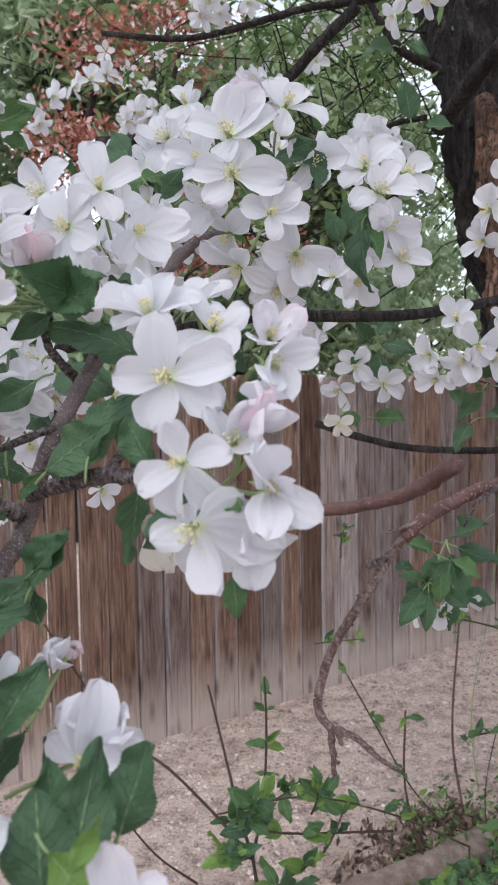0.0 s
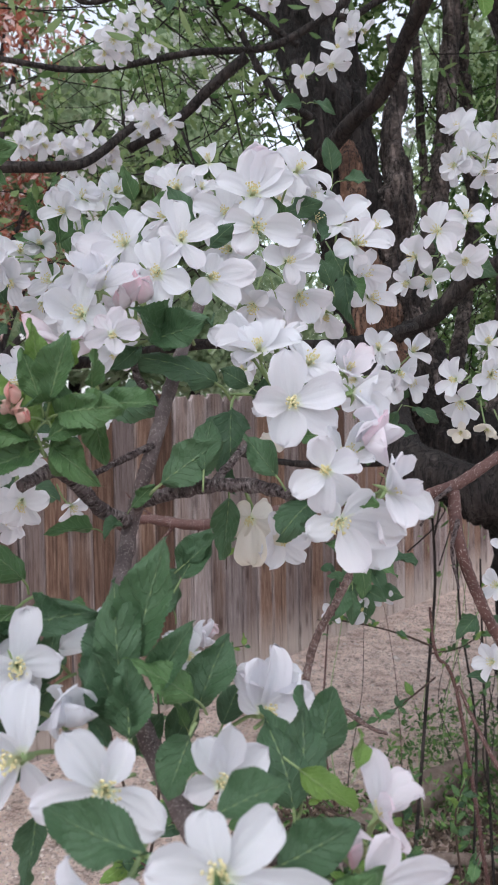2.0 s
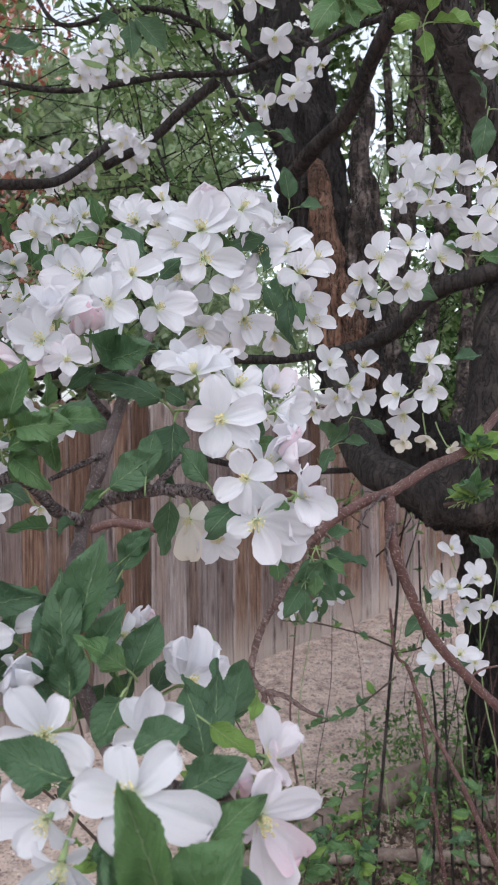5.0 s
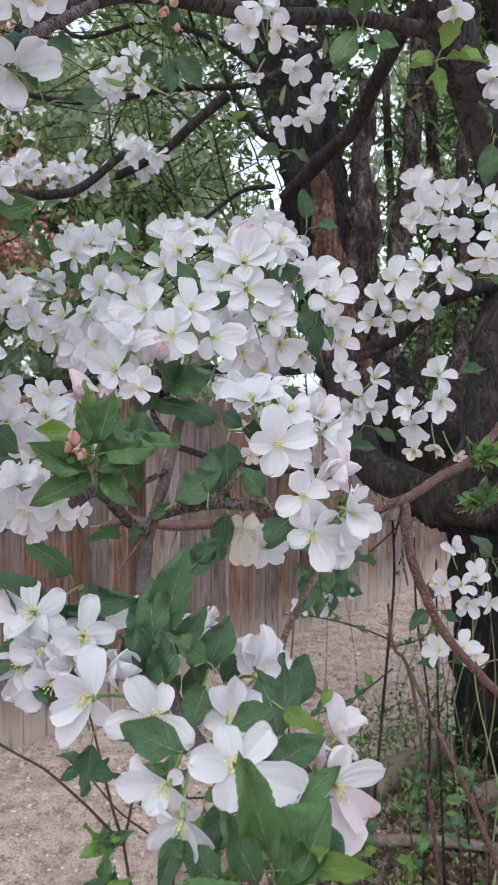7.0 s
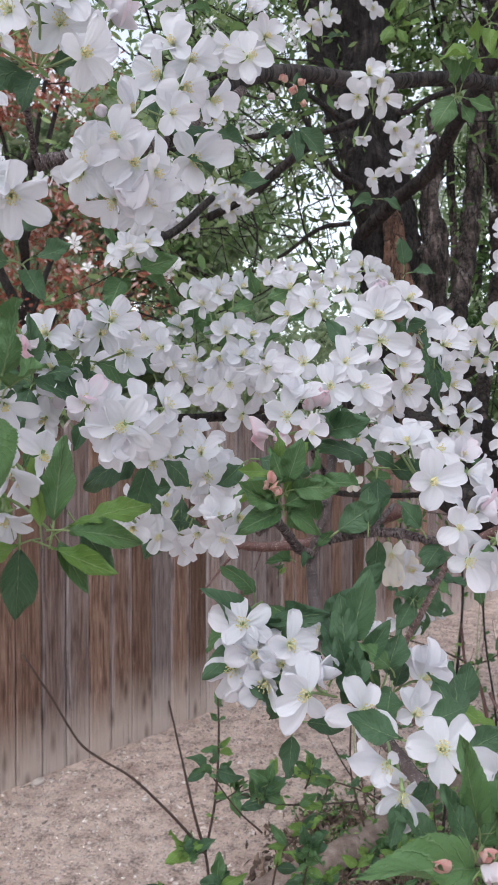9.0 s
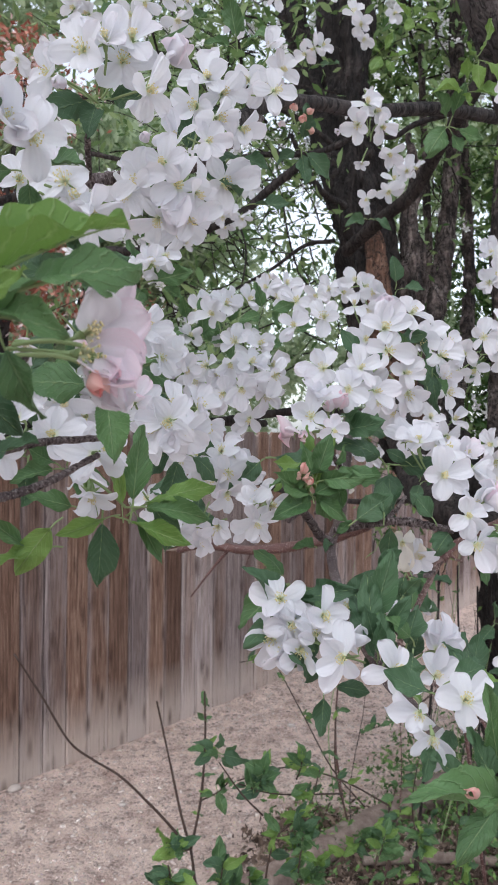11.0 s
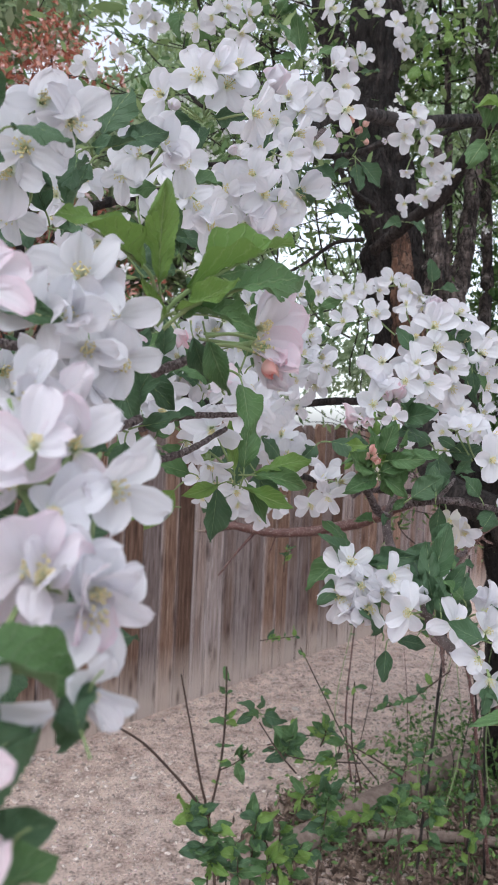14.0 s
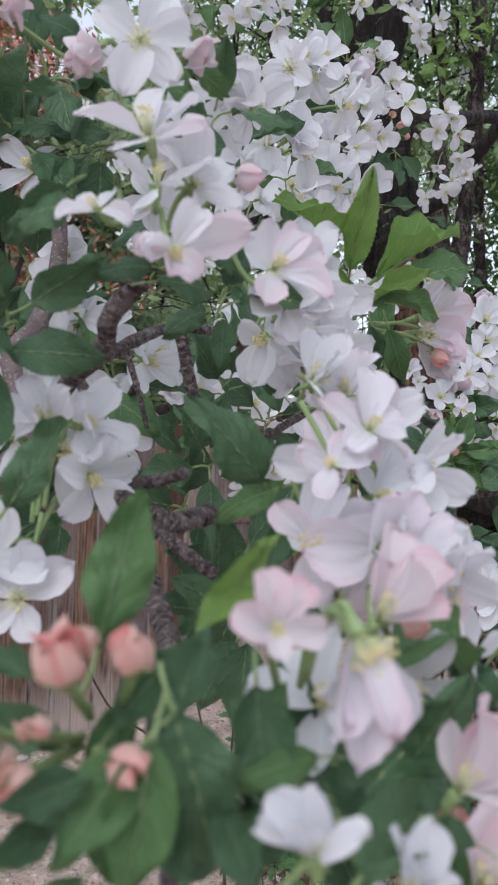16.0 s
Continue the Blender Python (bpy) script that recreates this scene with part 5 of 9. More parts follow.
# right groups
c = cluster(0.304, 0.900, 1.712, "cluster of white blossoms before the dark trunk")
flower(c, 0.238, 0.800, 1.719, (-0.56, -0.83, -0.01))
flower(c, 0.292, 0.840, 1.746, (-0.27, -0.94, 0.19))
flower(c, 0.326, 0.820, 1.725, (0.07, -0.98, -0.21))
flower(c, 0.281, 0.820, 1.690, (-0.38, -0.85, -0.36))
flower(c, 0.226, 0.840, 1.697, (-0.80, -0.58, -0.13))
flower(c, 0.249, 0.850, 1.673, (-0.54, -0.67, -0.51))
flower(c, 0.225, 0.860, 1.670, (-0.75, -0.56, -0.36), 0.024)
leaf_tuft(c, 0.272, 0.870, 1.703, 3, 0.06, "dark", (-0.10, -0.50, -0.38))
c = cluster(0.244, 0.980, 1.566, "cluster of small white blossoms on a low branch")
flower(c, 0.214, 0.940, 1.597, (-0.29, -0.85, 0.44))
flower(c, 0.231, 0.910, 1.564, (0.05, -0.91, -0.41))
flower(c, 0.273, 0.970, 1.595, (-0.03, -0.93, 0.37))
flower(c, 0.218, 0.920, 1.550, (-0.46, -0.82, -0.33))
flower(c, 0.249, 0.920, 1.552, (0.20, -0.94, -0.29))
flower(c, 0.184, 0.950, 1.557, (-0.66, -0.74, -0.14))
flower(c, 0.192, 0.950, 1.529, (-0.54, -0.68, -0.50), 0.024)
leaf_tuft(c, 0.254, 0.960, 1.524, 3, 0.055, "dark", (0.09, -0.55, -0.58))
c = cluster(0.330, 0.900, 1.563, "white blossoms with a few wilting ones beneath")
flower(c, 0.324, 0.850, 1.596, (-0.33, -0.83, 0.44))
flower(c, 0.327, 0.850, 1.557, (-0.35, -0.94, -0.02), 0.03)
flower(c, 0.278, 0.845, 1.551, (-0.79, -0.61, 0.03))
flower(c, 0.288, 0.850, 1.524, (-0.47, -0.76, -0.46))
flower(c, 0.287, 0.850, 1.488, (-0.53, -0.77, -0.37), 0.02, tone="aged", form="cupped")
flower(c, 0.321, 0.850, 1.490, (-0.19, -0.83, -0.52), 0.02, tone="aged", form="cupped")
flower(c, 0.358, 0.860, 1.478, (0.13, -0.87, -0.47), 0.018, tone="aged", form="cupped")
leaf_tuft(c, 0.367, 0.900, 1.595, 2, 0.055, "dark", (0.30, -0.56, 0.22))
c = cluster(0.381, 0.970, 1.850, "white blossoms high before the dark limb")
flower(c, 0.332, 0.927, 1.849, (-0.84, -0.55, -0.03))
flower(c, 0.369, 0.890, 1.813, (-0.34, -0.70, -0.62))
flower(c, 0.376, 0.940, 1.871, (-0.18, -0.92, 0.34))
flower(c, 0.330, 0.950, 1.887, (-0.54, -0.80, 0.26))
flower(c, 0.359, 0.930, 1.827, (-0.46, -0.76, -0.46), 0.024)
flower(c, 0.316, 0.930, 1.833, (-0.67, -0.67, -0.31), 0.024)
c = cluster(0.409, 0.850, 1.805, "white blossoms at the edge of a dark limb")
flower(c, 0.381, 0.813, 1.831, (-0.83, -0.46, 0.32))
flower(c, 0.361, 0.787, 1.749, (-0.48, -0.66, -0.58))
flower(c, 0.384, 0.800, 1.781, (-0.14, -0.99, 0.09))
flower(c, 0.405, 0.820, 1.820, (-0.71, -0.61, 0.35))
flower(c, 0.410, 0.820, 1.754, (-0.32, -0.80, -0.51))
leaf_tuft(c, 0.366, 0.820, 1.730, 2, 0.05, "mid", (-0.39, -0.44, -0.28))
c = cluster(0.469, 0.950, 2.055, "white blossoms under a dark limb")
flower(c, 0.435, 0.911, 2.040, (-0.66, -0.52, -0.54))
flower(c, 0.462, 0.930, 2.078, (-0.39, -0.90, -0.18))
flower(c, 0.467, 0.930, 2.022, (-0.19, -0.37, -0.91))
leaf_tuft(c, 0.460, 0.950, 1.972, 3, 0.06, "dark", (-0.09, -0.49, 0.02))
c = cluster(0.491, 1.100, 1.225, "low white blossoms among the thin shoots")
flower(c, 0.462, 1.050, 1.242, (-0.47, -0.65, 0.60))
flower(c, 0.497, 1.060, 1.254, (-0.02, -0.89, 0.46))
flower(c, 0.437, 1.060, 1.245, (-0.76, -0.59, 0.28))
flower(c, 0.477, 1.060, 1.206, (-0.47, -0.83, -0.29))
flower(c, 0.457, 1.070, 1.303, (-0.24, -0.71, 0.66), 0.024)
flower(c, 0.533, 1.080, 1.203, (0.06, -1.00, -0.07))
leaf_tuft(c, 0.430, 1.100, 1.199, 3, 0.06, "dark", (-0.49, -0.43, -0.28))
leaf_tuft(c, 0.553, 1.100, 1.271, 3, 0.06, "dark", (0.20, -0.55, 0.02))
c = cluster(0.424, 1.000, 1.152, "low pair of white blossoms near the thin shoots")
flower(c, 0.415, 0.950, 1.167, (-0.16, -0.69, 0.71))
flower(c, 0.380, 0.960, 1.162, (-0.74, -0.60, 0.32))
flower(c, 0.443, 0.960, 1.150, (-0.07, -0.97, 0.24), 0.022)
leaf_tuft(c, 0.410, 1.000, 1.126, 2, 0.05, "dark", (-0.30, -0.47, -0.38))
c = cluster(0.201, 1.050, 1.232, "small blossoms and leaves on a hanging twig")
flower(c, 0.219, 1.050, 1.226, (0.05, -1.00, -0.08), 0.022)
flower(c, 0.183, 1.050, 1.224, (-0.63, -0.76, 0.16), 0.02)
leaf_tuft(c, 0.192, 1.000, 1.278, 5, 0.055, "dark", (-0.10, -0.51, -0.68))
leaf_tuft(c, 0.205, 1.000, 1.312, 3, 0.05, "mid", (0.20, -0.56, -0.28))

# upper centre
c = cluster(0.095, 0.930, 2.059, "white blossoms high in front of the trunk")
flower(c, 0.054, 0.876, 2.063, (-0.42, -0.79, -0.45), 0.03)
flower(c, 0.075, 0.890, 2.105, (-0.21, -0.92, 0.34))
flower(c, 0.098, 0.885, 2.067, (0.22, -0.86, -0.45), 0.028)
flower(c, 0.094, 0.900, 2.098, (0.13, -0.99, -0.01))
flower(c, 0.144, 0.970, 2.055, (0.05, -0.85, -0.52))
flower(c, 0.070, 0.900, 2.011, (-0.29, -0.74, -0.61), 0.016, form="cupped")
flower(c, 0.034, 0.920, 2.067, (-0.22, -0.92, -0.33), 0.012, tone="blush", form="bud")
c = cluster(0.232, 1.200, 2.085, "white blossoms beside a dark leaf")
flower(c, 0.217, 1.157, 2.051, (-0.40, -0.67, -0.63), 0.03)
flower(c, 0.231, 1.100, 2.074, (-0.29, -0.93, -0.22))
flower(c, 0.229, 1.160, 2.077, (-0.36, -0.91, 0.19))
flower(c, 0.173, 1.160, 2.033, (-0.67, -0.63, -0.40), 0.024)
flower(c, 0.255, 1.120, 2.090, (0.55, -0.60, -0.58), 0.022)
leaf_tuft(c, 0.182, 1.180, 2.003, 2, 0.055, "dark", (-0.38, -0.46, -0.29))
c = cluster(-0.078, 0.760, 2.006, "knot of small orange-pink buds")
flower(c, -0.074, 0.743, 2.010, (0.05, -1.00, -0.01), 0.014, tone="bud", form="bud")
flower(c, -0.086, 0.745, 2.026, (-0.18, -0.88, 0.43), 0.012, tone="bud", form="bud")
flower(c, -0.063, 0.745, 2.022, (0.37, -0.93, 0.05), 0.011, tone="bud", form="bud")
flower(c, -0.102, 0.750, 2.004, (-0.68, -0.70, -0.23), 0.011, tone="pink", form="bud")
flower(c, -0.059, 0.750, 1.997, (0.31, -0.84, -0.43), 0.01, tone="bud", form="bud")
leaf_tuft(c, -0.069, 0.770, 1.981, 4, 0.05, "dark", (0.02, -0.53, -0.59))
c = cluster(0.238, 1.400, 2.485, "small white blossoms high against the trunk")
flower(c, 0.111, 1.340, 2.409, (-0.71, -0.49, -0.51))
flower(c, 0.094, 1.350, 2.399, (-0.60, -0.73, -0.33), 0.024)
flower(c, 0.134, 1.350, 2.423, (0.17, -0.99, -0.01), 0.024)
flower(c, 0.201, 1.290, 2.447, (-0.25, -0.84, -0.49))
flower(c, 0.191, 1.300, 2.476, (-0.48, -0.86, 0.20))
flower(c, 0.212, 1.300, 2.422, (-0.20, -0.67, -0.71), 0.024)
flower(c, 0.398, 1.600, 2.651, (-0.02, -0.98, -0.21), 0.032)
leaf_tuft(c, 0.128, 1.400, 2.405, 2, 0.06, "dark", (-0.10, -0.49, -0.50))

# upper left big groups
c = cluster(-0.363, 0.360, 1.851, "upright spray of white blossoms with a blush flower")
bloom(c, (-0.286, 0.420, 1.803), (0, -0.95, -0.2), [(-0.299, 0.424, 1.828), (-0.276, 0.426, 1.838), (-0.254, 0.418, 1.798), (-0.286, 0.414, 1.762), (-0.311, 0.416, 1.784)])
bloom(c, (-0.331, 0.400, 1.884), (-0.2, -0.9, -0.3), [(-0.349, 0.400, 1.887), (-0.336, 0.404, 1.913), (-0.299, 0.402, 1.891), (-0.322, 0.396, 1.856), (-0.342, 0.396, 1.865)])
bloom(c, (-0.250, 0.460, 1.863), (0.1, -0.95, -0.1), [(-0.264, 0.464, 1.882), (-0.239, 0.464, 1.885), (-0.224, 0.460, 1.866), (-0.237, 0.456, 1.847), (-0.260, 0.456, 1.842)])
bloom(c, (-0.227, 0.500, 1.834), (0.2, -0.9, -0.2), [(-0.239, 0.504, 1.863), (-0.203, 0.504, 1.863), (-0.186, 0.500, 1.842), (-0.226, 0.496, 1.800), (-0.248, 0.500, 1.824)])
bloom(c, (-0.171, 0.500, 1.939), (0.3, -0.9, -0.1), [(-0.197, 0.500, 1.942), (-0.175, 0.504, 1.966), (-0.146, 0.502, 1.937), (-0.173, 0.496, 1.910)])
bloom(c, (-0.314, 0.450, 1.820), (-0.3, -0.85, 0.2), [(-0.342, 0.450, 1.833), (-0.315, 0.454, 1.846), (-0.329, 0.446, 1.803), (-0.298, 0.450, 1.819)])
flower(c, -0.376, 0.303, 1.870, (-0.36, -0.93, -0.04), 0.03)
flower(c, -0.324, 0.298, 1.841, (0.32, -0.90, -0.29), 0.03)
flower(c, -0.359, 0.310, 1.883, (-0.09, -0.88, 0.46), form="cupped")
flower(c, -0.336, 0.330, 1.897, (0.01, -0.97, 0.22))
flower(c, -0.405, 0.360, 1.873, (-0.49, -0.86, -0.14))
flower(c, -0.299, 0.330, 1.888, (0.40, -0.88, 0.24), 0.026, tone="blush", form="half")
flower(c, -0.343, 0.340, 1.882, (0.02, -0.99, -0.12))
flower(c, -0.396, 0.330, 1.854, (-0.44, -0.79, -0.42), 0.014, tone="blush", form="bud")
leaf_tuft(c, -0.363, 0.370, 1.860, 4, 0.06, "dark", (-0.10, -0.49, -0.30))
c = cluster(-0.264, 0.500, 1.862, "big hanging mass of white apple blossoms")
flower(c, -0.239, 0.471, 1.892, (0.52, -0.83, -0.20), 0.03)
flower(c, -0.248, 0.485, 1.939, (-0.23, -0.97, 0.08), 0.03)
flower(c, -0.301, 0.409, 1.820, (-0.38, -0.92, -0.10), 0.028)
flower(c, -0.323, 0.420, 1.807, (-0.59, -0.74, -0.32))
flower(c, -0.208, 0.500, 1.894, (0.46, -0.85, -0.28))
flower(c, -0.271, 0.430, 1.775, (0.05, -0.81, -0.59))
flower(c, -0.304, 0.430, 1.772, (-0.19, -0.69, -0.70))
flower(c, -0.333, 0.450, 1.800, (-0.49, -0.63, -0.60))
flower(c, -0.260, 0.490, 1.911, (-0.56, -0.81, -0.19))
flower(c, -0.286, 0.450, 1.859, (-0.30, -0.91, 0.28), form="cupped")
flower(c, -0.229, 0.500, 1.931, (0.22, -0.97, -0.06))
flower(c, -0.281, 0.450, 1.767, (0.04, -0.70, -0.71), 0.026)
flower(c, -0.316, 0.460, 1.862, (-0.29, -0.95, 0.08), 0.014, tone="blush", form="bud")
flower(c, -0.267, 0.420, 1.797, (0.36, -0.81, -0.47))
leaf_tuft(c, -0.211, 0.540, 1.880, 3, 0.055, "dark", (0.19, -0.55, -0.19))
leaf_tuft(c, -0.265, 0.550, 1.871, 4, 0.06, "dark", (-0.30, -0.44, -0.00))
leaf_tuft(c, -0.200, 0.520, 1.820, 2, 0.05, "dark", (0.38, -0.60, -0.19))
c = cluster(-0.154, 0.700, 2.042, "white blossoms beside the grey limb")
flower(c, -0.153, 0.643, 2.007, (-0.05, -0.67, -0.74), 0.03)
flower(c, -0.145, 0.650, 2.061, (-0.11, -0.92, 0.39), form="cupped")
flower(c, -0.170, 0.660, 2.020, (-0.47, -0.78, -0.41))
flower(c, -0.126, 0.660, 2.037, (0.36, -0.92, -0.16))
leaf_tuft(c, -0.172, 0.720, 2.090, 3, 0.055, "mid", (-0.31, -0.44, 0.50))
c = cluster(-0.274, 0.950, 2.248, "white blossoms at the top of the tree")
flower(c, -0.287, 0.900, 2.231, (0.08, -0.59, -0.81))
flower(c, -0.236, 0.900, 2.210, (0.19, -0.82, -0.54))
flower(c, -0.258, 0.920, 2.259, (0.36, -0.88, -0.31))
flower(c, -0.308, 0.920, 2.220, (-0.44, -0.77, -0.47))
flower(c, -0.372, 1.000, 2.256, (-0.60, -0.75, -0.29))
flower(c, -0.396, 1.000, 2.262, (-0.36, -0.88, -0.31))
flower(c, -0.217, 0.950, 2.270, (0.43, -0.88, -0.21))
flower(c, -0.121, 1.050, 2.286, (0.46, -0.80, -0.39), 0.024)
flower(c, -0.052, 1.000, 2.327, (0.62, -0.71, -0.33))
flower(c, 0.067, 1.100, 2.400, (0.18, -0.98, -0.12))
flower(c, -0.428, 1.000, 2.195, (-0.46, -0.73, -0.51), 0.024)
flower(c, -0.492, 1.100, 2.213, (-0.22, -0.88, -0.42))
leaf_tuft(c, -0.160, 1.000, 2.288, 5, 0.06, "mid", (0.18, -0.55, 0.01))
leaf_tuft(c, -0.329, 1.000, 2.286, 4, 0.06, "mid", (-0.11, -0.49, 0.00))

# middle distance between
c = cluster(-0.127, 0.850, 1.688, "dense row of white apple blossoms along a limb")
flower(c, -0.166, 0.940, 1.773, (-0.54, -0.84, 0.04), 0.03)
flower(c, -0.140, 0.950, 1.786, (0.17, -0.98, 0.09))
flower(c, -0.189, 0.950, 1.764, (-0.60, -0.80, 0.03))
flower(c, -0.244, 0.780, 1.676, (-0.64, -0.76, -0.14))
flower(c, -0.264, 0.800, 1.690, (-0.52, -0.86, 0.05))
flower(c, -0.231, 0.780, 1.655, (0.13, -0.90, -0.43))
flower(c, -0.178, 0.820, 1.656, (-0.17, -0.81, -0.57))
flower(c, -0.194, 0.830, 1.665, (-0.55, -0.83, 0.11))
flower(c, -0.118, 0.800, 1.652, (-0.03, -0.81, -0.59))
flower(c, -0.137, 0.820, 1.666, (-0.28, -0.86, 0.42))
flower(c, -0.096, 0.820, 1.668, (0.17, -0.98, 0.06))
flower(c, -0.177, 0.820, 1.621, (-0.25, -0.85, -0.47))
flower(c, -0.104, 0.820, 1.623, (-0.05, -0.84, -0.54))
flower(c, -0.142, 0.840, 1.636, (-0.03, -0.96, -0.27))
flower(c, -0.127, 0.840, 1.587, (-0.31, -0.82, -0.48))
flower(c, -0.152, 0.900, 1.711, (-0.59, -0.80, -0.10), 0.022)
flower(c, -0.098, 0.880, 1.702, (-0.08, -0.94, 0.32), 0.024)
leaf_tuft(c, -0.130, 1.000, 1.744, 4, 0.055, "mid", (-0.11, -0.49, 0.20))
leaf_tuft(c, -0.048, 0.950, 1.731, 3, 0.05, "mid", (-0.11, -0.49, 0.30))
leaf_tuft(c, -0.208, 0.950, 1.743, 3, 0.05, "mid", (-0.31, -0.44, 0.30))
c = cluster(0.109, 1.250, 1.861, "white blossoms further back along the limb")
flower(c, -0.008, 1.153, 1.832, (-0.40, -0.91, -0.11))
flower(c, -0.030, 1.160, 1.849, (-0.54, -0.84, 0.09))
flower(c, 0.011, 1.160, 1.857, (-0.09, -0.87, 0.49))
flower(c, 0.115, 1.228, 1.864, (-0.33, -0.93, 0.13))
flower(c, 0.082, 1.200, 1.845, (-0.58, -0.79, -0.20))
flower(c, 0.138, 1.200, 1.854, (0.05, -1.00, -0.07))
flower(c, 0.131, 1.050, 1.839, (0.45, -0.89, -0.11))
flower(c, 0.130, 1.100, 1.859, (-0.52, -0.81, 0.28))
flower(c, 0.154, 1.050, 1.829, (0.12, -0.99, -0.08), 0.022)
c = cluster(-0.280, 0.780, 1.801, "upright blossom with pale green stalks")
flower(c, -0.286, 0.740, 1.796, (0.01, -0.96, 0.27), 0.03, form="cupped")
flower(c, -0.302, 0.760, 1.791, (-0.58, -0.81, 0.05), 0.022)
flower(c, -0.265, 0.760, 1.810, (0.39, -0.92, -0.00), 0.022)
leaf_tuft(c, -0.291, 0.800, 1.779, 3, 0.055, "mid", (-0.31, -0.44, 0.10))
c = cluster(-0.197, 0.630, 1.526, "blossoms hanging before the fence")
flower(c, -0.204, 0.590, 1.516, (0.04, -0.99, -0.15), 0.028)
flower(c, -0.220, 0.600, 1.508, (-0.56, -0.83, -0.09))
flower(c, -0.182, 0.610, 1.520, (0.22, -0.94, 0.26))
flower(c, -0.208, 0.610, 1.541, (-0.15, -0.82, 0.56))
flower(c, -0.202, 0.600, 1.490, (-0.03, -0.80, -0.60), 0.024)
flower(c, -0.230, 0.660, 1.441, (-0.32, -0.87, -0.36), 0.026)
flower(c, -0.253, 0.660, 1.441, (-0.41, -0.88, -0.26), 0.022)
flower(c, -0.222, 0.660, 1.425, (-0.03, -0.90, -0.43), 0.022)
leaf_tuft(c, -0.245, 0.670, 1.459, 3, 0.05, "dark", (-0.30, -0.45, -0.50))
c = cluster(-0.287, 0.420, 1.577, "white blossoms behind young leaves")
flower(c, -0.297, 0.380, 1.573, (-0.22, -0.93, -0.29), 0.028)
flower(c, -0.281, 0.390, 1.562, (0.34, -0.87, -0.36))
flower(c, -0.307, 0.390, 1.567, (-0.63, -0.75, -0.21))
flower(c, -0.327, 0.400, 1.593, (-0.29, -0.80, 0.52), 0.026, tone="blush", form="cupped")
flower(c, -0.287, 0.500, 1.472, (-0.06, -0.97, -0.23), 0.026)
flower(c, -0.431, 0.620, 1.595, (-0.55, -0.80, -0.24), 0.024)
flower(c, -0.406, 0.600, 1.601, (0.39, -0.92, 0.01), 0.024)
flower(c, -0.381, 0.550, 1.573, (-0.16, -0.96, 0.24), 0.024)
flower(c, -0.312, 0.450, 1.590, (0.00, -0.94, 0.34), 0.026)
leaf_tuft(c, -0.415, 0.550, 1.632, 5, 0.05, "mid", (-0.11, -0.49, 0.20))
leaf_tuft(c, -0.381, 0.500, 1.616, 4, 0.05, "dark", (-0.11, -0.49, 0.00))
leaf_tuft(c, -0.429, 0.500, 1.538, 5, 0.05, "dark", (-0.11, -0.49, 0.00))
leaf_tuft(c, -0.392, 0.480, 1.527, 5, 0.05, "mid", (-0.11, -0.49, 0.00))
leaf_tuft(c, -0.331, 0.500, 1.592, 4, 0.05, "dark", (-0.11, -0.49, 0.20))
c = cluster(-0.350, 0.560, 1.625, "crowded white blossoms on a side twig")
flower(c, -0.371, 0.520, 1.663, (-0.3, -0.85, 0.4), 0.028)
flower(c, -0.339, 0.525, 1.661, (0.1, -0.9, 0.4), 0.028, form="cupped")
flower(c, -0.307, 0.520, 1.678, (0.2, -0.8, 0.55), 0.028)
flower(c, -0.318, 0.530, 1.665, (0.3, -0.9, 0.1), 0.026)
flower(c, -0.363, 0.500, 1.628, (-0.4, -0.9, 0.1), 0.028, form="cupped")
flower(c, -0.337, 0.500, 1.606, (0.1, -0.95, -0.2), 0.026, tone="blush")
flower(c, -0.371, 0.510, 1.579, (-0.3, -0.9, -0.3), 0.026)
flower(c, -0.355, 0.520, 1.603, (-0.1, -0.95, 0.1), 0.026)
flower(c, -0.291, 0.520, 1.645, (0.3, -0.9, -0.1), 0.026, form="cupped")
flower(c, -0.325, 0.490, 1.588, (0, -0.8, -0.6), 0.016, tone="pink", form="half")
leaf_tuft(c, -0.335, 0.540, 1.640, 4, 0.05, "mid", (0.0, -0.5, 0.2))
leaf_tuft(c, -0.372, 0.530, 1.610, 4, 0.055, "dark", (-0.1, -0.5, -0.1))
c = cluster(-0.420, 0.300, 1.560, "white blossoms behind a leafy spur")
flower(c, -0.356, 0.324, 1.551, (0.2, -0.9, -0.3), 0.026)
flower(c, -0.372, 0.320, 1.532, (0.1, -0.8, -0.5), 0.025, form="cupped")
flower(c, -0.398, 0.300, 1.560, (-0.1, -0.95, 0.1), 0.026)
flower(c, -0.425, 0.290, 1.572, (-0.3, -0.9, 0.1), 0.026, form="cupped")
flower(c, -0.438, 0.280, 1.550, (-0.2, -0.9, -0.3), 0.025)
c = cluster(-0.343, 0.215, 1.508, "leafy spur with broad pale young leaves")
flower(c, -0.366, 0.205, 1.545, (-0.12, -0.95, -0.28), 0.026, form="cupped")
flower(c, -0.368, 0.200, 1.519, (0.09, -0.80, -0.59), 0.024, form="cupped")
leaf(c, -0.339, 0.200, 1.515, -0.334, 0.214, 1.566, (0.1, -0.95, 0.2), "mid", wide=0.80)
leaf(c, -0.347, 0.200, 1.512, -0.350, 0.210, 1.553, (-0.2, -0.92, 0.26), "fresh", wide=0.5)
leaf(c, -0.330, 0.198, 1.512, -0.281, 0.200, 1.530, (-0.06, -0.7, 0.7), "fresh", wide=0.55)
leaf(c, -0.330, 0.195, 1.510, -0.284, 0.190, 1.506, (-0.05, -0.85, 0.5), "mid", wide=0.75)
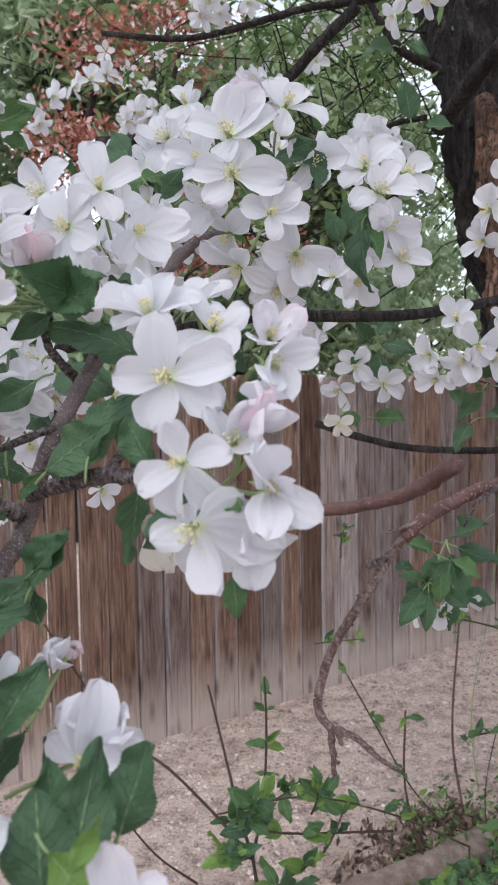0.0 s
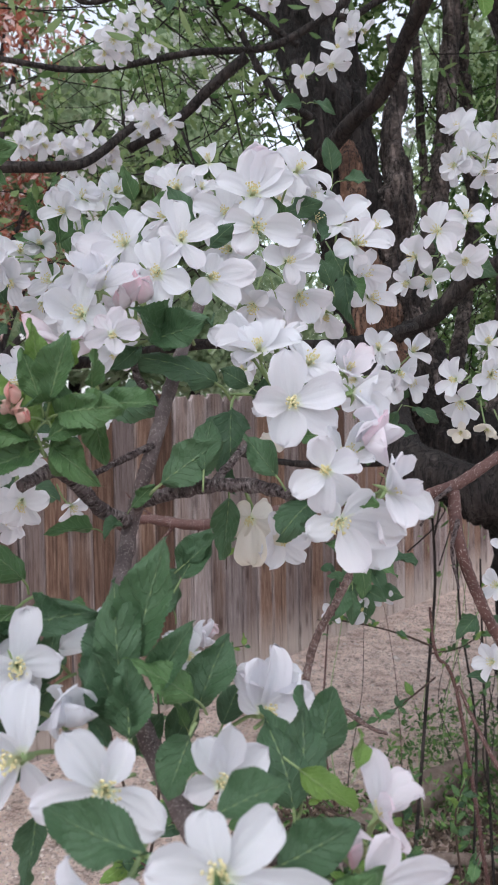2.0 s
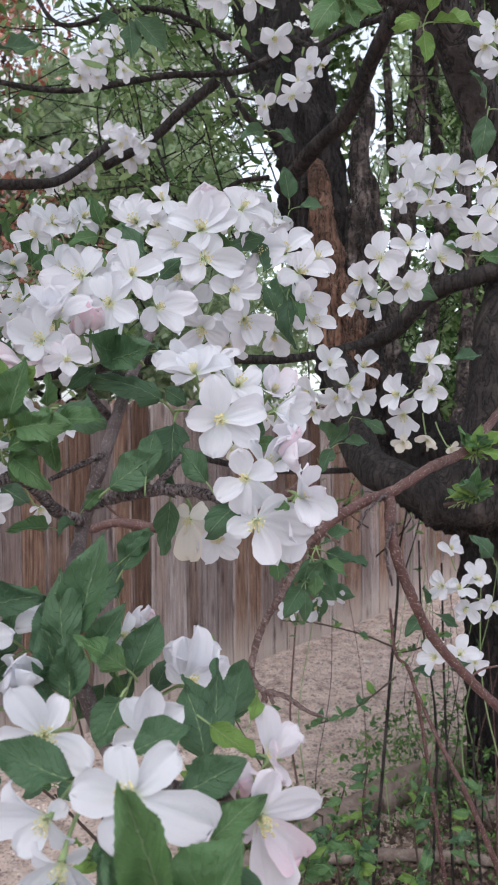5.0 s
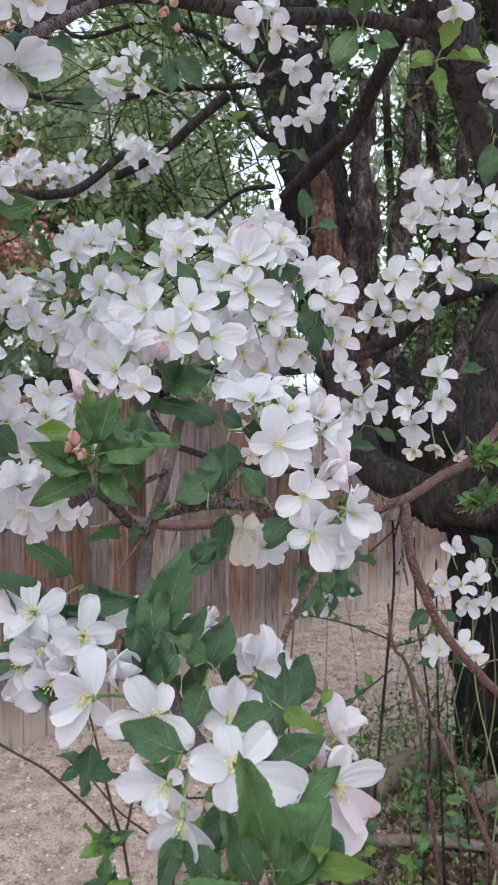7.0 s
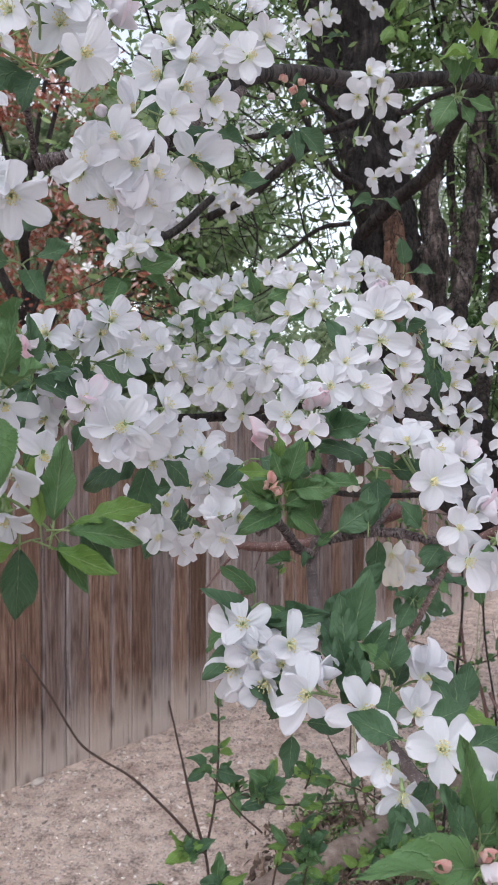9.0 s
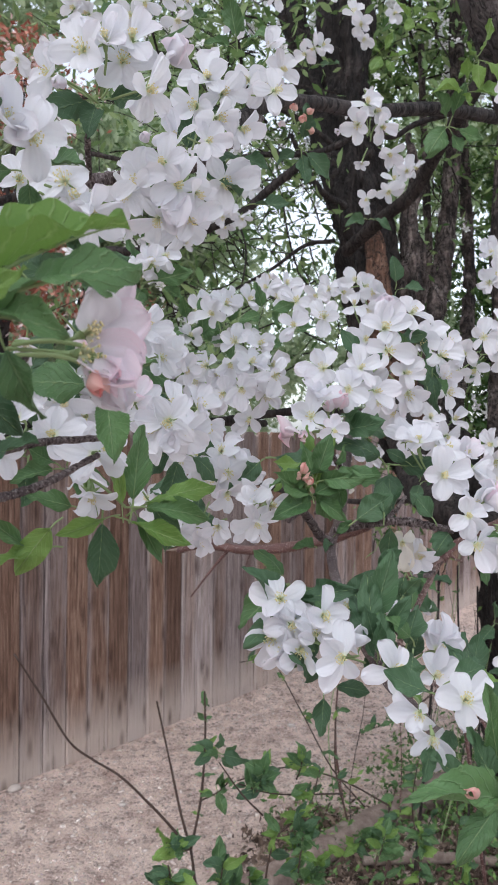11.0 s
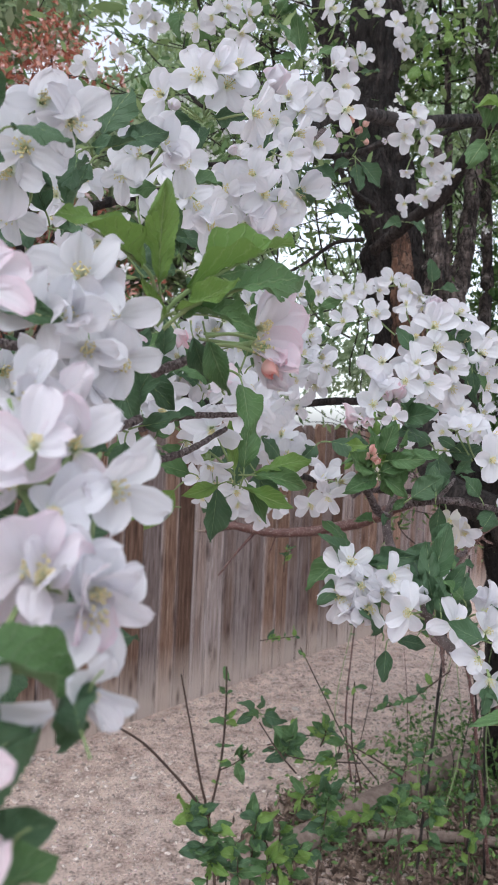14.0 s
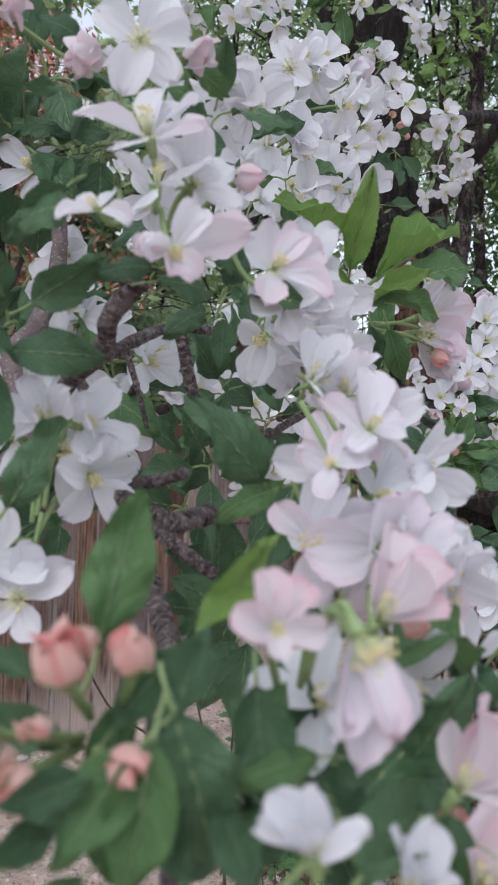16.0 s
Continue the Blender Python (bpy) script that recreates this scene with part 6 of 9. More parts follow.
leaf(c, -0.336, 0.200, 1.503, -0.318, 0.196, 1.470, (-0.1, -0.9, 0.4), "mid", wide=0.6)
leaf(c, -0.340, 0.195, 1.500, -0.300, 0.185, 1.482, (-0.05, -0.8, 0.6), "fresh", wide=0.62)
leaf(c, -0.358, 0.200, 1.502, -0.392, 0.190, 1.488, (0.0, -0.85, 0.5), "fresh", wide=0.72)
leaf(c, -0.360, 0.205, 1.498, -0.362, 0.205, 1.452, (0.18, -0.97, 0.17), "dark", wide=0.9)
leaf(c, -0.395, 0.205, 1.495, -0.420, 0.195, 1.466, (0.04, -0.90, 0.44), "fresh", wide=0.95)
leaf(c, -0.365, 0.205, 1.512, -0.374, 0.210, 1.541, (0.18, -0.98, 0.06), "fresh", wide=0.43)
leaf(c, -0.381, 0.220, 1.509, -0.413, 0.225, 1.516, (0.01, -0.91, 0.42), "mid")
leaf(c, -0.411, 0.210, 1.482, -0.440, 0.205, 1.503, (0.05, -0.89, 0.46), "mid", wide=0.72)
leaf(c, -0.398, 0.215, 1.480, -0.436, 0.200, 1.470, (0.05, -0.8, 0.6), "fresh", wide=0.8)
leaf(c, -0.325, 0.215, 1.510, -0.304, 0.222, 1.481, (-0.08, -0.94, 0.34), "dark")
c = cluster(-0.416, 0.320, 1.682, "blush-white blossoms in the shade of young leaves")
flower(c, -0.425, 0.300, 1.762, (0.18, -0.98, -0.09), 0.026)
flower(c, -0.395, 0.320, 1.753, (0.31, -0.95, 0.08), 0.025, form="cupped")
flower(c, -0.444, 0.300, 1.716, (-0.19, -0.95, 0.24), 0.026)
flower(c, -0.422, 0.360, 1.636, (0.07, -0.87, -0.48), 0.024, tone="blush", form="cupped")
flower(c, -0.391, 0.380, 1.590, (0.12, -0.84, -0.52), 0.024)
flower(c, -0.417, 0.380, 1.583, (-0.10, -0.99, -0.07), 0.024, form="cupped")
flower(c, -0.375, 0.360, 1.638, (0.20, -0.81, -0.56), 0.022, tone="pink", form="half")
flower(c, -0.409, 0.340, 1.817, (-0.04, -0.95, 0.31), 0.026)
leaf_tuft(c, -0.408, 0.360, 1.733, 4, 0.05, "dark", (-0.11, -0.49, 0.00))
leaf_tuft(c, -0.376, 0.360, 1.703, 4, 0.045, "dark", (0.09, -0.53, 0.01))
leaf_tuft(c, -0.424, 0.400, 1.607, 4, 0.05, "dark", (-0.11, -0.49, 0.00))
c = cluster(-0.194, 0.420, 1.494, "small half-shut blossoms with a tuft of leaves")
flower(c, -0.219, 0.370, 1.498, (-0.32, -0.80, 0.52), 0.018, form="cupped")
flower(c, -0.200, 0.375, 1.495, (0.18, -0.98, 0.08), 0.022)
flower(c, -0.213, 0.370, 1.480, (-0.28, -0.85, -0.45), 0.02)

# bottom cluster
c = cluster(-0.099, 0.310, 1.352, "white blossoms on a leafy shoot at waist height")
bloom(c, (-0.137, 0.220, 1.381), (0.1, -0.9, 0.3), [(-0.149, 0.218, 1.406), (-0.115, 0.216, 1.367), (-0.164, 0.220, 1.375), (-0.139, 0.212, 1.363), (-0.129, 0.226, 1.397)], full=0.96)
bloom(c, (-0.171, 0.245, 1.385), (-0.5, -0.8, 0.2), [(-0.189, 0.245, 1.405), (-0.165, 0.253, 1.413), (-0.185, 0.241, 1.358), (-0.157, 0.249, 1.369), (-0.193, 0.245, 1.379)], full=0.96)
bloom(c, (-0.180, 0.290, 1.393), (-0.3, -0.75, 0.5), [(-0.197, 0.290, 1.405), (-0.165, 0.296, 1.401), (-0.186, 0.300, 1.411), (-0.195, 0.280, 1.389), (-0.167, 0.280, 1.387)], full=0.96)
bloom(c, (-0.090, 0.250, 1.365), (0.2, -0.85, 0.5), [(-0.087, 0.250, 1.391), (-0.070, 0.254, 1.378), (-0.107, 0.248, 1.362), (-0.097, 0.254, 1.384), (-0.083, 0.238, 1.358)], full=0.96)
bloom(c, (-0.061, 0.310, 1.370), (0.4, -0.8, 0.4), [(-0.053, 0.314, 1.403), (-0.035, 0.310, 1.379), (-0.074, 0.310, 1.382), (-0.065, 0.318, 1.395), (-0.040, 0.304, 1.367)], full=0.96)
bloom(c, (-0.100, 0.176, 1.370), (-0.2, -0.8, 0.5), [(-0.124, 0.174, 1.373), (-0.078, 0.182, 1.383), (-0.066, 0.174, 1.350), (-0.106, 0.168, 1.348), (-0.101, 0.184, 1.388)], full=0.96)
bloom(c, (-0.041, 0.195, 1.345), (0.2, -0.95, -0.1), [(-0.012, 0.195, 1.350), (-0.019, 0.193, 1.325), (-0.035, 0.193, 1.306), (-0.037, 0.199, 1.366), (-0.053, 0.199, 1.337)], "blush", full=0.96)
bloom(c, (-0.134, 0.180, 1.361), (-0.4, -0.85, -0.2), [(-0.161, 0.180, 1.366), (-0.150, 0.186, 1.376), (-0.144, 0.174, 1.351), (-0.123, 0.180, 1.351), (-0.126, 0.188, 1.366)], full=0.96)
bloom(c, (-0.128, 0.170, 1.347), (-0.2, -0.85, -0.45), [(-0.144, 0.170, 1.335), (-0.126, 0.168, 1.324), (-0.111, 0.172, 1.332), (-0.117, 0.176, 1.351), (-0.139, 0.178, 1.354)], full=0.96)
bloom(c, (-0.138, 0.330, 1.407), (-0.5, -0.75, 0.4), [(-0.160, 0.330, 1.403), (-0.158, 0.336, 1.419), (-0.134, 0.338, 1.421), (-0.122, 0.330, 1.408)], full=0.96)
bloom(c, (-0.098, 0.320, 1.398), (0.4, -0.8, 0.3), [(-0.083, 0.320, 1.394), (-0.092, 0.326, 1.409), (-0.108, 0.326, 1.409), (-0.088, 0.316, 1.386), (-0.104, 0.314, 1.386)], full=0.96)
flower(c, -0.080, 0.370, 1.397, (0.41, -0.81, 0.42), 0.011, tone="pink", form="bud")
flower(c, -0.088, 0.360, 1.396, (0.12, -0.77, 0.63), 0.018, form="half")
leaf(c, -0.140, 0.285, 1.392, -0.130, 0.310, 1.433, (0.43, -0.83, 0.35), wide=0.9)
leaf(c, -0.127, 0.270, 1.379, -0.128, 0.280, 1.412, (-0.00, -0.85, 0.53), wide=1.3)
leaf(c, -0.097, 0.285, 1.389, -0.126, 0.275, 1.415, (0.10, -0.75, 0.66), "mid", wide=0.8)
leaf(c, -0.094, 0.300, 1.379, -0.079, 0.310, 1.414, (-0.26, -0.82, 0.51), wide=1.2)
leaf(c, -0.080, 0.320, 1.362, -0.067, 0.330, 1.385, (-0.09, -0.76, 0.65))
leaf(c, -0.101, 0.270, 1.378, -0.114, 0.245, 1.361, (0.03, -0.81, 0.59), wide=1.3)
leaf(c, -0.171, 0.340, 1.382, -0.161, 0.350, 1.411, (0.33, -0.84, 0.43), wide=1.1)
leaf(c, -0.123, 0.360, 1.404, -0.103, 0.360, 1.423, (-0.00, -0.82, 0.57))
leaf(c, -0.176, 0.360, 1.380, -0.195, 0.360, 1.409, (0.09, -0.79, 0.60), "mid")
leaf(c, -0.134, 0.270, 1.375, -0.147, 0.270, 1.394, (0.19, -0.84, 0.52), wide=0.7)
leaf(c, -0.099, 0.310, 1.366, -0.107, 0.310, 1.383, (0.19, -0.81, 0.56), "mid", wide=0.7)
leaf(c, -0.107, 0.320, 1.351, -0.091, 0.330, 1.375, (-0.04, -0.79, 0.61))
leaf(c, -0.124, 0.320, 1.350, -0.109, 0.330, 1.368, (-0.01, -0.79, 0.61), wide=1.1)
leaf(c, -0.140, 0.340, 1.369, -0.149, 0.350, 1.394, (0.03, -0.82, 0.57), wide=1.1)
leaf(c, -0.094, 0.360, 1.437, -0.075, 0.360, 1.452, (-0.06, -0.86, 0.51))
leaf_tuft(c, -0.154, 0.340, 1.389, 3, 0.05, "dark", (-0.59, -0.38, 0.22))
c = cluster(-0.065, 0.310, 1.363, "pair of large white blossoms with broad leaves")
flower(c, -0.050, 0.325, 1.374, (0.08, -0.67, 0.74), 0.025, form="cupped")
leaf(c, -0.040, 0.280, 1.357, -0.030, 0.297, 1.385, (0.07, -0.90, 0.44), wide=1.35)
leaf(c, -0.053, 0.260, 1.351, -0.044, 0.280, 1.395, (0.40, -0.72, 0.56), wide=0.85)
leaf(c, -0.059, 0.250, 1.351, -0.062, 0.260, 1.386, (0.33, -0.69, 0.64), wide=1.3)
leaf(c, -0.040, 0.220, 1.380, -0.033, 0.230, 1.393, (0.38, -0.69, 0.61), "fresh", wide=0.8)
leaf(c, -0.098, 0.200, 1.378, -0.071, 0.200, 1.389, (-0.07, -0.67, 0.74), wide=1.1)
leaf(c, -0.056, 0.250, 1.368, -0.035, 0.240, 1.352, (-0.07, -0.72, 0.69), "fresh", wide=1.1)
leaf(c, -0.078, 0.195, 1.359, -0.046, 0.195, 1.371, (-0.03, -0.68, 0.73), wide=1.2)
leaf(c, -0.059, 0.270, 1.364, -0.067, 0.280, 1.387, (-0.07, -0.81, 0.59), wide=1.1)
c = cluster(-0.156, 0.250, 1.385, "group of large white blossoms with wide petals")
flower(c, -0.155, 0.270, 1.393, (-0.03, -0.67, 0.74), 0.02, form="half")
flower(c, -0.197, 0.310, 1.399, (-0.18, -0.68, 0.71), 0.0264, form="cupped")
flower(c, -0.213, 0.320, 1.389, (-0.44, -0.71, 0.55), 0.0264)
flower(c, -0.206, 0.310, 1.420, (-0.2, -0.9, 0.3), 0.025)
flower(c, -0.212, 0.315, 1.385, (-0.5, -0.85, -0.1), 0.025)
flower(c, -0.193, 0.290, 1.381, (-0.2, -0.95, -0.2), 0.026)
flower(c, -0.175, 0.285, 1.410, (0.1, -0.95, 0.1), 0.026)
flower(c, -0.198, 0.300, 1.400, (-0.1, -0.95, 0), 0.024)
flower(c, -0.202, 0.310, 1.376, (-0.41, -0.89, 0.18), 0.0264, form="cupped")
leaf(c, -0.124, 0.300, 1.405, -0.109, 0.295, 1.463, (-0.2, -0.9, 0.3), wide=0.8)
leaf(c, -0.130, 0.290, 1.395, -0.135, 0.285, 1.444, (-0.2, -0.9, 0.3), wide=0.8)
leaf(c, -0.116, 0.290, 1.394, -0.098, 0.280, 1.426, (-0.2, -0.9, 0.3), wide=0.8)
leaf(c, -0.129, 0.280, 1.380, -0.142, 0.270, 1.418, (-0.2, -0.9, 0.3), wide=0.9)
leaf(c, -0.123, 0.185, 1.374, -0.157, 0.200, 1.383, (-0.01, -0.62, 0.79), wide=1.2)
leaf_tuft(c, -0.192, 0.340, 1.405, 3, 0.06, "dark", (-0.39, -0.42, 0.42))
leaf_tuft(c, -0.169, 0.300, 1.347, 3, 0.045, "dark", (-0.10, -0.50, -0.28))
c = cluster(-0.098, 0.210, 1.339, "large open white blossoms over light green leaves")
leaf(c, -0.088, 0.150, 1.334, -0.104, 0.142, 1.397, (-0.3, -0.85, 0.4), "mid", wide=0.62, kind=2)
leaf(c, -0.099, 0.200, 1.339, -0.114, 0.180, 1.326, (-0.08, -0.80, 0.59))
leaf(c, -0.085, 0.150, 1.321, -0.057, 0.155, 1.361, (-0.37, -0.64, 0.67), "mid", wide=1.2)
leaf(c, -0.110, 0.160, 1.321, -0.135, 0.170, 1.337, (-0.16, -0.66, 0.73), wide=1.1)
leaf(c, -0.129, 0.170, 1.342, -0.140, 0.160, 1.319, (-0.15, -0.78, 0.61))
leaf(c, -0.066, 0.180, 1.344, -0.046, 0.180, 1.363, (-0.22, -0.65, 0.73), "mid")
c = cluster(-0.031, 0.250, 1.326, "white blossoms with pink tips at the end of a shoot")
flower(c, -0.029, 0.225, 1.359, (-0.01, -0.70, 0.71), 0.0229, tone="blush", form="cupped")
flower(c, -0.046, 0.210, 1.358, (-0.53, -0.64, 0.55), 0.0176, tone="pink", form="half")
leaf(c, -0.062, 0.190, 1.340, -0.040, 0.190, 1.360, (-0.29, -0.66, 0.69), "mid", wide=0.9)
leaf(c, -0.056, 0.170, 1.339, -0.055, 0.150, 1.322, (-0.35, -0.72, 0.60), wide=1.2)
leaf(c, -0.071, 0.160, 1.340, -0.067, 0.130, 1.337, (0.03, -0.75, 0.66), "fresh", wide=1.1)
c = cluster(-0.078, 0.160, 1.316, "star of young light-green leaves around small orange buds")
flower(c, -0.122, 0.120, 1.328, (-0.76, -0.55, 0.36), 0.011, tone="bud", form="bud")
flower(c, -0.093, 0.120, 1.319, (-0.24, -0.97, -0.06), 0.015, tone="pink", form="bud")
flower(c, -0.074, 0.130, 1.328, (0.11, -0.80, 0.59), 0.01, tone="bud", form="bud")
flower(c, -0.093, 0.125, 1.329, (-0.30, -0.74, 0.60), 0.01, tone="bud", form="bud")
leaf(c, -0.095, 0.145, 1.325, -0.111, 0.155, 1.360, (-0.12, -0.94, 0.33), wide=0.9)
leaf(c, -0.098, 0.130, 1.319, -0.168, 0.100, 1.342, (-0.35, -0.71, 0.62), "mid", wide=0.72)
leaf(c, -0.105, 0.120, 1.319, -0.142, 0.100, 1.298, (-0.36, -0.74, 0.57), "mid", wide=0.72)
leaf(c, -0.089, 0.120, 1.322, -0.053, 0.100, 1.314, (-0.36, -0.70, 0.62), "mid", wide=0.65)
leaf(c, -0.079, 0.140, 1.323, -0.057, 0.150, 1.358, (-0.22, -0.84, 0.50), "mid", wide=0.72)
leaf(c, -0.093, 0.120, 1.314, -0.093, 0.110, 1.288, (-0.39, -0.77, 0.51), "mid", wide=0.58)
leaf(c, -0.079, 0.150, 1.328, -0.035, 0.140, 1.331, (-0.33, -0.64, 0.69), "fresh", wide=0.58)


# left tuft with young buds
c = cluster(-0.166, 0.360, 1.498, "tuft of young leaves with a few orange buds")
flower(c, -0.179, 0.335, 1.531, (-0.09, -0.75, 0.66), 0.011, tone="bud", form="bud")
flower(c, -0.175, 0.335, 1.521, (0.04, -0.87, 0.49), 0.011, tone="bud", form="bud")
flower(c, -0.183, 0.340, 1.525, (-0.34, -0.76, 0.56), 0.009, tone="bud", form="bud")
leaf(c, -0.170, 0.350, 1.507, -0.215, 0.330, 1.524, (-0.05, -0.85, 0.52), "mid", wide=0.9)
leaf(c, -0.166, 0.350, 1.507, -0.131, 0.330, 1.529, (-0.06, -0.85, 0.52), "mid")
leaf(c, -0.168, 0.350, 1.503, -0.208, 0.330, 1.490, (-0.06, -0.89, 0.46), "mid", wide=0.9)
leaf(c, -0.162, 0.350, 1.503, -0.139, 0.330, 1.488, (-0.07, -0.89, 0.46), "mid")
leaf(c, -0.161, 0.360, 1.510, -0.157, 0.360, 1.536, (-0.26, -0.92, 0.28), "fresh", wide=0.8)
leaf(c, -0.170, 0.350, 1.511, -0.186, 0.370, 1.544, (0.13, -0.95, 0.27), "fresh", wide=0.8)

# leaves along the twigs in the middle
c = cluster(-0.096, 0.420, 1.484, "dark leaves along a gnarled twig")
leaf(c, -0.103, 0.410, 1.477, -0.068, 0.400, 1.505, (-0.02, -0.85, 0.52), wide=1.2)
leaf(c, -0.078, 0.400, 1.485, -0.072, 0.420, 1.520, (-0.37, -0.93, 0.08), wide=0.9)
leaf(c, -0.121, 0.420, 1.462, -0.109, 0.410, 1.477, (0.00, -0.85, 0.53), "mid", wide=0.9)
leaf(c, -0.129, 0.420, 1.454, -0.136, 0.400, 1.451, (0.01, -0.84, 0.54))
leaf(c, -0.145, 0.420, 1.450, -0.170, 0.400, 1.454, (0.04, -0.76, 0.65), "mid", wide=0.7)
leaf(c, -0.099, 0.380, 1.406, -0.106, 0.380, 1.430, (0.14, -0.91, 0.38), wide=1.2)
leaf(c, -0.129, 0.360, 1.398, -0.100, 0.360, 1.437, (-0.26, -0.83, 0.50), wide=1.1)
leaf(c, -0.096, 0.360, 1.429, -0.079, 0.360, 1.457, (-0.23, -0.90, 0.37), wide=1.1)
leaf_tuft(c, -0.051, 0.460, 1.532, 3, 0.055, "dark", (-0.10, -0.50, -0.18))
leaf_tuft(c, -0.165, 0.350, 1.519, 6, 0.036, "mid", (-0.39, -0.43, 0.22))
leaf_tuft(c, -0.141, 0.360, 1.527, 4, 0.034, "mid", (0.20, -0.54, 0.22))
leaf_tuft(c, -0.169, 0.360, 1.536, 4, 0.034, "fresh", (-0.28, -0.43, 0.62))
leaf_tuft(c, -0.178, 0.400, 1.417, 3, 0.05, "mid", (-0.39, -0.42, 0.32))

# near: top flower
c = cluster(-0.545, -0.060, 1.678, "open white blossom flanked by two pale pink buds")
bloom(c, (-0.553, -0.131, 1.674), (-0.1, -0.92, -0.3), [(-0.569, -0.129, 1.684), (-0.545, -0.127, 1.696), (-0.534, -0.127, 1.682), (-0.539, -0.134, 1.661), (-0.558, -0.136, 1.653)], full=0.96)
bloom(c, (-0.552, -0.159, 1.632), (-0.3, -0.3, 0.9), [(-0.575, -0.163, 1.635), (-0.546, -0.153, 1.650), (-0.532, -0.165, 1.630), (-0.564, -0.171, 1.620), (-0.537, -0.149, 1.646)], "blush", full=0.96)
bloom(c, (-0.549, -0.165, 1.615), (0, -0.2, 0.95), [(-0.564, -0.167, 1.619), (-0.557, -0.171, 1.602), (-0.532, -0.165, 1.623), (-0.541, -0.167, 1.611)], full=0.96)
bloom(c, (-0.546, -0.187, 1.589), (0.05, -0.9, -0.3), [(-0.539, -0.187, 1.604), (-0.557, -0.191, 1.591), (-0.549, -0.191, 1.580), (-0.539, -0.189, 1.582), (-0.523, -0.181, 1.602)], "blush", full=0.96)
bloom(c, (-0.568, -0.180, 1.601), (-0.6, -0.5, 0.5), [(-0.580, -0.182, 1.597), (-0.558, -0.184, 1.597), (-0.562, -0.174, 1.607), (-0.572, -0.174, 1.605)], "blush", full=0.96)
bloom(c, (-0.507, -0.155, 1.593), (0.2, -0.8, 0.4), [(-0.508, -0.153, 1.610), (-0.496, -0.151, 1.608), (-0.488, -0.151, 1.600), (-0.511, -0.161, 1.578), (-0.487, -0.157, 1.585)], "blush", full=0.96)
bloom(c, (-0.488, -0.071, 1.579), (-0.4, -0.8, -0.3), [(-0.499, -0.067, 1.583), (-0.492, -0.075, 1.557), (-0.473, -0.073, 1.558), (-0.451, -0.067, 1.577), (-0.472, -0.061, 1.594)], full=0.96)
bloom(c, (-0.502, -0.193, 1.505), (-0.4, -0.85, 0.1), [(-0.512, -0.191, 1.517), (-0.495, -0.187, 1.524), (-0.478, -0.187, 1.513), (-0.501, -0.196, 1.486), (-0.489, -0.193, 1.493)], "blush", full=0.96)
bloom(c, (-0.497, -0.195, 1.528), (-0.5, -0.7, 0.3), [(-0.509, -0.195, 1.532), (-0.491, -0.189, 1.539), (-0.484, -0.191, 1.531), (-0.502, -0.201, 1.518)], "blush", full=0.96)
bloom(c, (-0.483, -0.188, 1.539), (0.1, -0.6, 0.6), [(-0.500, -0.186, 1.547), (-0.482, -0.180, 1.559), (-0.472, -0.184, 1.545), (-0.492, -0.196, 1.532), (-0.473, -0.192, 1.536)], "blush", full=0.96)
bloom(c, (-0.478, -0.184, 1.518), (0.4, -0.8, 0.3), [(-0.460, -0.184, 1.530), (-0.472, -0.178, 1.535), (-0.485, -0.178, 1.525), (-0.466, -0.188, 1.514), (-0.482, -0.192, 1.507)], full=0.96)
bloom(c, (-0.588, -0.150, 1.479), (-0.1, -0.95, 0.1), [(-0.583, -0.150, 1.498), (-0.570, -0.146, 1.491), (-0.580, -0.154, 1.466), (-0.598, -0.150, 1.469), (-0.600, -0.146, 1.490)], full=0.96)
bloom(c, (-0.574, -0.100, 1.526), (0.2, -0.9, 0.1), [(-0.586, -0.096, 1.545), (-0.560, -0.100, 1.541), (-0.552, -0.102, 1.518), (-0.570, -0.104, 1.505)], full=0.96)
flower(c, -0.571, -0.115, 1.675, (-0.57, -0.59, -0.57), 0.0163, tone="pink", form="half")
flower(c, -0.530, -0.115, 1.681, (0.40, -0.88, -0.26), 0.015, tone="pink", form="half")
flower(c, -0.599, -0.100, 1.691, (-0.19, -0.97, -0.15), 0.015, tone="pink", form="half")
leaf(c, -0.533, -0.110, 1.678, -0.511, -0.100, 1.672, (-0.16, -0.99, -0.00), "mid", wide=0.82)
leaf(c, -0.580, -0.120, 1.659, -0.595, -0.130, 1.651, (0.19, -0.98, -0.06), wide=0.82)
leaf(c, -0.572, -0.100, 1.686, -0.591, -0.100, 1.694, (-0.04, -1.00, -0.02), wide=0.9)
leaf(c, -0.538, -0.100, 1.673, -0.530, -0.120, 1.658, (-0.14, -0.98, 0.13), "mid", wide=0.74)
leaf_tuft(c, -0.512, -0.060, 1.680, 4, 0.031, "dark", (0.28, -0.59, -0.17))
c = cluster(-0.540, -0.120, 1.600, "large blush-white blossoms with long yellow stamens")
flower(c, -0.535, -0.150, 1.621, (0.32, -0.88, 0.36), 0.019, form="cupped")
flower(c, -0.516, -0.150, 1.624, (0.42, -0.90, -0.04), 0.0129, tone="pink", form="bud")
flower(c, -0.553, -0.185, 1.591, (-0.65, -0.67, -0.35), 0.0095, tone="pink", form="bud")
leaf(c, -0.575, -0.170, 1.604, -0.600, -0.160, 1.601, (-0.04, -0.94, 0.34), wide=0.9)
leaf(c, -0.577, -0.160, 1.612, -0.595, -0.160, 1.593, (-0.33, -0.94, -0.09), wide=0.74)
leaf(c, -0.545, -0.140, 1.588, -0.518, -0.130, 1.592, (-0.13, -0.94, 0.32), wide=0.82)
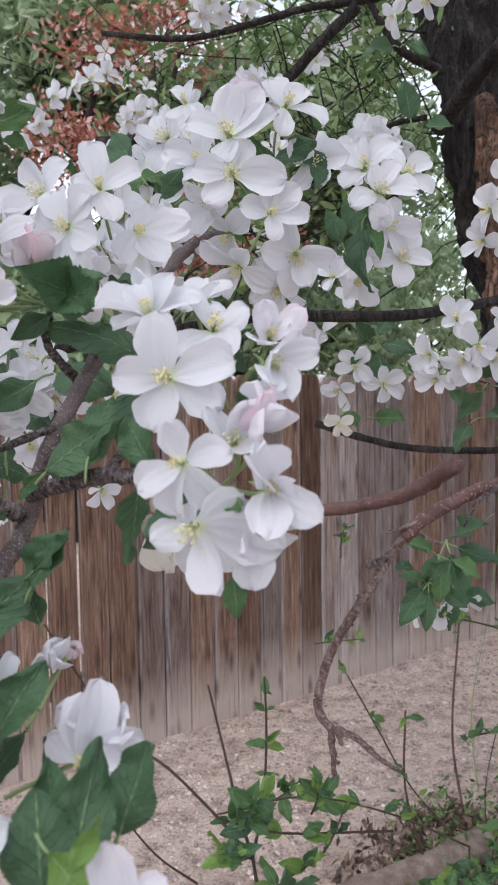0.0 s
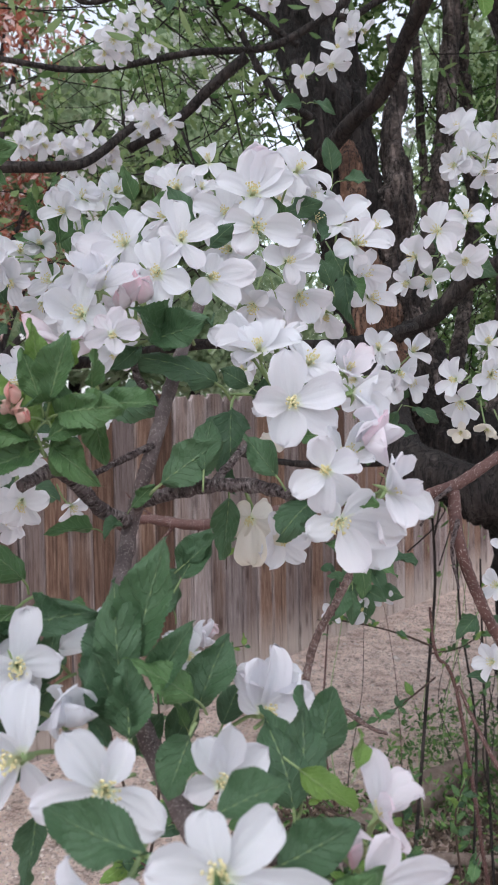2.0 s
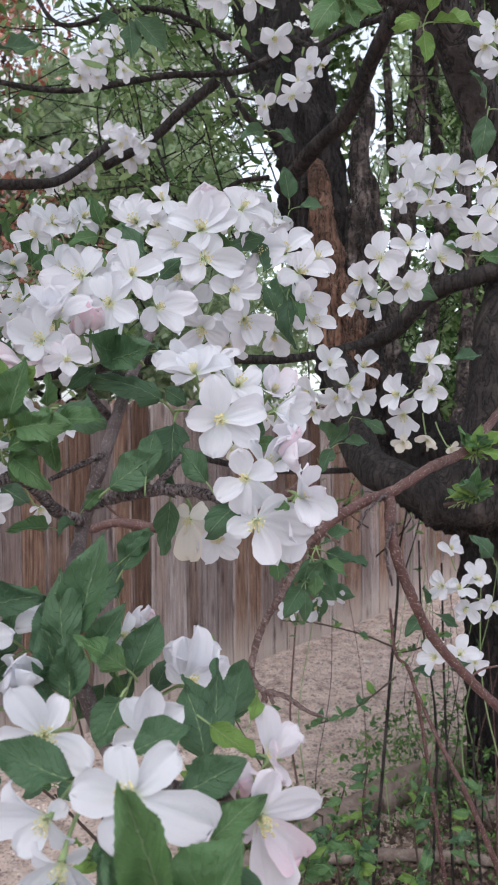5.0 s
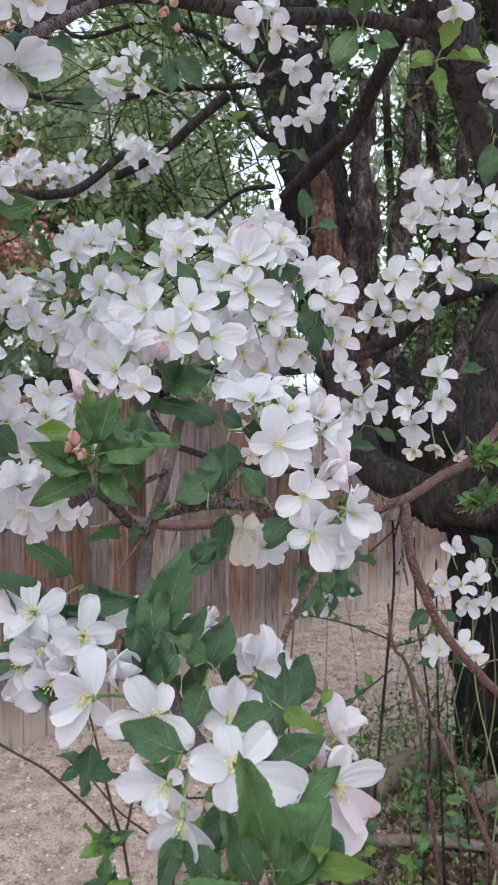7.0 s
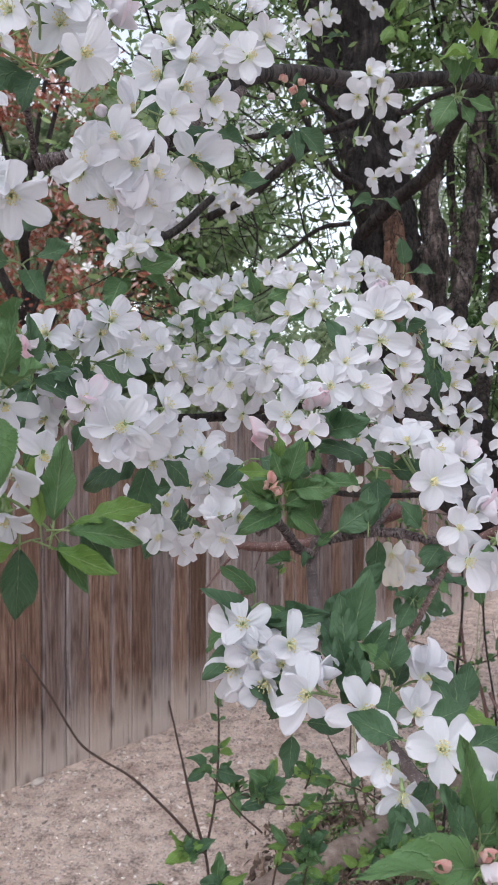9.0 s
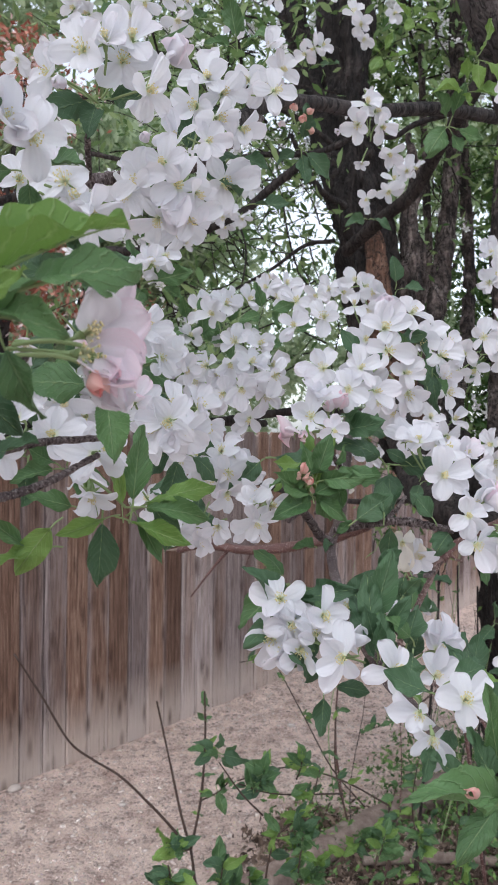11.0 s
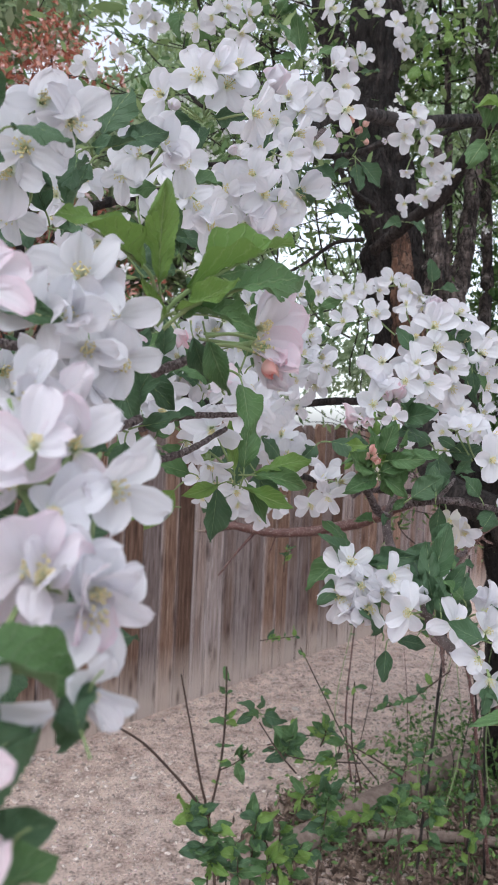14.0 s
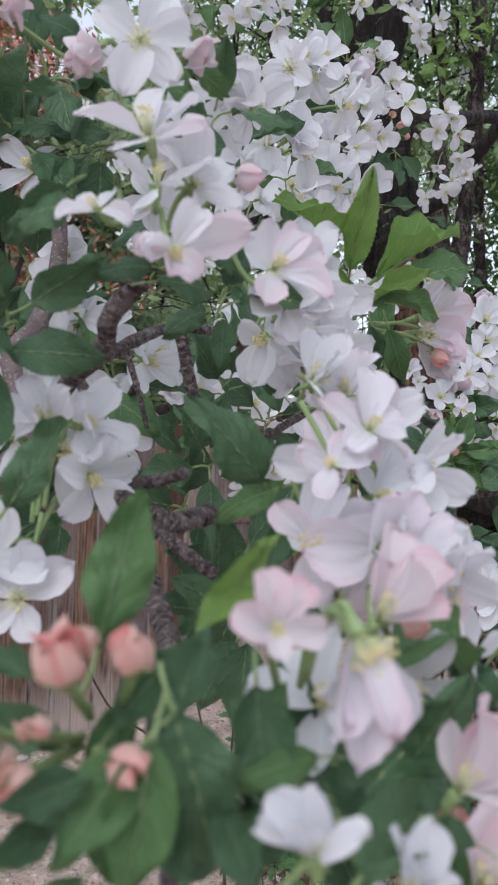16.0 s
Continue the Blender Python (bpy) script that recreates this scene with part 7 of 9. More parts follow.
leaf(c, -0.521, -0.120, 1.601, -0.508, -0.120, 1.598, (-0.00, -0.98, 0.21), wide=0.82)
leaf(c, -0.547, -0.140, 1.593, -0.568, -0.140, 1.592, (-0.13, -0.91, 0.39), wide=0.9)
leaf_tuft(c, -0.514, -0.100, 1.588, 4, 0.031, "dark", (0.09, -0.54, -0.28))
c = cluster(-0.488, -0.020, 1.577, "blush-white blossoms overlapping in a hanging spray")
flower(c, -0.472, -0.060, 1.615, (-0.09, -0.95, 0.31), 0.0235)
flower(c, -0.468, -0.070, 1.582, (0.06, -0.97, -0.24), 0.0235, form="cupped")
flower(c, -0.487, -0.100, 1.590, (-0.29, -0.96, 0.02), 0.019)
leaf(c, -0.472, -0.050, 1.554, -0.492, -0.050, 1.569, (-0.28, -0.93, 0.25), wide=0.82)
flower(c, -0.477, -0.090, 1.593, (0.29, -0.94, 0.16), 0.0225, form="cupped")
flower(c, -0.458, -0.060, 1.598, (0.19, -0.98, 0.10), 0.0225)
flower(c, -0.453, -0.060, 1.577, (0.20, -0.93, -0.30), 0.0225)
flower(c, -0.469, -0.070, 1.565, (-0.03, -0.79, -0.61), 0.0225, form="cupped")
c = cluster(-0.458, -0.090, 1.549, "white blossoms turned aside, with golden stamens")
flower(c, -0.471, -0.160, 1.539, (0.02, -0.91, 0.42), 0.0218, tone="blush", form="cupped")
flower(c, -0.490, -0.175, 1.527, (-0.51, -0.85, 0.15), 0.019, tone="blush")
flower(c, -0.474, -0.140, 1.552, (-0.29, -0.67, 0.68), 0.0204, tone="blush", form="cupped")
flower(c, -0.477, -0.170, 1.503, (-0.22, -0.97, -0.05), 0.0218, form="cupped")
flower(c, -0.488, -0.180, 1.485, (-0.14, -0.95, -0.28), 0.0177)
leaf(c, -0.506, -0.150, 1.519, -0.534, -0.170, 1.548, (-0.07, -0.93, 0.35), wide=0.9)
leaf(c, -0.499, -0.150, 1.518, -0.525, -0.150, 1.510, (-0.25, -0.79, 0.56), "mid", wide=0.82)
leaf(c, -0.498, -0.130, 1.525, -0.483, -0.120, 1.536, (-0.26, -0.88, 0.41), wide=0.82)
leaf(c, -0.500, -0.160, 1.511, -0.507, -0.160, 1.488, (0.00, -0.99, 0.11), wide=0.82)
flower(c, -0.466, -0.190, 1.500, (0.00, -0.92, 0.38), 0.02, form="cupped")
flower(c, -0.464, -0.200, 1.490, (0.19, -0.98, -0.03), 0.02)
flower(c, -0.478, -0.205, 1.501, (0.06, -0.75, 0.66), 0.02, tone="blush", form="cupped")
flower(c, -0.492, -0.240, 1.476, (0.05, -0.99, -0.10), 0.017, tone="white")
flower(c, -0.465, -0.220, 1.474, (0.36, -0.90, -0.27), 0.014, tone="white", form="cupped")
flower(c, -0.517, -0.250, 1.477, (-0.26, -0.80, 0.55), 0.017, tone="white")
flower(c, -0.489, -0.150, 1.556, (0.11, -0.86, 0.50), 0.0225, form="cupped")
flower(c, -0.458, -0.170, 1.525, (0.44, -0.89, 0.09), 0.0225, form="cupped")
flower(c, -0.481, -0.200, 1.505, (0.14, -0.99, -0.00), 0.0225, tone="blush")
flower(c, -0.464, -0.200, 1.498, (0.45, -0.86, -0.24), 0.0225, tone="blush", form="cupped")
c = cluster(-0.488, -0.220, 1.483, "half-open pink-flushed blossom with a coral bud")
bloom(c, (-0.506, -0.255, 1.497), (0.3, -0.5, 0.8), [(-0.508, -0.251, 1.510), (-0.499, -0.249, 1.516), (-0.490, -0.255, 1.509), (-0.493, -0.261, 1.500), (-0.504, -0.265, 1.512)], "pink", full=0.96)
flower(c, -0.499, -0.258, 1.496, (0.19, -0.98, 0.05), 0.0069, tone="bud", form="bud")
leaf(c, -0.499, -0.250, 1.487, -0.462, -0.220, 1.485, (-0.33, -0.67, 0.67), "mid", wide=0.82)
leaf(c, -0.524, -0.270, 1.454, -0.475, -0.240, 1.478, (-0.18, -0.69, 0.70), wide=0.9)
c = cluster(-0.523, -0.240, 1.467, "pale pink half-open blossoms above dark leaves")
bloom(c, (-0.538, -0.282, 1.502), (-0.1, -0.9, 0.2), [(-0.547, -0.285, 1.505), (-0.541, -0.282, 1.513), (-0.532, -0.280, 1.511), (-0.529, -0.284, 1.503), (-0.539, -0.287, 1.498)], "pink", full=0.96)
bloom(c, (-0.496, -0.276, 1.467), (0.3, -0.4, 0.85), [(-0.480, -0.276, 1.478), (-0.488, -0.272, 1.481), (-0.496, -0.270, 1.478), (-0.483, -0.282, 1.468), (-0.496, -0.286, 1.485)], "pink", full=0.96)
bloom(c, (-0.495, -0.284, 1.452), (0.2, -0.4, 0.9), [(-0.497, -0.280, 1.462), (-0.488, -0.280, 1.467), (-0.479, -0.284, 1.463), (-0.492, -0.294, 1.469)], "pink", full=0.96)
bloom(c, (-0.523, -0.287, 1.501), (0.05, -0.85, -0.4), [(-0.532, -0.293, 1.485), (-0.525, -0.290, 1.479), (-0.520, -0.295, 1.487), (-0.512, -0.283, 1.487), (-0.529, -0.283, 1.490)], "blush", full=0.66)
bloom(c, (-0.522, -0.285, 1.500), (0.2, -0.9, -0.3), [(-0.528, -0.295, 1.488), (-0.519, -0.283, 1.478), (-0.514, -0.285, 1.483)], "blush", full=0.66)
flower(c, -0.537, -0.306, 1.474, (-0.18, -0.41, 0.90), 0.0105, tone="white", form="cupped")
flower(c, -0.518, -0.300, 1.461, (-0.20, -0.41, 0.89), 0.012, tone="white", form="cupped")
flower(c, -0.535, -0.240, 1.450, (-0.07, -1.00, 0.02), 0.0109, tone="aged", form="cupped")
leaf(c, -0.548, -0.260, 1.496, -0.529, -0.240, 1.512, (0.17, -0.90, 0.40), "fresh", wide=0.57)
leaf(c, -0.557, -0.280, 1.483, -0.547, -0.260, 1.495, (-0.14, -0.80, 0.58), wide=0.82)
leaf(c, -0.541, -0.270, 1.470, -0.529, -0.260, 1.487, (-0.38, -0.76, 0.53), "mid", wide=0.82)
leaf(c, -0.528, -0.280, 1.477, -0.546, -0.280, 1.475, (-0.25, -0.64, 0.73), "mid", wide=0.74)
leaf(c, -0.527, -0.300, 1.465, -0.503, -0.280, 1.471, (-0.13, -0.72, 0.68), wide=0.9)
leaf(c, -0.545, -0.300, 1.464, -0.548, -0.280, 1.474, (-0.20, -0.70, 0.68), wide=0.82)
leaf(c, -0.500, -0.290, 1.463, -0.509, -0.280, 1.465, (-0.36, -0.58, 0.73), wide=0.82)
leaf(c, -0.516, -0.260, 1.452, -0.526, -0.250, 1.466, (-0.29, -0.71, 0.64), wide=0.82)
leaf(c, -0.549, -0.260, 1.444, -0.534, -0.240, 1.453, (-0.06, -0.69, 0.72), wide=0.9)
leaf(c, -0.526, -0.240, 1.462, -0.535, -0.230, 1.474, (-0.24, -0.77, 0.59), wide=0.9)
leaf(c, -0.518, -0.250, 1.469, -0.527, -0.240, 1.486, (-0.44, -0.71, 0.55), wide=0.82)
leaf(c, -0.503, -0.260, 1.457, -0.510, -0.250, 1.465, (-0.31, -0.63, 0.71), wide=0.98)
leaf(c, -0.466, -0.240, 1.470, -0.472, -0.220, 1.482, (-0.43, -0.68, 0.60), wide=0.9)
leaf(c, -0.505, -0.250, 1.429, -0.510, -0.230, 1.444, (-0.28, -0.63, 0.73), wide=0.98)
leaf(c, -0.491, -0.270, 1.439, -0.471, -0.250, 1.450, (-0.50, -0.54, 0.68), "mid", wide=0.9)
leaf(c, -0.492, -0.250, 1.444, -0.470, -0.240, 1.451, (-0.34, -0.64, 0.69), wide=0.98)
leaf(c, -0.543, -0.240, 1.456, -0.555, -0.230, 1.460, (-0.16, -0.73, 0.66), "mid", wide=0.9)
leaf(c, -0.506, -0.220, 1.417, -0.490, -0.220, 1.428, (-0.25, -0.65, 0.72), wide=1.07)
leaf(c, -0.536, -0.250, 1.451, -0.520, -0.240, 1.460, (-0.19, -0.70, 0.69), wide=0.98)
leaf(c, -0.547, -0.250, 1.448, -0.550, -0.240, 1.463, (-0.14, -0.70, 0.70), "mid", wide=0.9)
leaf(c, -0.531, -0.250, 1.457, -0.539, -0.240, 1.443, (-0.21, -0.71, 0.67), wide=0.9)
leaf(c, -0.524, -0.260, 1.459, -0.529, -0.250, 1.442, (-0.25, -0.69, 0.67), wide=0.9)
leaf(c, -0.464, -0.230, 1.477, -0.468, -0.220, 1.458, (-0.43, -0.70, 0.57), wide=0.9)
leaf(c, -0.506, -0.240, 1.465, -0.517, -0.240, 1.452, (-0.30, -0.72, 0.63), wide=0.98)
leaf(c, -0.480, -0.260, 1.453, -0.486, -0.250, 1.438, (-0.40, -0.63, 0.67), wide=0.9)
c = cluster(-0.564, -0.220, 1.460, "cluster of tight coral-pink buds on pale green stalks")
flower(c, -0.577, -0.286, 1.498, (-0.28, -0.71, 0.64), 0.0113, tone="bud", form="bud")
flower(c, -0.574, -0.280, 1.500, (0.05, -0.68, 0.73), 0.0090, tone="bud", form="bud")
flower(c, -0.564, -0.285, 1.499, (-0.03, -0.70, 0.71), 0.0095, tone="bud", form="bud")
flower(c, -0.565, -0.285, 1.480, (0.33, -0.92, 0.22), 0.0090, tone="bud", form="bud")
flower(c, -0.583, -0.285, 1.478, (-0.52, -0.85, 0.07), 0.0095, tone="bud", form="bud")
flower(c, -0.580, -0.280, 1.485, (-0.41, -0.75, 0.52), 0.0059, tone="bud", form="bud")
flower(c, -0.590, -0.280, 1.485, (-0.63, -0.67, 0.39), 0.0090, tone="bud", form="bud")
flower(c, -0.494, -0.270, 1.458, (-0.12, -0.84, 0.53), 0.0064, tone="bud", form="bud")
leaf(c, -0.568, -0.250, 1.490, -0.560, -0.240, 1.523, (0.20, -0.92, 0.34), "mid", wide=0.9)
leaf(c, -0.566, -0.270, 1.480, -0.551, -0.260, 1.495, (0.09, -0.82, 0.57), wide=0.74)
leaf(c, -0.567, -0.280, 1.475, -0.576, -0.290, 1.467, (-0.07, -0.74, 0.67), wide=0.9)
leaf(c, -0.560, -0.280, 1.473, -0.554, -0.290, 1.460, (-0.11, -0.73, 0.67), wide=0.98)
leaf(c, -0.576, -0.280, 1.468, -0.588, -0.290, 1.465, (-0.03, -0.72, 0.69), wide=0.98)
leaf(c, -0.581, -0.260, 1.488, -0.592, -0.250, 1.491, (-0.00, -0.80, 0.60), wide=0.82)
leaf(c, -0.571, -0.280, 1.458, -0.580, -0.280, 1.450, (-0.05, -0.65, 0.76), "mid", wide=0.98)
leaf(c, -0.574, -0.260, 1.472, -0.589, -0.250, 1.478, (-0.04, -0.76, 0.65), wide=0.98)
leaf(c, -0.569, -0.270, 1.466, -0.561, -0.250, 1.479, (-0.06, -0.77, 0.63), "mid", wide=0.82)
leaf(c, -0.548, -0.250, 1.465, -0.558, -0.240, 1.475, (0.02, -0.80, 0.59), wide=0.9)
leaf(c, -0.582, -0.260, 1.454, -0.572, -0.250, 1.463, (0.00, -0.71, 0.70), wide=0.98)
leaf(c, -0.561, -0.270, 1.449, -0.570, -0.260, 1.460, (-0.09, -0.68, 0.73), "mid", wide=0.9)
leaf(c, -0.562, -0.285, 1.483, -0.578, -0.292, 1.466, (-0.1, -0.8, 0.6), "mid", wide=0.95, kind=0)
leaf(c, -0.560, -0.285, 1.484, -0.565, -0.292, 1.459, (-0.1, -0.8, 0.6), "mid", wide=0.9, kind=3)
leaf(c, -0.556, -0.280, 1.487, -0.547, -0.290, 1.460, (-0.1, -0.8, 0.6), "dark", wide=1, kind=1)
leaf(c, -0.538, -0.270, 1.488, -0.538, -0.280, 1.467, (-0.1, -0.8, 0.6), "dark", wide=1, kind=3)
leaf(c, -0.570, -0.285, 1.479, -0.586, -0.290, 1.475, (-0.1, -0.8, 0.6), "dark", wide=0.9, kind=4)
leaf(c, -0.496, -0.250, 1.459, -0.489, -0.265, 1.484, (-0.1, -0.8, 0.6), "dark", wide=0.95, kind=0)
leaf(c, -0.520, -0.260, 1.464, -0.516, -0.280, 1.454, (-0.1, -0.8, 0.6), "dark", wide=1, kind=2)
c = cluster(-0.584, -0.120, 1.494, "white blossoms half hidden behind a dark leaf")
flower(c, -0.582, -0.115, 1.539, (-0.09, -0.91, 0.40), 0.0204, form="cupped")
flower(c, -0.567, -0.110, 1.537, (0.45, -0.88, 0.16), 0.0204, form="cupped")
flower(c, -0.564, -0.110, 1.517, (0.25, -0.94, -0.21), 0.0204)
flower(c, -0.594, -0.110, 1.531, (-0.49, -0.87, 0.11), 0.0177)
flower(c, -0.599, -0.150, 1.491, (-0.21, -0.95, -0.22), 0.0204)
leaf(c, -0.592, -0.160, 1.510, -0.573, -0.160, 1.539, (-0.06, -0.92, 0.39), wide=0.98)
leaf(c, -0.584, -0.100, 1.495, -0.572, -0.100, 1.502, (-0.00, -0.84, 0.55), "mid", wide=0.82)
leaf_tuft(c, -0.604, -0.120, 1.562, 4, 0.034, "dark", (0.17, -0.56, 0.02))
leaf_tuft(c, -0.594, -0.120, 1.575, 3, 0.031, "dark", (-0.13, -0.48, 0.31))
c = cluster(-0.531, 0.130, 1.539, "white blossoms deep among dark twigs")
flower(c, -0.548, 0.120, 1.599, (-0.1, -0.95, 0.1), 0.022)
flower(c, -0.541, 0.120, 1.554, (0.2, -0.95, 0), 0.022)
flower(c, -0.532, 0.110, 1.524, (0, -0.9, -0.3), 0.022)
flower(c, -0.560, 0.120, 1.543, (-0.3, -0.9, 0.1), 0.02)
flower(c, -0.507, 0.130, 1.567, (0.3, -0.9, 0.1), 0.02)
leaf(c, -0.523, 0.110, 1.539, -0.497, 0.090, 1.526, (0.1, -0.85, 0.5))
leaf(c, -0.528, 0.110, 1.513, -0.515, 0.090, 1.477, (0.1, -0.85, 0.5))
leaf(c, -0.518, 0.110, 1.562, -0.494, 0.090, 1.555, (0.1, -0.85, 0.5))
leaf(c, -0.539, 0.110, 1.509, -0.556, 0.090, 1.477, (0.1, -0.85, 0.5))
leaf(c, -0.509, 0.110, 1.517, -0.492, 0.090, 1.496, (0.1, -0.85, 0.5))
c = cluster(-0.432, -0.015, 1.596, "shoot of fresh light-green leaves with a pale pink spray")
leaf(c, -0.441, -0.022, 1.630, -0.479, -0.068, 1.650, (0.1, -0.6, 0.8), "fresh", wide=0.58, kind=3)
leaf(c, -0.433, -0.030, 1.620, -0.438, -0.066, 1.660, (-0.25, -0.8, 0.3), "fresh", wide=0.60, kind=0)
leaf(c, -0.418, -0.028, 1.618, -0.357, -0.002, 1.664, (-0.55, -0.6, 0.5), "fresh", wide=0.42, kind=3)
leaf(c, -0.412, -0.030, 1.612, -0.348, -0.005, 1.645, (-0.35, -0.7, 0.6), "mid", wide=0.55, kind=0)
leaf(c, -0.420, -0.030, 1.606, -0.378, -0.030, 1.608, (-0.2, -0.6, 0.75), "mid", wide=0.85)
leaf(c, -0.425, -0.034, 1.606, -0.392, -0.045, 1.620, (-0.3, -0.7, 0.6), "fresh", wide=0.6)
leaf(c, -0.405, -0.018, 1.594, -0.391, -0.014, 1.563, (-0.3, -0.95, 0.0), "mid", wide=0.85)
leaf(c, -0.412, -0.010, 1.596, -0.402, -0.002, 1.570, (-0.4, -0.9, 0.1), "dark", wide=0.8)
leaf(c, -0.430, -0.030, 1.603, -0.443, -0.040, 1.621, (-0.1, -1, 0.05), "fresh", wide=0.49)
bloom(c, (-0.372, 0.012, 1.606), (0.45, -0.85, 0.1), [(-0.353, 0.004, 1.632), (-0.344, 0.004, 1.612), (-0.350, 0.014, 1.590), (-0.366, -0.010, 1.622)], "blush")
bloom(c, (-0.374, 0.010, 1.596), (0.5, -0.8, -0.1), [(-0.346, 0.006, 1.594), (-0.350, 0.004, 1.578), (-0.356, 0.016, 1.572), (-0.362, -0.006, 1.583)], "blush")
flower(c, -0.364, 0.004, 1.589, (0.55, -0.55, -0.65), 0.017, tone="pink", form="half")
flower(c, -0.358, 0.012, 1.580, (0.35, -0.6, -0.72), 0.018, tone="blush", form="half")
flower(c, -0.368, -0.002, 1.582, (0.2, -0.7, -0.7), 0.012, tone="bud", form="bud")
c = cluster(-0.437, 0.180, 1.729, "white blossoms above the fresh leaves")
flower(c, -0.438, 0.136, 1.739, (-0.20, -0.97, 0.10), 0.0255, form="cupped")
flower(c, -0.419, 0.145, 1.750, (0.21, -0.96, 0.16), 0.0255, form="cupped")
flower(c, -0.406, 0.150, 1.742, (0.44, -0.85, -0.29), 0.0238)
flower(c, -0.383, 0.240, 1.733, (0.22, -0.97, 0.06), 0.0238)
flower(c, -0.369, 0.250, 1.724, (0.14, -0.88, -0.44))
flower(c, -0.447, 0.150, 1.728, (-0.44, -0.76, -0.49), 0.0204)
flower(c, -0.388, 0.240, 1.744, (-0.29, -0.95, 0.11))
leaf_tuft(c, -0.411, 0.180, 1.732, 4, 0.04, "mid", (0.10, -0.53, -0.18))
c = cluster(-0.503, 0.050, 1.705, "white blossoms at the shoulder of the branch")
flower(c, -0.496, 0.000, 1.717, (0.20, -0.98, 0.03), 0.0255, form="cupped")
flower(c, -0.481, 0.000, 1.708, (0.44, -0.84, -0.33), 0.0238)
flower(c, -0.506, 0.020, 1.698, (-0.15, -0.94, -0.32), 0.0255)
flower(c, -0.515, 0.030, 1.688, (-0.18, -0.84, -0.51), 0.0255)
flower(c, -0.496, 0.200, 1.722, (-0.50, -0.85, 0.18), 0.0238)
flower(c, -0.477, 0.180, 1.731, (0.41, -0.91, -0.08), 0.0221)
flower(c, -0.462, 0.200, 1.688, (-0.12, -0.70, -0.70), 0.0238)
flower(c, -0.482, 0.200, 1.700, (0.21, -0.95, -0.24), 0.0221)
flower(c, -0.519, 0.100, 1.680, (-0.47, -0.76, -0.46), 0.0238)
leaf_tuft(c, -0.467, 0.100, 1.726, 4, 0.043, "dark", (0.19, -0.55, 0.12))
leaf_tuft(c, -0.497, 0.150, 1.687, 4, 0.043, "dark", (-0.09, -0.50, -0.29))

# far blossoms on the tree
c = cluster(-0.024, 1.740, 2.143, "distant white blossoms on a thin branch")
flower(c, -0.039, 1.700, 2.148, (0.13, -0.90, -0.42), 0.032)
flower(c, -0.014, 1.700, 2.131, (0.56, -0.71, -0.44), 0.032)
flower(c, -0.058, 1.710, 2.119, (-0.54, -0.79, -0.28), 0.03)
flower(c, -0.020, 1.710, 2.108, (-0.16, -0.78, -0.61), 0.03)
flower(c, -0.063, 1.720, 2.166, (-0.67, -0.64, 0.37), 0.028)
c = cluster(-0.191, 1.740, 2.089, "distant white blossoms in a round cluster")
flower(c, -0.189, 1.690, 2.075, (0.42, -0.62, -0.66), 0.034)
flower(c, -0.219, 1.690, 2.085, (-0.53, -0.73, -0.43), 0.032)
flower(c, -0.159, 1.700, 2.067, (0.23, -0.66, -0.72), 0.032)
flower(c, -0.127, 1.700, 2.087, (0.67, -0.55, -0.49), 0.03)
flower(c, -0.177, 1.700, 2.109, (0.58, -0.81, -0.12), 0.03)
flower(c, -0.208, 1.710, 2.054, (-0.25, -0.82, -0.52), 0.03)
flower(c, -0.121, 1.720, 2.062, (0.49, -0.84, -0.23), 0.028)
flower(c, -0.295, 1.800, 2.134, (-0.66, -0.74, -0.13), 0.032)
flower(c, -0.269, 1.800, 2.142, (-0.55, -0.82, -0.14), 0.03)
flower(c, -0.327, 1.800, 2.119, (-0.28, -0.86, -0.43), 0.03)
c = cluster(-0.113, 1.500, 2.229, "distant white blossoms high among twigs")
flower(c, -0.113, 1.470, 2.211, (-0.11, -0.81, -0.57), 0.032)
flower(c, -0.091, 1.480, 2.244, (0.29, -0.89, -0.36), 0.03)
flower(c, -0.130, 1.480, 2.192, (-0.03, -0.56, -0.83), 0.03)
flower(c, -0.057, 1.500, 2.278, (0.50, -0.87, 0.02), 0.028)
flower(c, -0.046, 1.500, 2.217, (0.50, -0.75, -0.43), 0.026)
flower(c, -0.097, 1.500, 2.202, (-0.09, -0.79, -0.61), 0.026)
c = cluster(-0.528, 1.900, 2.187, "distant white blossoms before a russet tree")
flower(c, -0.553, 1.850, 2.171, (-0.17, -0.71, -0.69), 0.034)
flower(c, -0.507, 1.850, 2.194, (0.75, -0.55, -0.37), 0.034)
flower(c, -0.463, 1.860, 2.215, (0.90, -0.39, -0.21), 0.034)
flower(c, -0.544, 1.860, 2.136, (0.32, -0.61, -0.72), 0.032)
flower(c, -0.426, 1.870, 2.236, (0.68, -0.73, 0.07), 0.032)
flower(c, -0.387, 1.870, 2.248, (0.57, -0.82, -0.07), 0.03)
flower(c, -0.577, 1.800, 2.093, (0.24, -0.76, -0.61), 0.032)
flower(c, -0.292, 1.700, 2.099, (0.68, -0.63, -0.38), 0.034)
flower(c, -0.263, 1.700, 2.087, (0.60, -0.50, -0.62), 0.032)
flower(c, -0.310, 1.700, 2.083, (0.38, -0.72, -0.58), 0.032)
c = cluster(-0.019, 1.600, 2.115, "distant white blossoms behind the cluster")
flower(c, -0.033, 1.550, 2.102, (-0.54, -0.74, -0.40), 0.032)
flower(c, -0.007, 1.550, 2.091, (0.28, -0.64, -0.71), 0.032)
flower(c, -0.050, 1.560, 2.091, (-0.13, -0.71, -0.69), 0.03)
c = cluster(0.151, 1.100, 1.846, "white blossoms behind dark leaves")
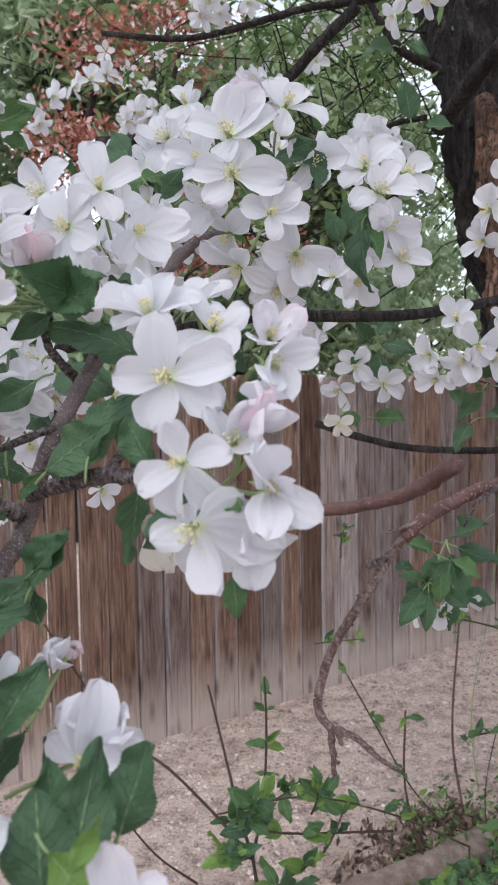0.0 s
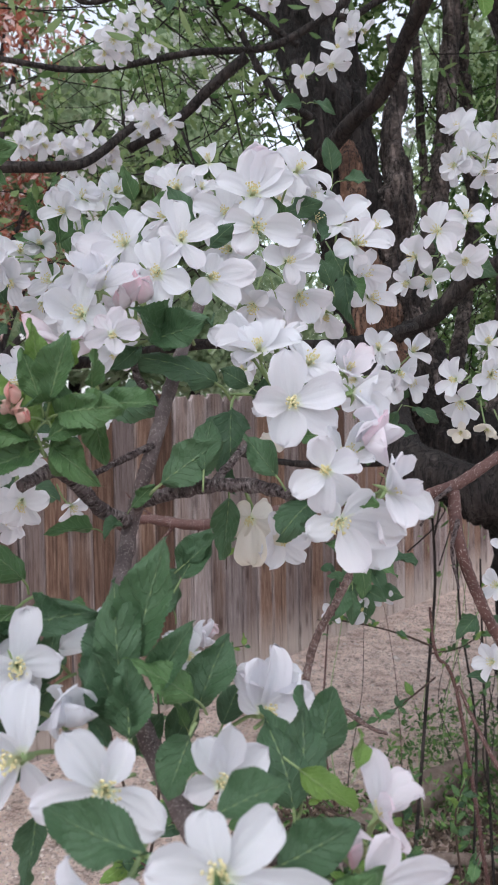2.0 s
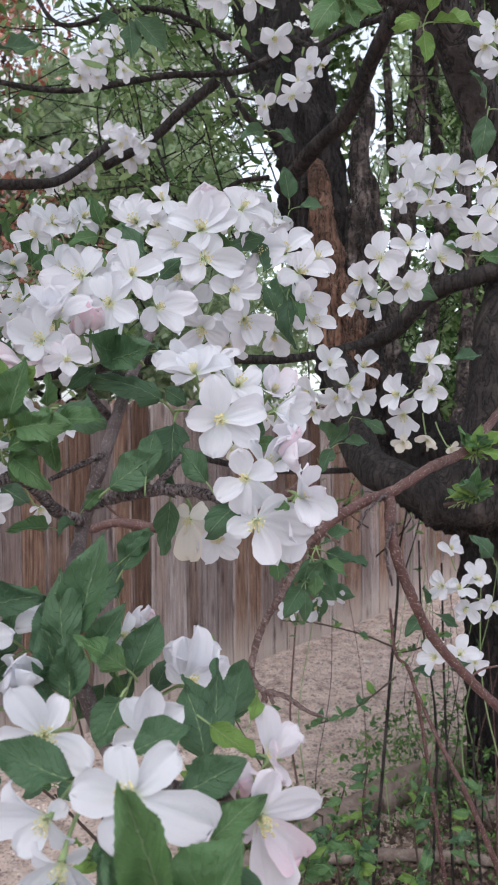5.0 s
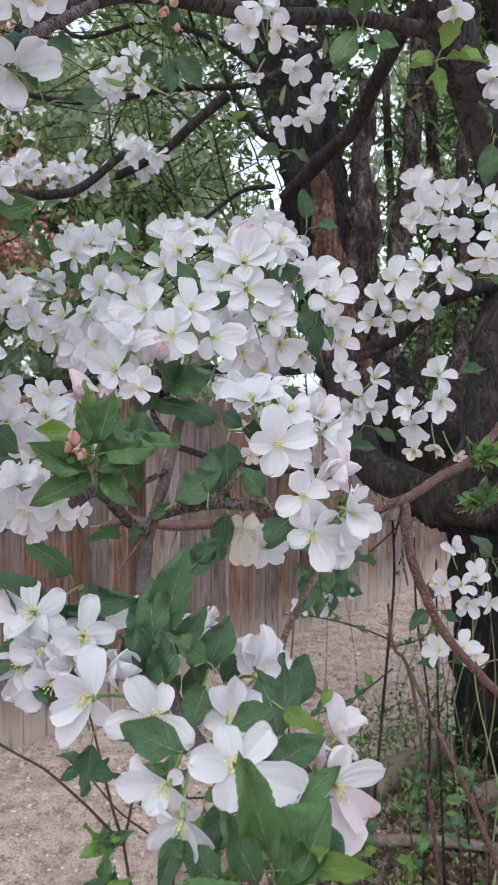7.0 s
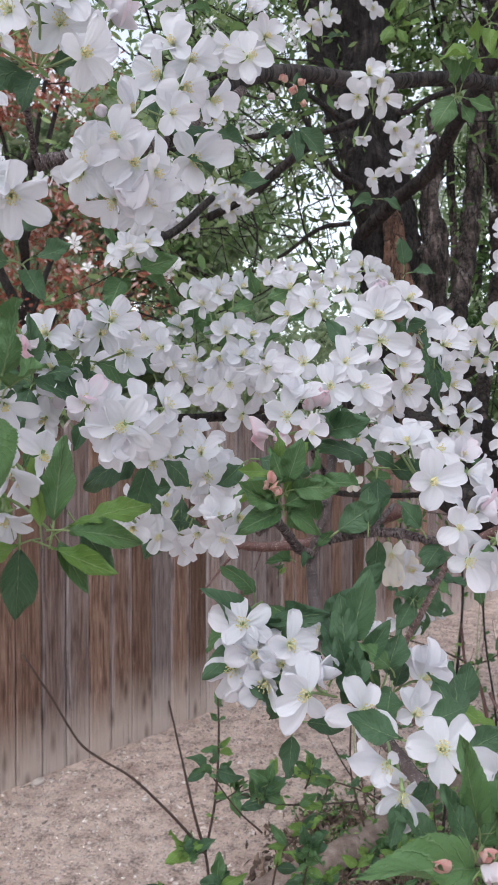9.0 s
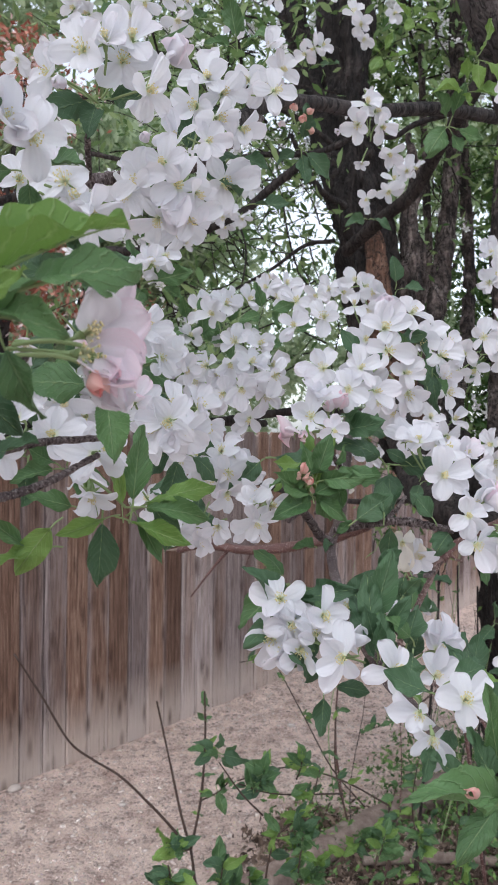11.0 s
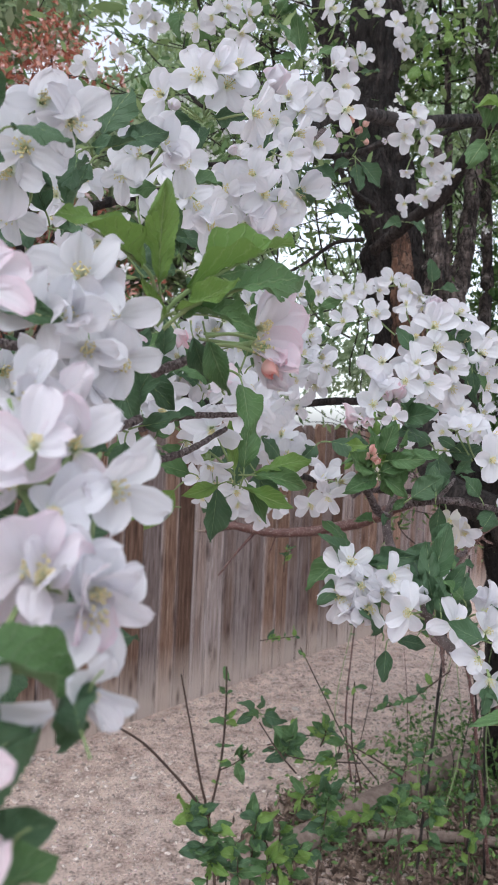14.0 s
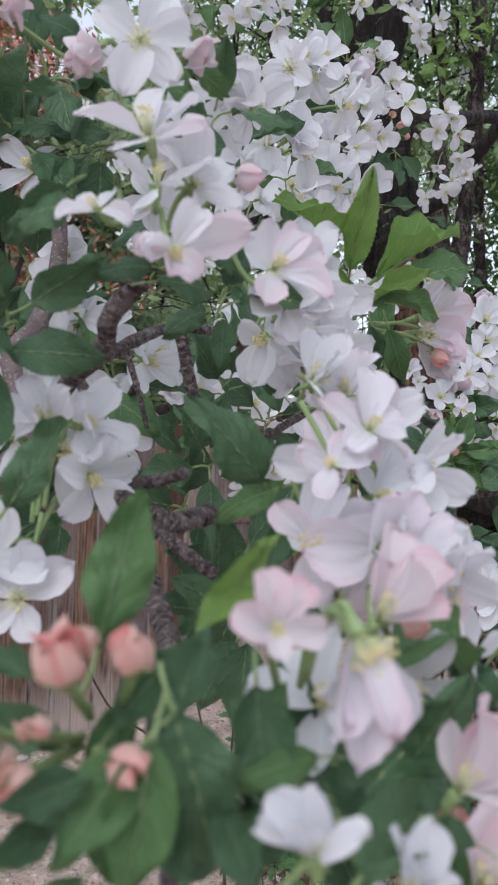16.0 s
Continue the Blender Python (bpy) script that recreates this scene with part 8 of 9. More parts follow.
flower(c, 0.129, 1.000, 1.823, (-0.29, -0.66, -0.70), 0.03)
flower(c, 0.149, 1.000, 1.812, (-0.16, -0.65, -0.75), 0.03)
flower(c, 0.110, 0.980, 1.785, (-0.19, -0.73, -0.65), 0.028)
flower(c, 0.153, 1.000, 1.792, (-0.33, -0.65, -0.69), 0.026)
leaf_tuft(c, 0.173, 1.000, 1.828, 3, 0.05, "dark", (0.23, -0.48, 0.23))
c = cluster(0.119, 1.100, 1.541, "white blossoms above the fence")
flower(c, 0.107, 1.050, 1.547, (-0.13, -0.99, -0.04), 0.026)
flower(c, 0.085, 1.050, 1.518, (-0.57, -0.80, -0.20), 0.026)
flower(c, 0.143, 1.050, 1.525, (-0.00, -0.96, -0.28), 0.026)
flower(c, 0.059, 1.000, 1.588, (-0.62, -0.78, -0.02), 0.028)
flower(c, 0.045, 1.000, 1.574, (-0.64, -0.69, 0.34), 0.024)
flower(c, 0.082, 1.000, 1.477, (-0.05, -0.88, -0.48), 0.02, tone="aged")
flower(c, 0.077, 1.000, 1.656, (-0.49, -0.85, 0.19), 0.024)
flower(c, 0.097, 1.000, 1.635, (0.08, -0.84, 0.54), 0.024)
leaf_tuft(c, 0.132, 1.080, 1.577, 5, 0.055, "dark", (0.02, -0.52, -0.27))
leaf_tuft(c, 0.126, 1.100, 1.480, 2, 0.05, "mid", (0.02, -0.52, -0.27))
c = cluster(-0.223, 0.750, 1.523, "white blossoms beneath a dark branch")
flower(c, -0.225, 0.750, 1.539, (0.25, -0.96, 0.09), 0.028)
flower(c, -0.209, 0.750, 1.544, (0.61, -0.74, 0.28), 0.026)
flower(c, -0.243, 0.760, 1.523, (-0.03, -0.98, -0.18), 0.026)
flower(c, -0.229, 0.800, 1.495, (0.63, -0.73, -0.27), 0.028)
flower(c, -0.239, 0.800, 1.466, (0.35, -0.91, -0.24), 0.026)
flower(c, -0.180, 0.850, 1.414, (0.47, -0.82, -0.31), 0.022)
flower(c, -0.154, 0.800, 1.516, (0.74, -0.66, 0.12), 0.022)
leaf_tuft(c, -0.223, 0.700, 1.498, 4, 0.06, "dark", (-0.18, -0.52, -0.17))
c = cluster(0.232, 1.100, 1.294, "dark leaves and a blossom on a hanging twig")
flower(c, 0.248, 1.050, 1.241, (-0.33, -0.80, -0.50), 0.022)
leaf_tuft(c, 0.222, 1.050, 1.319, 5, 0.07, "dark", (0.02, -0.53, -0.47))
leaf_tuft(c, 0.230, 1.050, 1.259, 4, 0.055, "dark", (0.02, -0.54, -0.57))
leaf_tuft(c, 0.186, 1.050, 1.282, 3, 0.05, "dark", (-0.18, -0.55, -0.56))
leaf_tuft(c, 0.269, 1.100, 1.478, 3, 0.055, "dark", (0.02, -0.52, -0.27))
c = cluster(-0.174, 1.750, 2.071, "distant white blossoms under a green branch")
flower(c, -0.189, 1.700, 2.071, (-0.14, -0.99, 0.04), 0.034)
flower(c, -0.162, 1.700, 2.059, (0.45, -0.85, -0.29), 0.03)
flower(c, -0.128, 1.700, 2.080, (0.47, -0.81, -0.36), 0.03)
flower(c, -0.212, 1.720, 2.089, (-0.53, -0.84, -0.08), 0.03)
flower(c, -0.027, 1.750, 2.160, (0.02, -0.99, 0.12), 0.034)
flower(c, -0.048, 1.750, 2.124, (0.24, -0.97, -0.02), 0.03)
flower(c, -0.006, 1.750, 2.133, (0.73, -0.67, 0.12), 0.03)
flower(c, 0.088, 1.900, 2.269, (0.14, -0.99, 0.10), 0.03)
flower(c, 0.052, 1.500, 1.944, (0.49, -0.61, -0.62), 0.026)
leaf_tuft(c, -0.222, 1.720, 2.034, 3, 0.05, "mid", (-0.08, -0.50, -0.29))

# behind the nearest branch
c = cluster(-0.547, 0.140, 1.579, "pale blossoms and leaves deep inside the branches")
flower(c, -0.565, 0.100, 1.604, (-0.50, -0.60, 0.62))
flower(c, -0.567, 0.120, 1.584, (-0.37, -0.86, -0.34), 0.026)
flower(c, -0.521, 0.100, 1.578, (0.46, -0.89, -0.02), 0.026)
flower(c, -0.536, 0.150, 1.549, (-0.14, -0.93, -0.34))
flower(c, -0.579, 0.060, 1.611, (0.09, -1.00, -0.00), 0.024)
flower(c, -0.594, 0.050, 1.678, (-0.54, -0.80, 0.25), 0.024)
flower(c, -0.539, 0.200, 1.519, (-0.22, -0.76, -0.62))
flower(c, -0.573, 0.120, 1.646, (-0.44, -0.90, -0.04))
flower(c, -0.511, 0.120, 1.587, (0.26, -0.94, -0.24), 0.024)
flower(c, -0.469, 0.200, 1.566, (0.01, -0.97, -0.26))
flower(c, -0.601, 0.100, 1.556, (-0.06, -1.00, -0.06))
leaf_tuft(c, -0.593, 0.100, 1.630, 5, 0.05, "dark", (-0.12, -0.49, 0.01))
leaf_tuft(c, -0.493, 0.020, 1.517, 5, 0.04, "dark", (-0.12, -0.49, 0.01))
leaf_tuft(c, -0.498, 0.060, 1.488, 5, 0.045, "dark", (-0.12, -0.49, 0.01))
leaf_tuft(c, -0.561, 0.060, 1.560, 5, 0.045, "mid", (-0.12, -0.49, 0.01))
leaf_tuft(c, -0.596, 0.020, 1.502, 5, 0.045, "dark", (-0.12, -0.49, 0.01))
leaf_tuft(c, -0.572, 0.020, 1.491, 5, 0.04, "dark", (-0.12, -0.49, 0.01))
leaf_tuft(c, -0.483, 0.030, 1.559, 5, 0.04, "dark", (-0.12, -0.49, 0.01))
leaf_tuft(c, -0.450, 0.100, 1.589, 4, 0.045, "dark", (-0.12, -0.49, 0.01))
leaf_tuft(c, -0.440, 0.100, 1.545, 5, 0.045, "dark", (-0.12, -0.49, 0.01))
leaf_tuft(c, -0.585, 0.140, 1.584, 5, 0.05, "mid", (-0.12, -0.49, 0.01))
leaf_tuft(c, -0.600, 0.050, 1.693, 5, 0.05, "dark", (-0.12, -0.49, 0.01))
leaf_tuft(c, -0.557, 0.050, 1.698, 5, 0.05, "dark", (-0.12, -0.49, 0.01))
leaf_tuft(c, -0.586, 0.050, 1.732, 5, 0.05, "dark", (-0.12, -0.49, 0.01))
leaf_tuft(c, -0.479, 0.080, 1.721, 5, 0.045, "dark", (-0.12, -0.49, 0.01))
leaf_tuft(c, -0.361, 0.120, 1.588, 4, 0.045, "mid", (-0.12, -0.49, 0.01))
leaf_tuft(c, -0.484, -0.020, 1.467, 5, 0.045, "dark", (-0.12, -0.49, 0.01))
leaf_tuft(c, -0.492, -0.080, 1.453, 5, 0.04, "dark", (-0.12, -0.49, 0.01))
leaf_tuft(c, -0.501, -0.050, 1.451, 4, 0.04, "dark", (-0.12, -0.49, 0.01))
c = cluster(0.314, 0.850, 2.137, "white blossoms under a grey limb with fresh leaves")
flower(c, 0.297, 0.800, 2.134, (-0.66, -0.55, -0.52), 0.03)
flower(c, 0.317, 0.800, 2.080, (-0.12, -0.64, -0.76), 0.028)
flower(c, 0.283, 0.820, 2.117, (-0.77, -0.52, -0.35), 0.024)
flower(c, 0.328, 0.840, 2.232, (-0.53, -0.83, -0.16), 0.026)
flower(c, 0.307, 0.840, 2.215, (-0.63, -0.74, 0.22), 0.024)
leaf_tuft(c, 0.264, 0.880, 2.193, 5, 0.055, "fresh", (-0.11, -0.49, -0.20))
leaf_tuft(c, 0.222, 0.900, 2.087, 5, 0.06, "mid", (-0.30, -0.45, -0.30))
leaf_tuft(c, 0.244, 0.880, 2.137, 4, 0.055, "fresh", (-0.30, -0.44, -0.00))
leaf_tuft(c, 0.316, 0.850, 2.035, 4, 0.055, "fresh", (-0.00, -0.51, -0.40))
leaf_tuft(c, 0.326, 1.300, 2.474, 5, 0.05, "fresh", (-0.11, -0.49, 0.00))
leaf_tuft(c, 0.296, 1.400, 2.438, 5, 0.05, "fresh", (-0.11, -0.49, 0.00))
c = cluster(0.442, 1.100, 1.901, "white blossoms at the side of the dark trunk")
flower(c, 0.371, 1.000, 1.871, (-0.55, -0.60, -0.59), 0.028)
flower(c, 0.355, 1.000, 1.903, (-0.65, -0.72, 0.24), 0.026)
flower(c, 0.395, 1.000, 1.867, (-0.05, -0.99, -0.11), 0.024)
flower(c, 0.348, 1.000, 1.848, (-0.66, -0.62, -0.43), 0.022)
flower(c, 0.431, 1.000, 1.891, (-0.22, -0.84, -0.50), 0.028)
flower(c, 0.426, 1.000, 1.831, (-0.63, -0.49, -0.60), 0.026)


# ---- young shoots and undergrowth ----
p = thing("sapling", "slender three-stemmed shoot rising from the dirt", "plant", "", (-0.050, 1.800, 0.000))
shoot(p, [(-0.050, 1.800, 0.000), (-0.055, 1.800, 0.250), (-0.079, 1.800, 0.440)], 0.0065, STALK_DARK, 0, 0, 0)
shoot(p, [(-0.079, 1.800, 0.440), (-0.106, 1.800, 0.536), (-0.141, 1.800, 0.694), (-0.175, 1.800, 0.849)], 0.0042, STALK_DARK, 0, 0.020, 1)
shoot(p, [(-0.079, 1.800, 0.440), (-0.170, 1.800, 0.549), (-0.270, 1.790, 0.657), (-0.346, 1.790, 0.709), (-0.406, 1.780, 0.766), (-0.473, 1.780, 0.883), (-0.542, 1.770, 0.999)], 0.0042, STALK_DARK, 0, 0.000, 2)
shoot(p, [(-0.079, 1.800, 0.440), (-0.053, 1.800, 0.579), (-0.043, 1.800, 0.735), (-0.046, 1.800, 0.868)], 0.0042, STALK_DARK, 6, 0.034, 3)
shoot(p, [(-0.079, 1.800, 0.440), (-0.115, 1.780, 0.455), (-0.150, 1.770, 0.480)], 0.0028, STALK_DARK, 6, 0.055, 4)
shoot(p, [(-0.055, 1.800, 0.570), (-0.010, 1.780, 0.600), (0.030, 1.770, 0.640)], 0.0028, STALK_DARK, 5, 0.045, 5)
p = thing("leafy_shoot", "rosette of broad glossy young leaves on a thin twig", "plant", "", (-0.150, 0.840, 1.040))
shoot(p, [(-0.090, 0.880, 0.960), (-0.130, 0.850, 1.010), (-0.168, 0.838, 1.066)], 0.0016, STALK_DARK, 0, 0, 6)
leaf_tuft(p, -0.171, 0.835, 1.082, 5, 0.038, "dark", (0.0, -0.4, 0.2))
leaf_tuft(p, -0.166, 0.838, 1.076, 2, 0.032, "mid", (0.2, -0.4, 0.3))
p = thing("sapling", "low tangle of thin leafy twigs over the dirt", "plant", "", (0.329, 1.400, 0.000))
shoot(p, [(0.329, 1.400, 0.000), (0.329, 1.400, 0.707)], 0.003, STALK_DARK, 0, 0, 0)
shoot(p, [(0.329, 1.400, 0.707), (0.182, 1.300, 0.818), (0.038, 1.200, 0.898), (-0.088, 1.100, 0.922)], 0.0023, STALK_DARK, 8, 0.034, 6)
shoot(p, [(0.182, 1.300, 0.790), (0.003, 1.150, 0.868), (-0.088, 1.100, 0.917)], 0.0022, STALK_DARK, 7, 0.034, 7)
shoot(p, [(0.342, 1.600, 0.613), (0.254, 1.600, 0.717), (0.182, 1.600, 0.848), (0.112, 1.600, 0.976)], 0.0022, STALK_DARK, 5, 0.027, 8)
shoot(p, [(0.262, 1.500, 0.634), (0.230, 1.500, 0.764), (0.231, 1.500, 0.913)], 0.0029, STALK_DARK, 3, 0.027, 9)
shoot(p, [(-0.039, 1.100, 0.681), (-0.018, 1.100, 0.801), (0.063, 1.150, 0.840), (0.100, 1.200, 0.888)], 0.0022, STALK_DARK, 7, 0.034, 10)
shoot(p, [(-0.007, 1.000, 0.690), (0.002, 1.000, 0.794), (0.012, 1.000, 0.866)], 0.0022, STALK_DARK, 8, 0.034, 11)
shoot(p, [(-0.091, 0.950, 0.728), (-0.123, 0.950, 0.810), (-0.153, 0.950, 0.853)], 0.0022, STALK_DARK, 8, 0.034, 12)
shoot(p, [(-0.207, 0.900, 0.769), (-0.226, 0.900, 0.827), (-0.237, 0.900, 0.884)], 0.0022, STALK_DARK, 7, 0.034, 13)
shoot(p, [(0.268, 1.300, 0.503), (0.293, 1.300, 0.656), (0.338, 1.350, 0.721)], 0.0022, STALK_DARK, 7, 0.034, 14)
shoot(p, [(0.422, 1.400, 0.430), (0.404, 1.400, 0.584), (0.446, 1.400, 0.691)], 0.0022, STALK_DARK, 7, 0.034, 15)
shoot(p, [(0.159, 1.300, 0.629), (0.211, 1.300, 0.676), (0.265, 1.300, 0.697)], 0.0022, STALK_DARK, 7, 0.034, 16)
shoot(p, [(0.511, 1.400, 0.407), (0.524, 1.400, 0.545), (0.567, 1.400, 0.626)], 0.0022, STALK_DARK, 7, 0.034, 17)
shoot(p, [(0.071, 1.900, 0.914), (0.122, 1.900, 0.920), (0.191, 1.900, 0.926)], 0.0017, STALK_DARK, 5, 0.027, 18)
shoot(p, [(0.136, 1.900, 1.121), (0.138, 1.900, 1.171), (0.152, 1.900, 1.204)], 0.0017, STALK_DARK, 4, 0.024, 19)
p = thing("sapling", "clump of broad young leaves low on the dirt", "plant", "", (-0.197, 0.900, 0.000))
shoot(p, [(-0.197, 0.900, 0.000), (-0.197, 0.900, 0.730)], 0.003, STALK_DARK, 0, 0, 0)
shoot(p, [(-0.197, 0.900, 0.730), (-0.207, 0.900, 0.806), (-0.229, 0.900, 0.860)], 0.0017, STALK_DARK, 6, 0.037, 20)
shoot(p, [(-0.155, 0.920, 0.713), (-0.152, 0.920, 0.809), (-0.146, 0.920, 0.867)], 0.0017, STALK_DARK, 6, 0.037, 21)
shoot(p, [(-0.102, 0.940, 0.695), (-0.099, 0.940, 0.784), (-0.097, 0.940, 0.843)], 0.0017, STALK_DARK, 6, 0.037, 22)
shoot(p, [(-0.058, 0.960, 0.678), (-0.069, 0.960, 0.750), (-0.049, 0.960, 0.793)], 0.0017, STALK_DARK, 6, 0.034, 23)
shoot(p, [(-0.181, 0.880, 0.740), (-0.186, 0.880, 0.806), (-0.192, 0.880, 0.848)], 0.0017, STALK_DARK, 6, 0.034, 24)
shoot(p, [(-0.130, 0.900, 0.722), (-0.131, 0.900, 0.779), (-0.124, 0.900, 0.822)], 0.0017, STALK_DARK, 6, 0.034, 25)
shoot(p, [(-0.234, 0.900, 0.734), (-0.234, 0.900, 0.809), (-0.245, 0.900, 0.838)], 0.0017, STALK_DARK, 5, 0.034, 26)
p = thing("leafy_shoot", "rosette of small leaves on a bare twig", "plant", "", (-0.052, 1.100, 0.898))
shoot(p, [(-0.052, 1.100, 0.898), (-0.045, 1.100, 0.919), (-0.035, 1.100, 0.940)], 0.0017, STALK_DARK, 6, 0.034, 27)
p = thing("leafy_shoot", "rosette of small pale leaves on a low twig", "plant", "", (0.004, 1.050, 0.768))
shoot(p, [(0.004, 1.050, 0.768), (0.014, 1.050, 0.811), (0.023, 1.050, 0.848)], 0.0017, STALK_DARK, 6, 0.037, 28)
shoot(p, [(0.004, 1.050, 0.768), (0.043, 1.050, 0.754), (0.054, 1.050, 0.785)], 0.0017, STALK_DARK, 6, 0.037, 29)
p = thing("leafy_shoot", "rosette of narrow pale leaves beside the log", "plant", "", (0.247, 1.250, 0.665))
shoot(p, [(0.247, 1.250, 0.665), (0.254, 1.250, 0.689), (0.262, 1.250, 0.720)], 0.0017, STALK_DARK, 6, 0.034, 30)
p = thing("leafy_shoot", "rosette of narrow pale leaves above the soil", "plant", "", (0.383, 1.350, 0.597))
shoot(p, [(0.383, 1.350, 0.597), (0.390, 1.350, 0.630), (0.385, 1.350, 0.666)], 0.0017, STALK_DARK, 6, 0.034, 31)
p = thing("leafy_shoot", "rosette of small leaves on the tangle", "plant", "", (0.046, 1.180, 0.881))
shoot(p, [(0.046, 1.180, 0.881), (0.055, 1.180, 0.904), (0.059, 1.180, 0.933)], 0.0017, STALK_DARK, 6, 0.031, 32)
p = thing("sapling", "tall thin bare shoots with sparse leaves by the trunk", "plant", "", (0.608, 1.900, 0.000))
shoot(p, [(0.608, 1.900, 0.000), (0.608, 1.900, 0.186)], 0.003, STALK_DARK, 0, 0, 0)
shoot(p, [(0.608, 1.900, 0.186), (0.684, 1.950, 0.807), (0.725, 2.000, 1.033), (0.719, 2.000, 1.212)], 0.0055, BARK_LIMB, 2, 0.020, 33)
shoot(p, [(0.740, 1.700, 0.291), (0.655, 1.700, 0.832), (0.603, 1.700, 0.934), (0.588, 1.700, 1.047)], 0.0058, BARK_RED, 4, 0.020, 34)
shoot(p, [(0.689, 1.300, 0.552), (0.602, 1.300, 0.757), (0.552, 1.350, 0.878), (0.524, 1.400, 0.968)], 0.0065, BARK_RED, 2, 0.020, 35)
shoot(p, [(0.825, 2.000, 0.098), (0.841, 2.000, 0.599), (0.797, 2.000, 0.932), (0.788, 2.000, 1.161)], 0.0043, BARK_LIMB, 4, 0.020, 36)
shoot(p, [(0.896, 2.000, 0.090), (0.867, 2.000, 0.680), (0.857, 2.000, 1.093)], 0.0043, BARK_LIMB, 4, 0.020, 37)
shoot(p, [(0.985, 2.000, 0.079), (0.956, 2.000, 0.505), (0.981, 2.000, 0.922)], 0.0043, BARK_LIMB, 4, 0.020, 38)
shoot(p, [(0.486, 2.200, 0.338), (0.455, 2.200, 0.569), (0.474, 2.200, 0.881)], 0.0043, BARK_RED, 3, 0.020, 39)
shoot(p, [(0.642, 1.800, 0.917), (0.550, 1.800, 0.959), (0.429, 1.800, 0.995), (0.341, 1.800, 1.007)], 0.0029, STALK_DARK, 8, 0.027, 40)
shoot(p, [(0.642, 1.800, 0.843), (0.519, 1.800, 0.763), (0.399, 1.800, 0.728)], 0.0029, STALK_DARK, 8, 0.027, 41)
shoot(p, [(0.627, 1.800, 0.903), (0.704, 1.800, 0.913), (0.783, 1.800, 0.953)], 0.0029, STALK_DARK, 5, 0.027, 42)
shoot(p, [(0.457, 1.700, 0.382), (0.443, 1.700, 0.511), (0.472, 1.700, 0.621)], 0.0029, STALK_DARK, 8, 0.034, 43)
shoot(p, [(0.545, 1.700, 0.401), (0.516, 1.700, 0.546), (0.530, 1.700, 0.672)], 0.0029, STALK_DARK, 8, 0.034, 44)
shoot(p, [(0.664, 1.700, 0.358), (0.648, 1.700, 0.547), (0.693, 1.700, 0.657)], 0.0029, STALK_DARK, 8, 0.034, 45)
shoot(p, [(0.751, 1.600, 0.406), (0.736, 1.600, 0.518), (0.779, 1.600, 0.651)], 0.0029, STALK_DARK, 8, 0.034, 46)
shoot(p, [(0.372, 1.600, 0.450), (0.386, 1.600, 0.515), (0.427, 1.600, 0.551)], 0.0029, STALK_DARK, 8, 0.034, 47)
p = thing("leafy_shoot", "bright young leaf rosette on a reddish branch", "plant", "", (0.363, 0.820, 1.476))
shoot(p, [(0.363, 0.820, 1.476), (0.361, 0.800, 1.473), (0.359, 0.780, 1.481)], 0.0029, STALK_DARK, 8, 0.031, 48)
shoot(p, [(0.295, 0.740, 1.416), (0.314, 0.720, 1.424), (0.318, 0.700, 1.433)], 0.0029, STALK_DARK, 9, 0.031, 49)


# ---- fine twigs, leaves and blossoms deeper in the apple tree ----
def twig_tangle(name, label, boxes, count, length, radius, material, seed):
    """Thin crooked twigs, joined, too many to count."""
    rnd = random.Random(seed)
    bm = bmesh.new()
    ends = []
    for i in range(count):
        lo, hi, way = boxes[i % len(boxes)]
        q = Vector([rnd.uniform(a, b) for a, b in zip(lo, hi)])
        d = (Vector(way) + Vector([rnd.uniform(-0.7, 0.7) for _ in range(3)])).normalized()
        pts = [q]
        for k in range(4):
            d = (d + Vector([rnd.uniform(-0.45, 0.45) for _ in range(3)])).normalized()
            pts.append(pts[-1] + d * length * rnd.uniform(0.15, 0.35))
        ends += pts[1:]
        tube_into(bm, pts, radius * rnd.uniform(0.6, 1.3), radius * 0.35, 4, 2)
    tagged(new(name, mesh_of(name, bm, material)), label, "twigs", kind="stuff")
    return ends


def leaves_on(name, label, ends, per, size, material, seed, spread=0.03, category="leaves"):
    rnd = np.random.default_rng(seed)
    e = np.repeat(np.array([tuple(v) for v in ends]), per, 0)
    at = e + rnd.normal(size=e.shape) * spread
    n = len(at)
    a = rnd.normal(size=(n, 3))
    a /= np.linalg.norm(a, axis=1)[:, None]
    b = np.cross(a, rnd.normal(size=(n, 3)))
    b /= np.linalg.norm(b, axis=1)[:, None]
    up = np.cross(a, b)
    s = (size * rnd.uniform(0.6, 1.25, n))[:, None]
    w = 0.30
    quad = np.stack([at - a * s, at - a * s * 0.3 + b * s * w + up * s * 0.1, at + a * s * 0.35 + b * s * w * 0.9 + up * s * 0.1, at + a * s, at + a * s * 0.35 - b * s * w * 0.9 + up * s * 0.1, at - a * s * 0.3 - b * s * w + up * s * 0.1], 1).reshape(-1, 3)
    me = bpy.data.meshes.new(name)
    me.from_pydata(quad.tolist(), [], np.arange(n * 6).reshape(-1, 6).tolist())
    me.materials.append(material)
    tagged(new(name, me), label, category, kind="stuff")


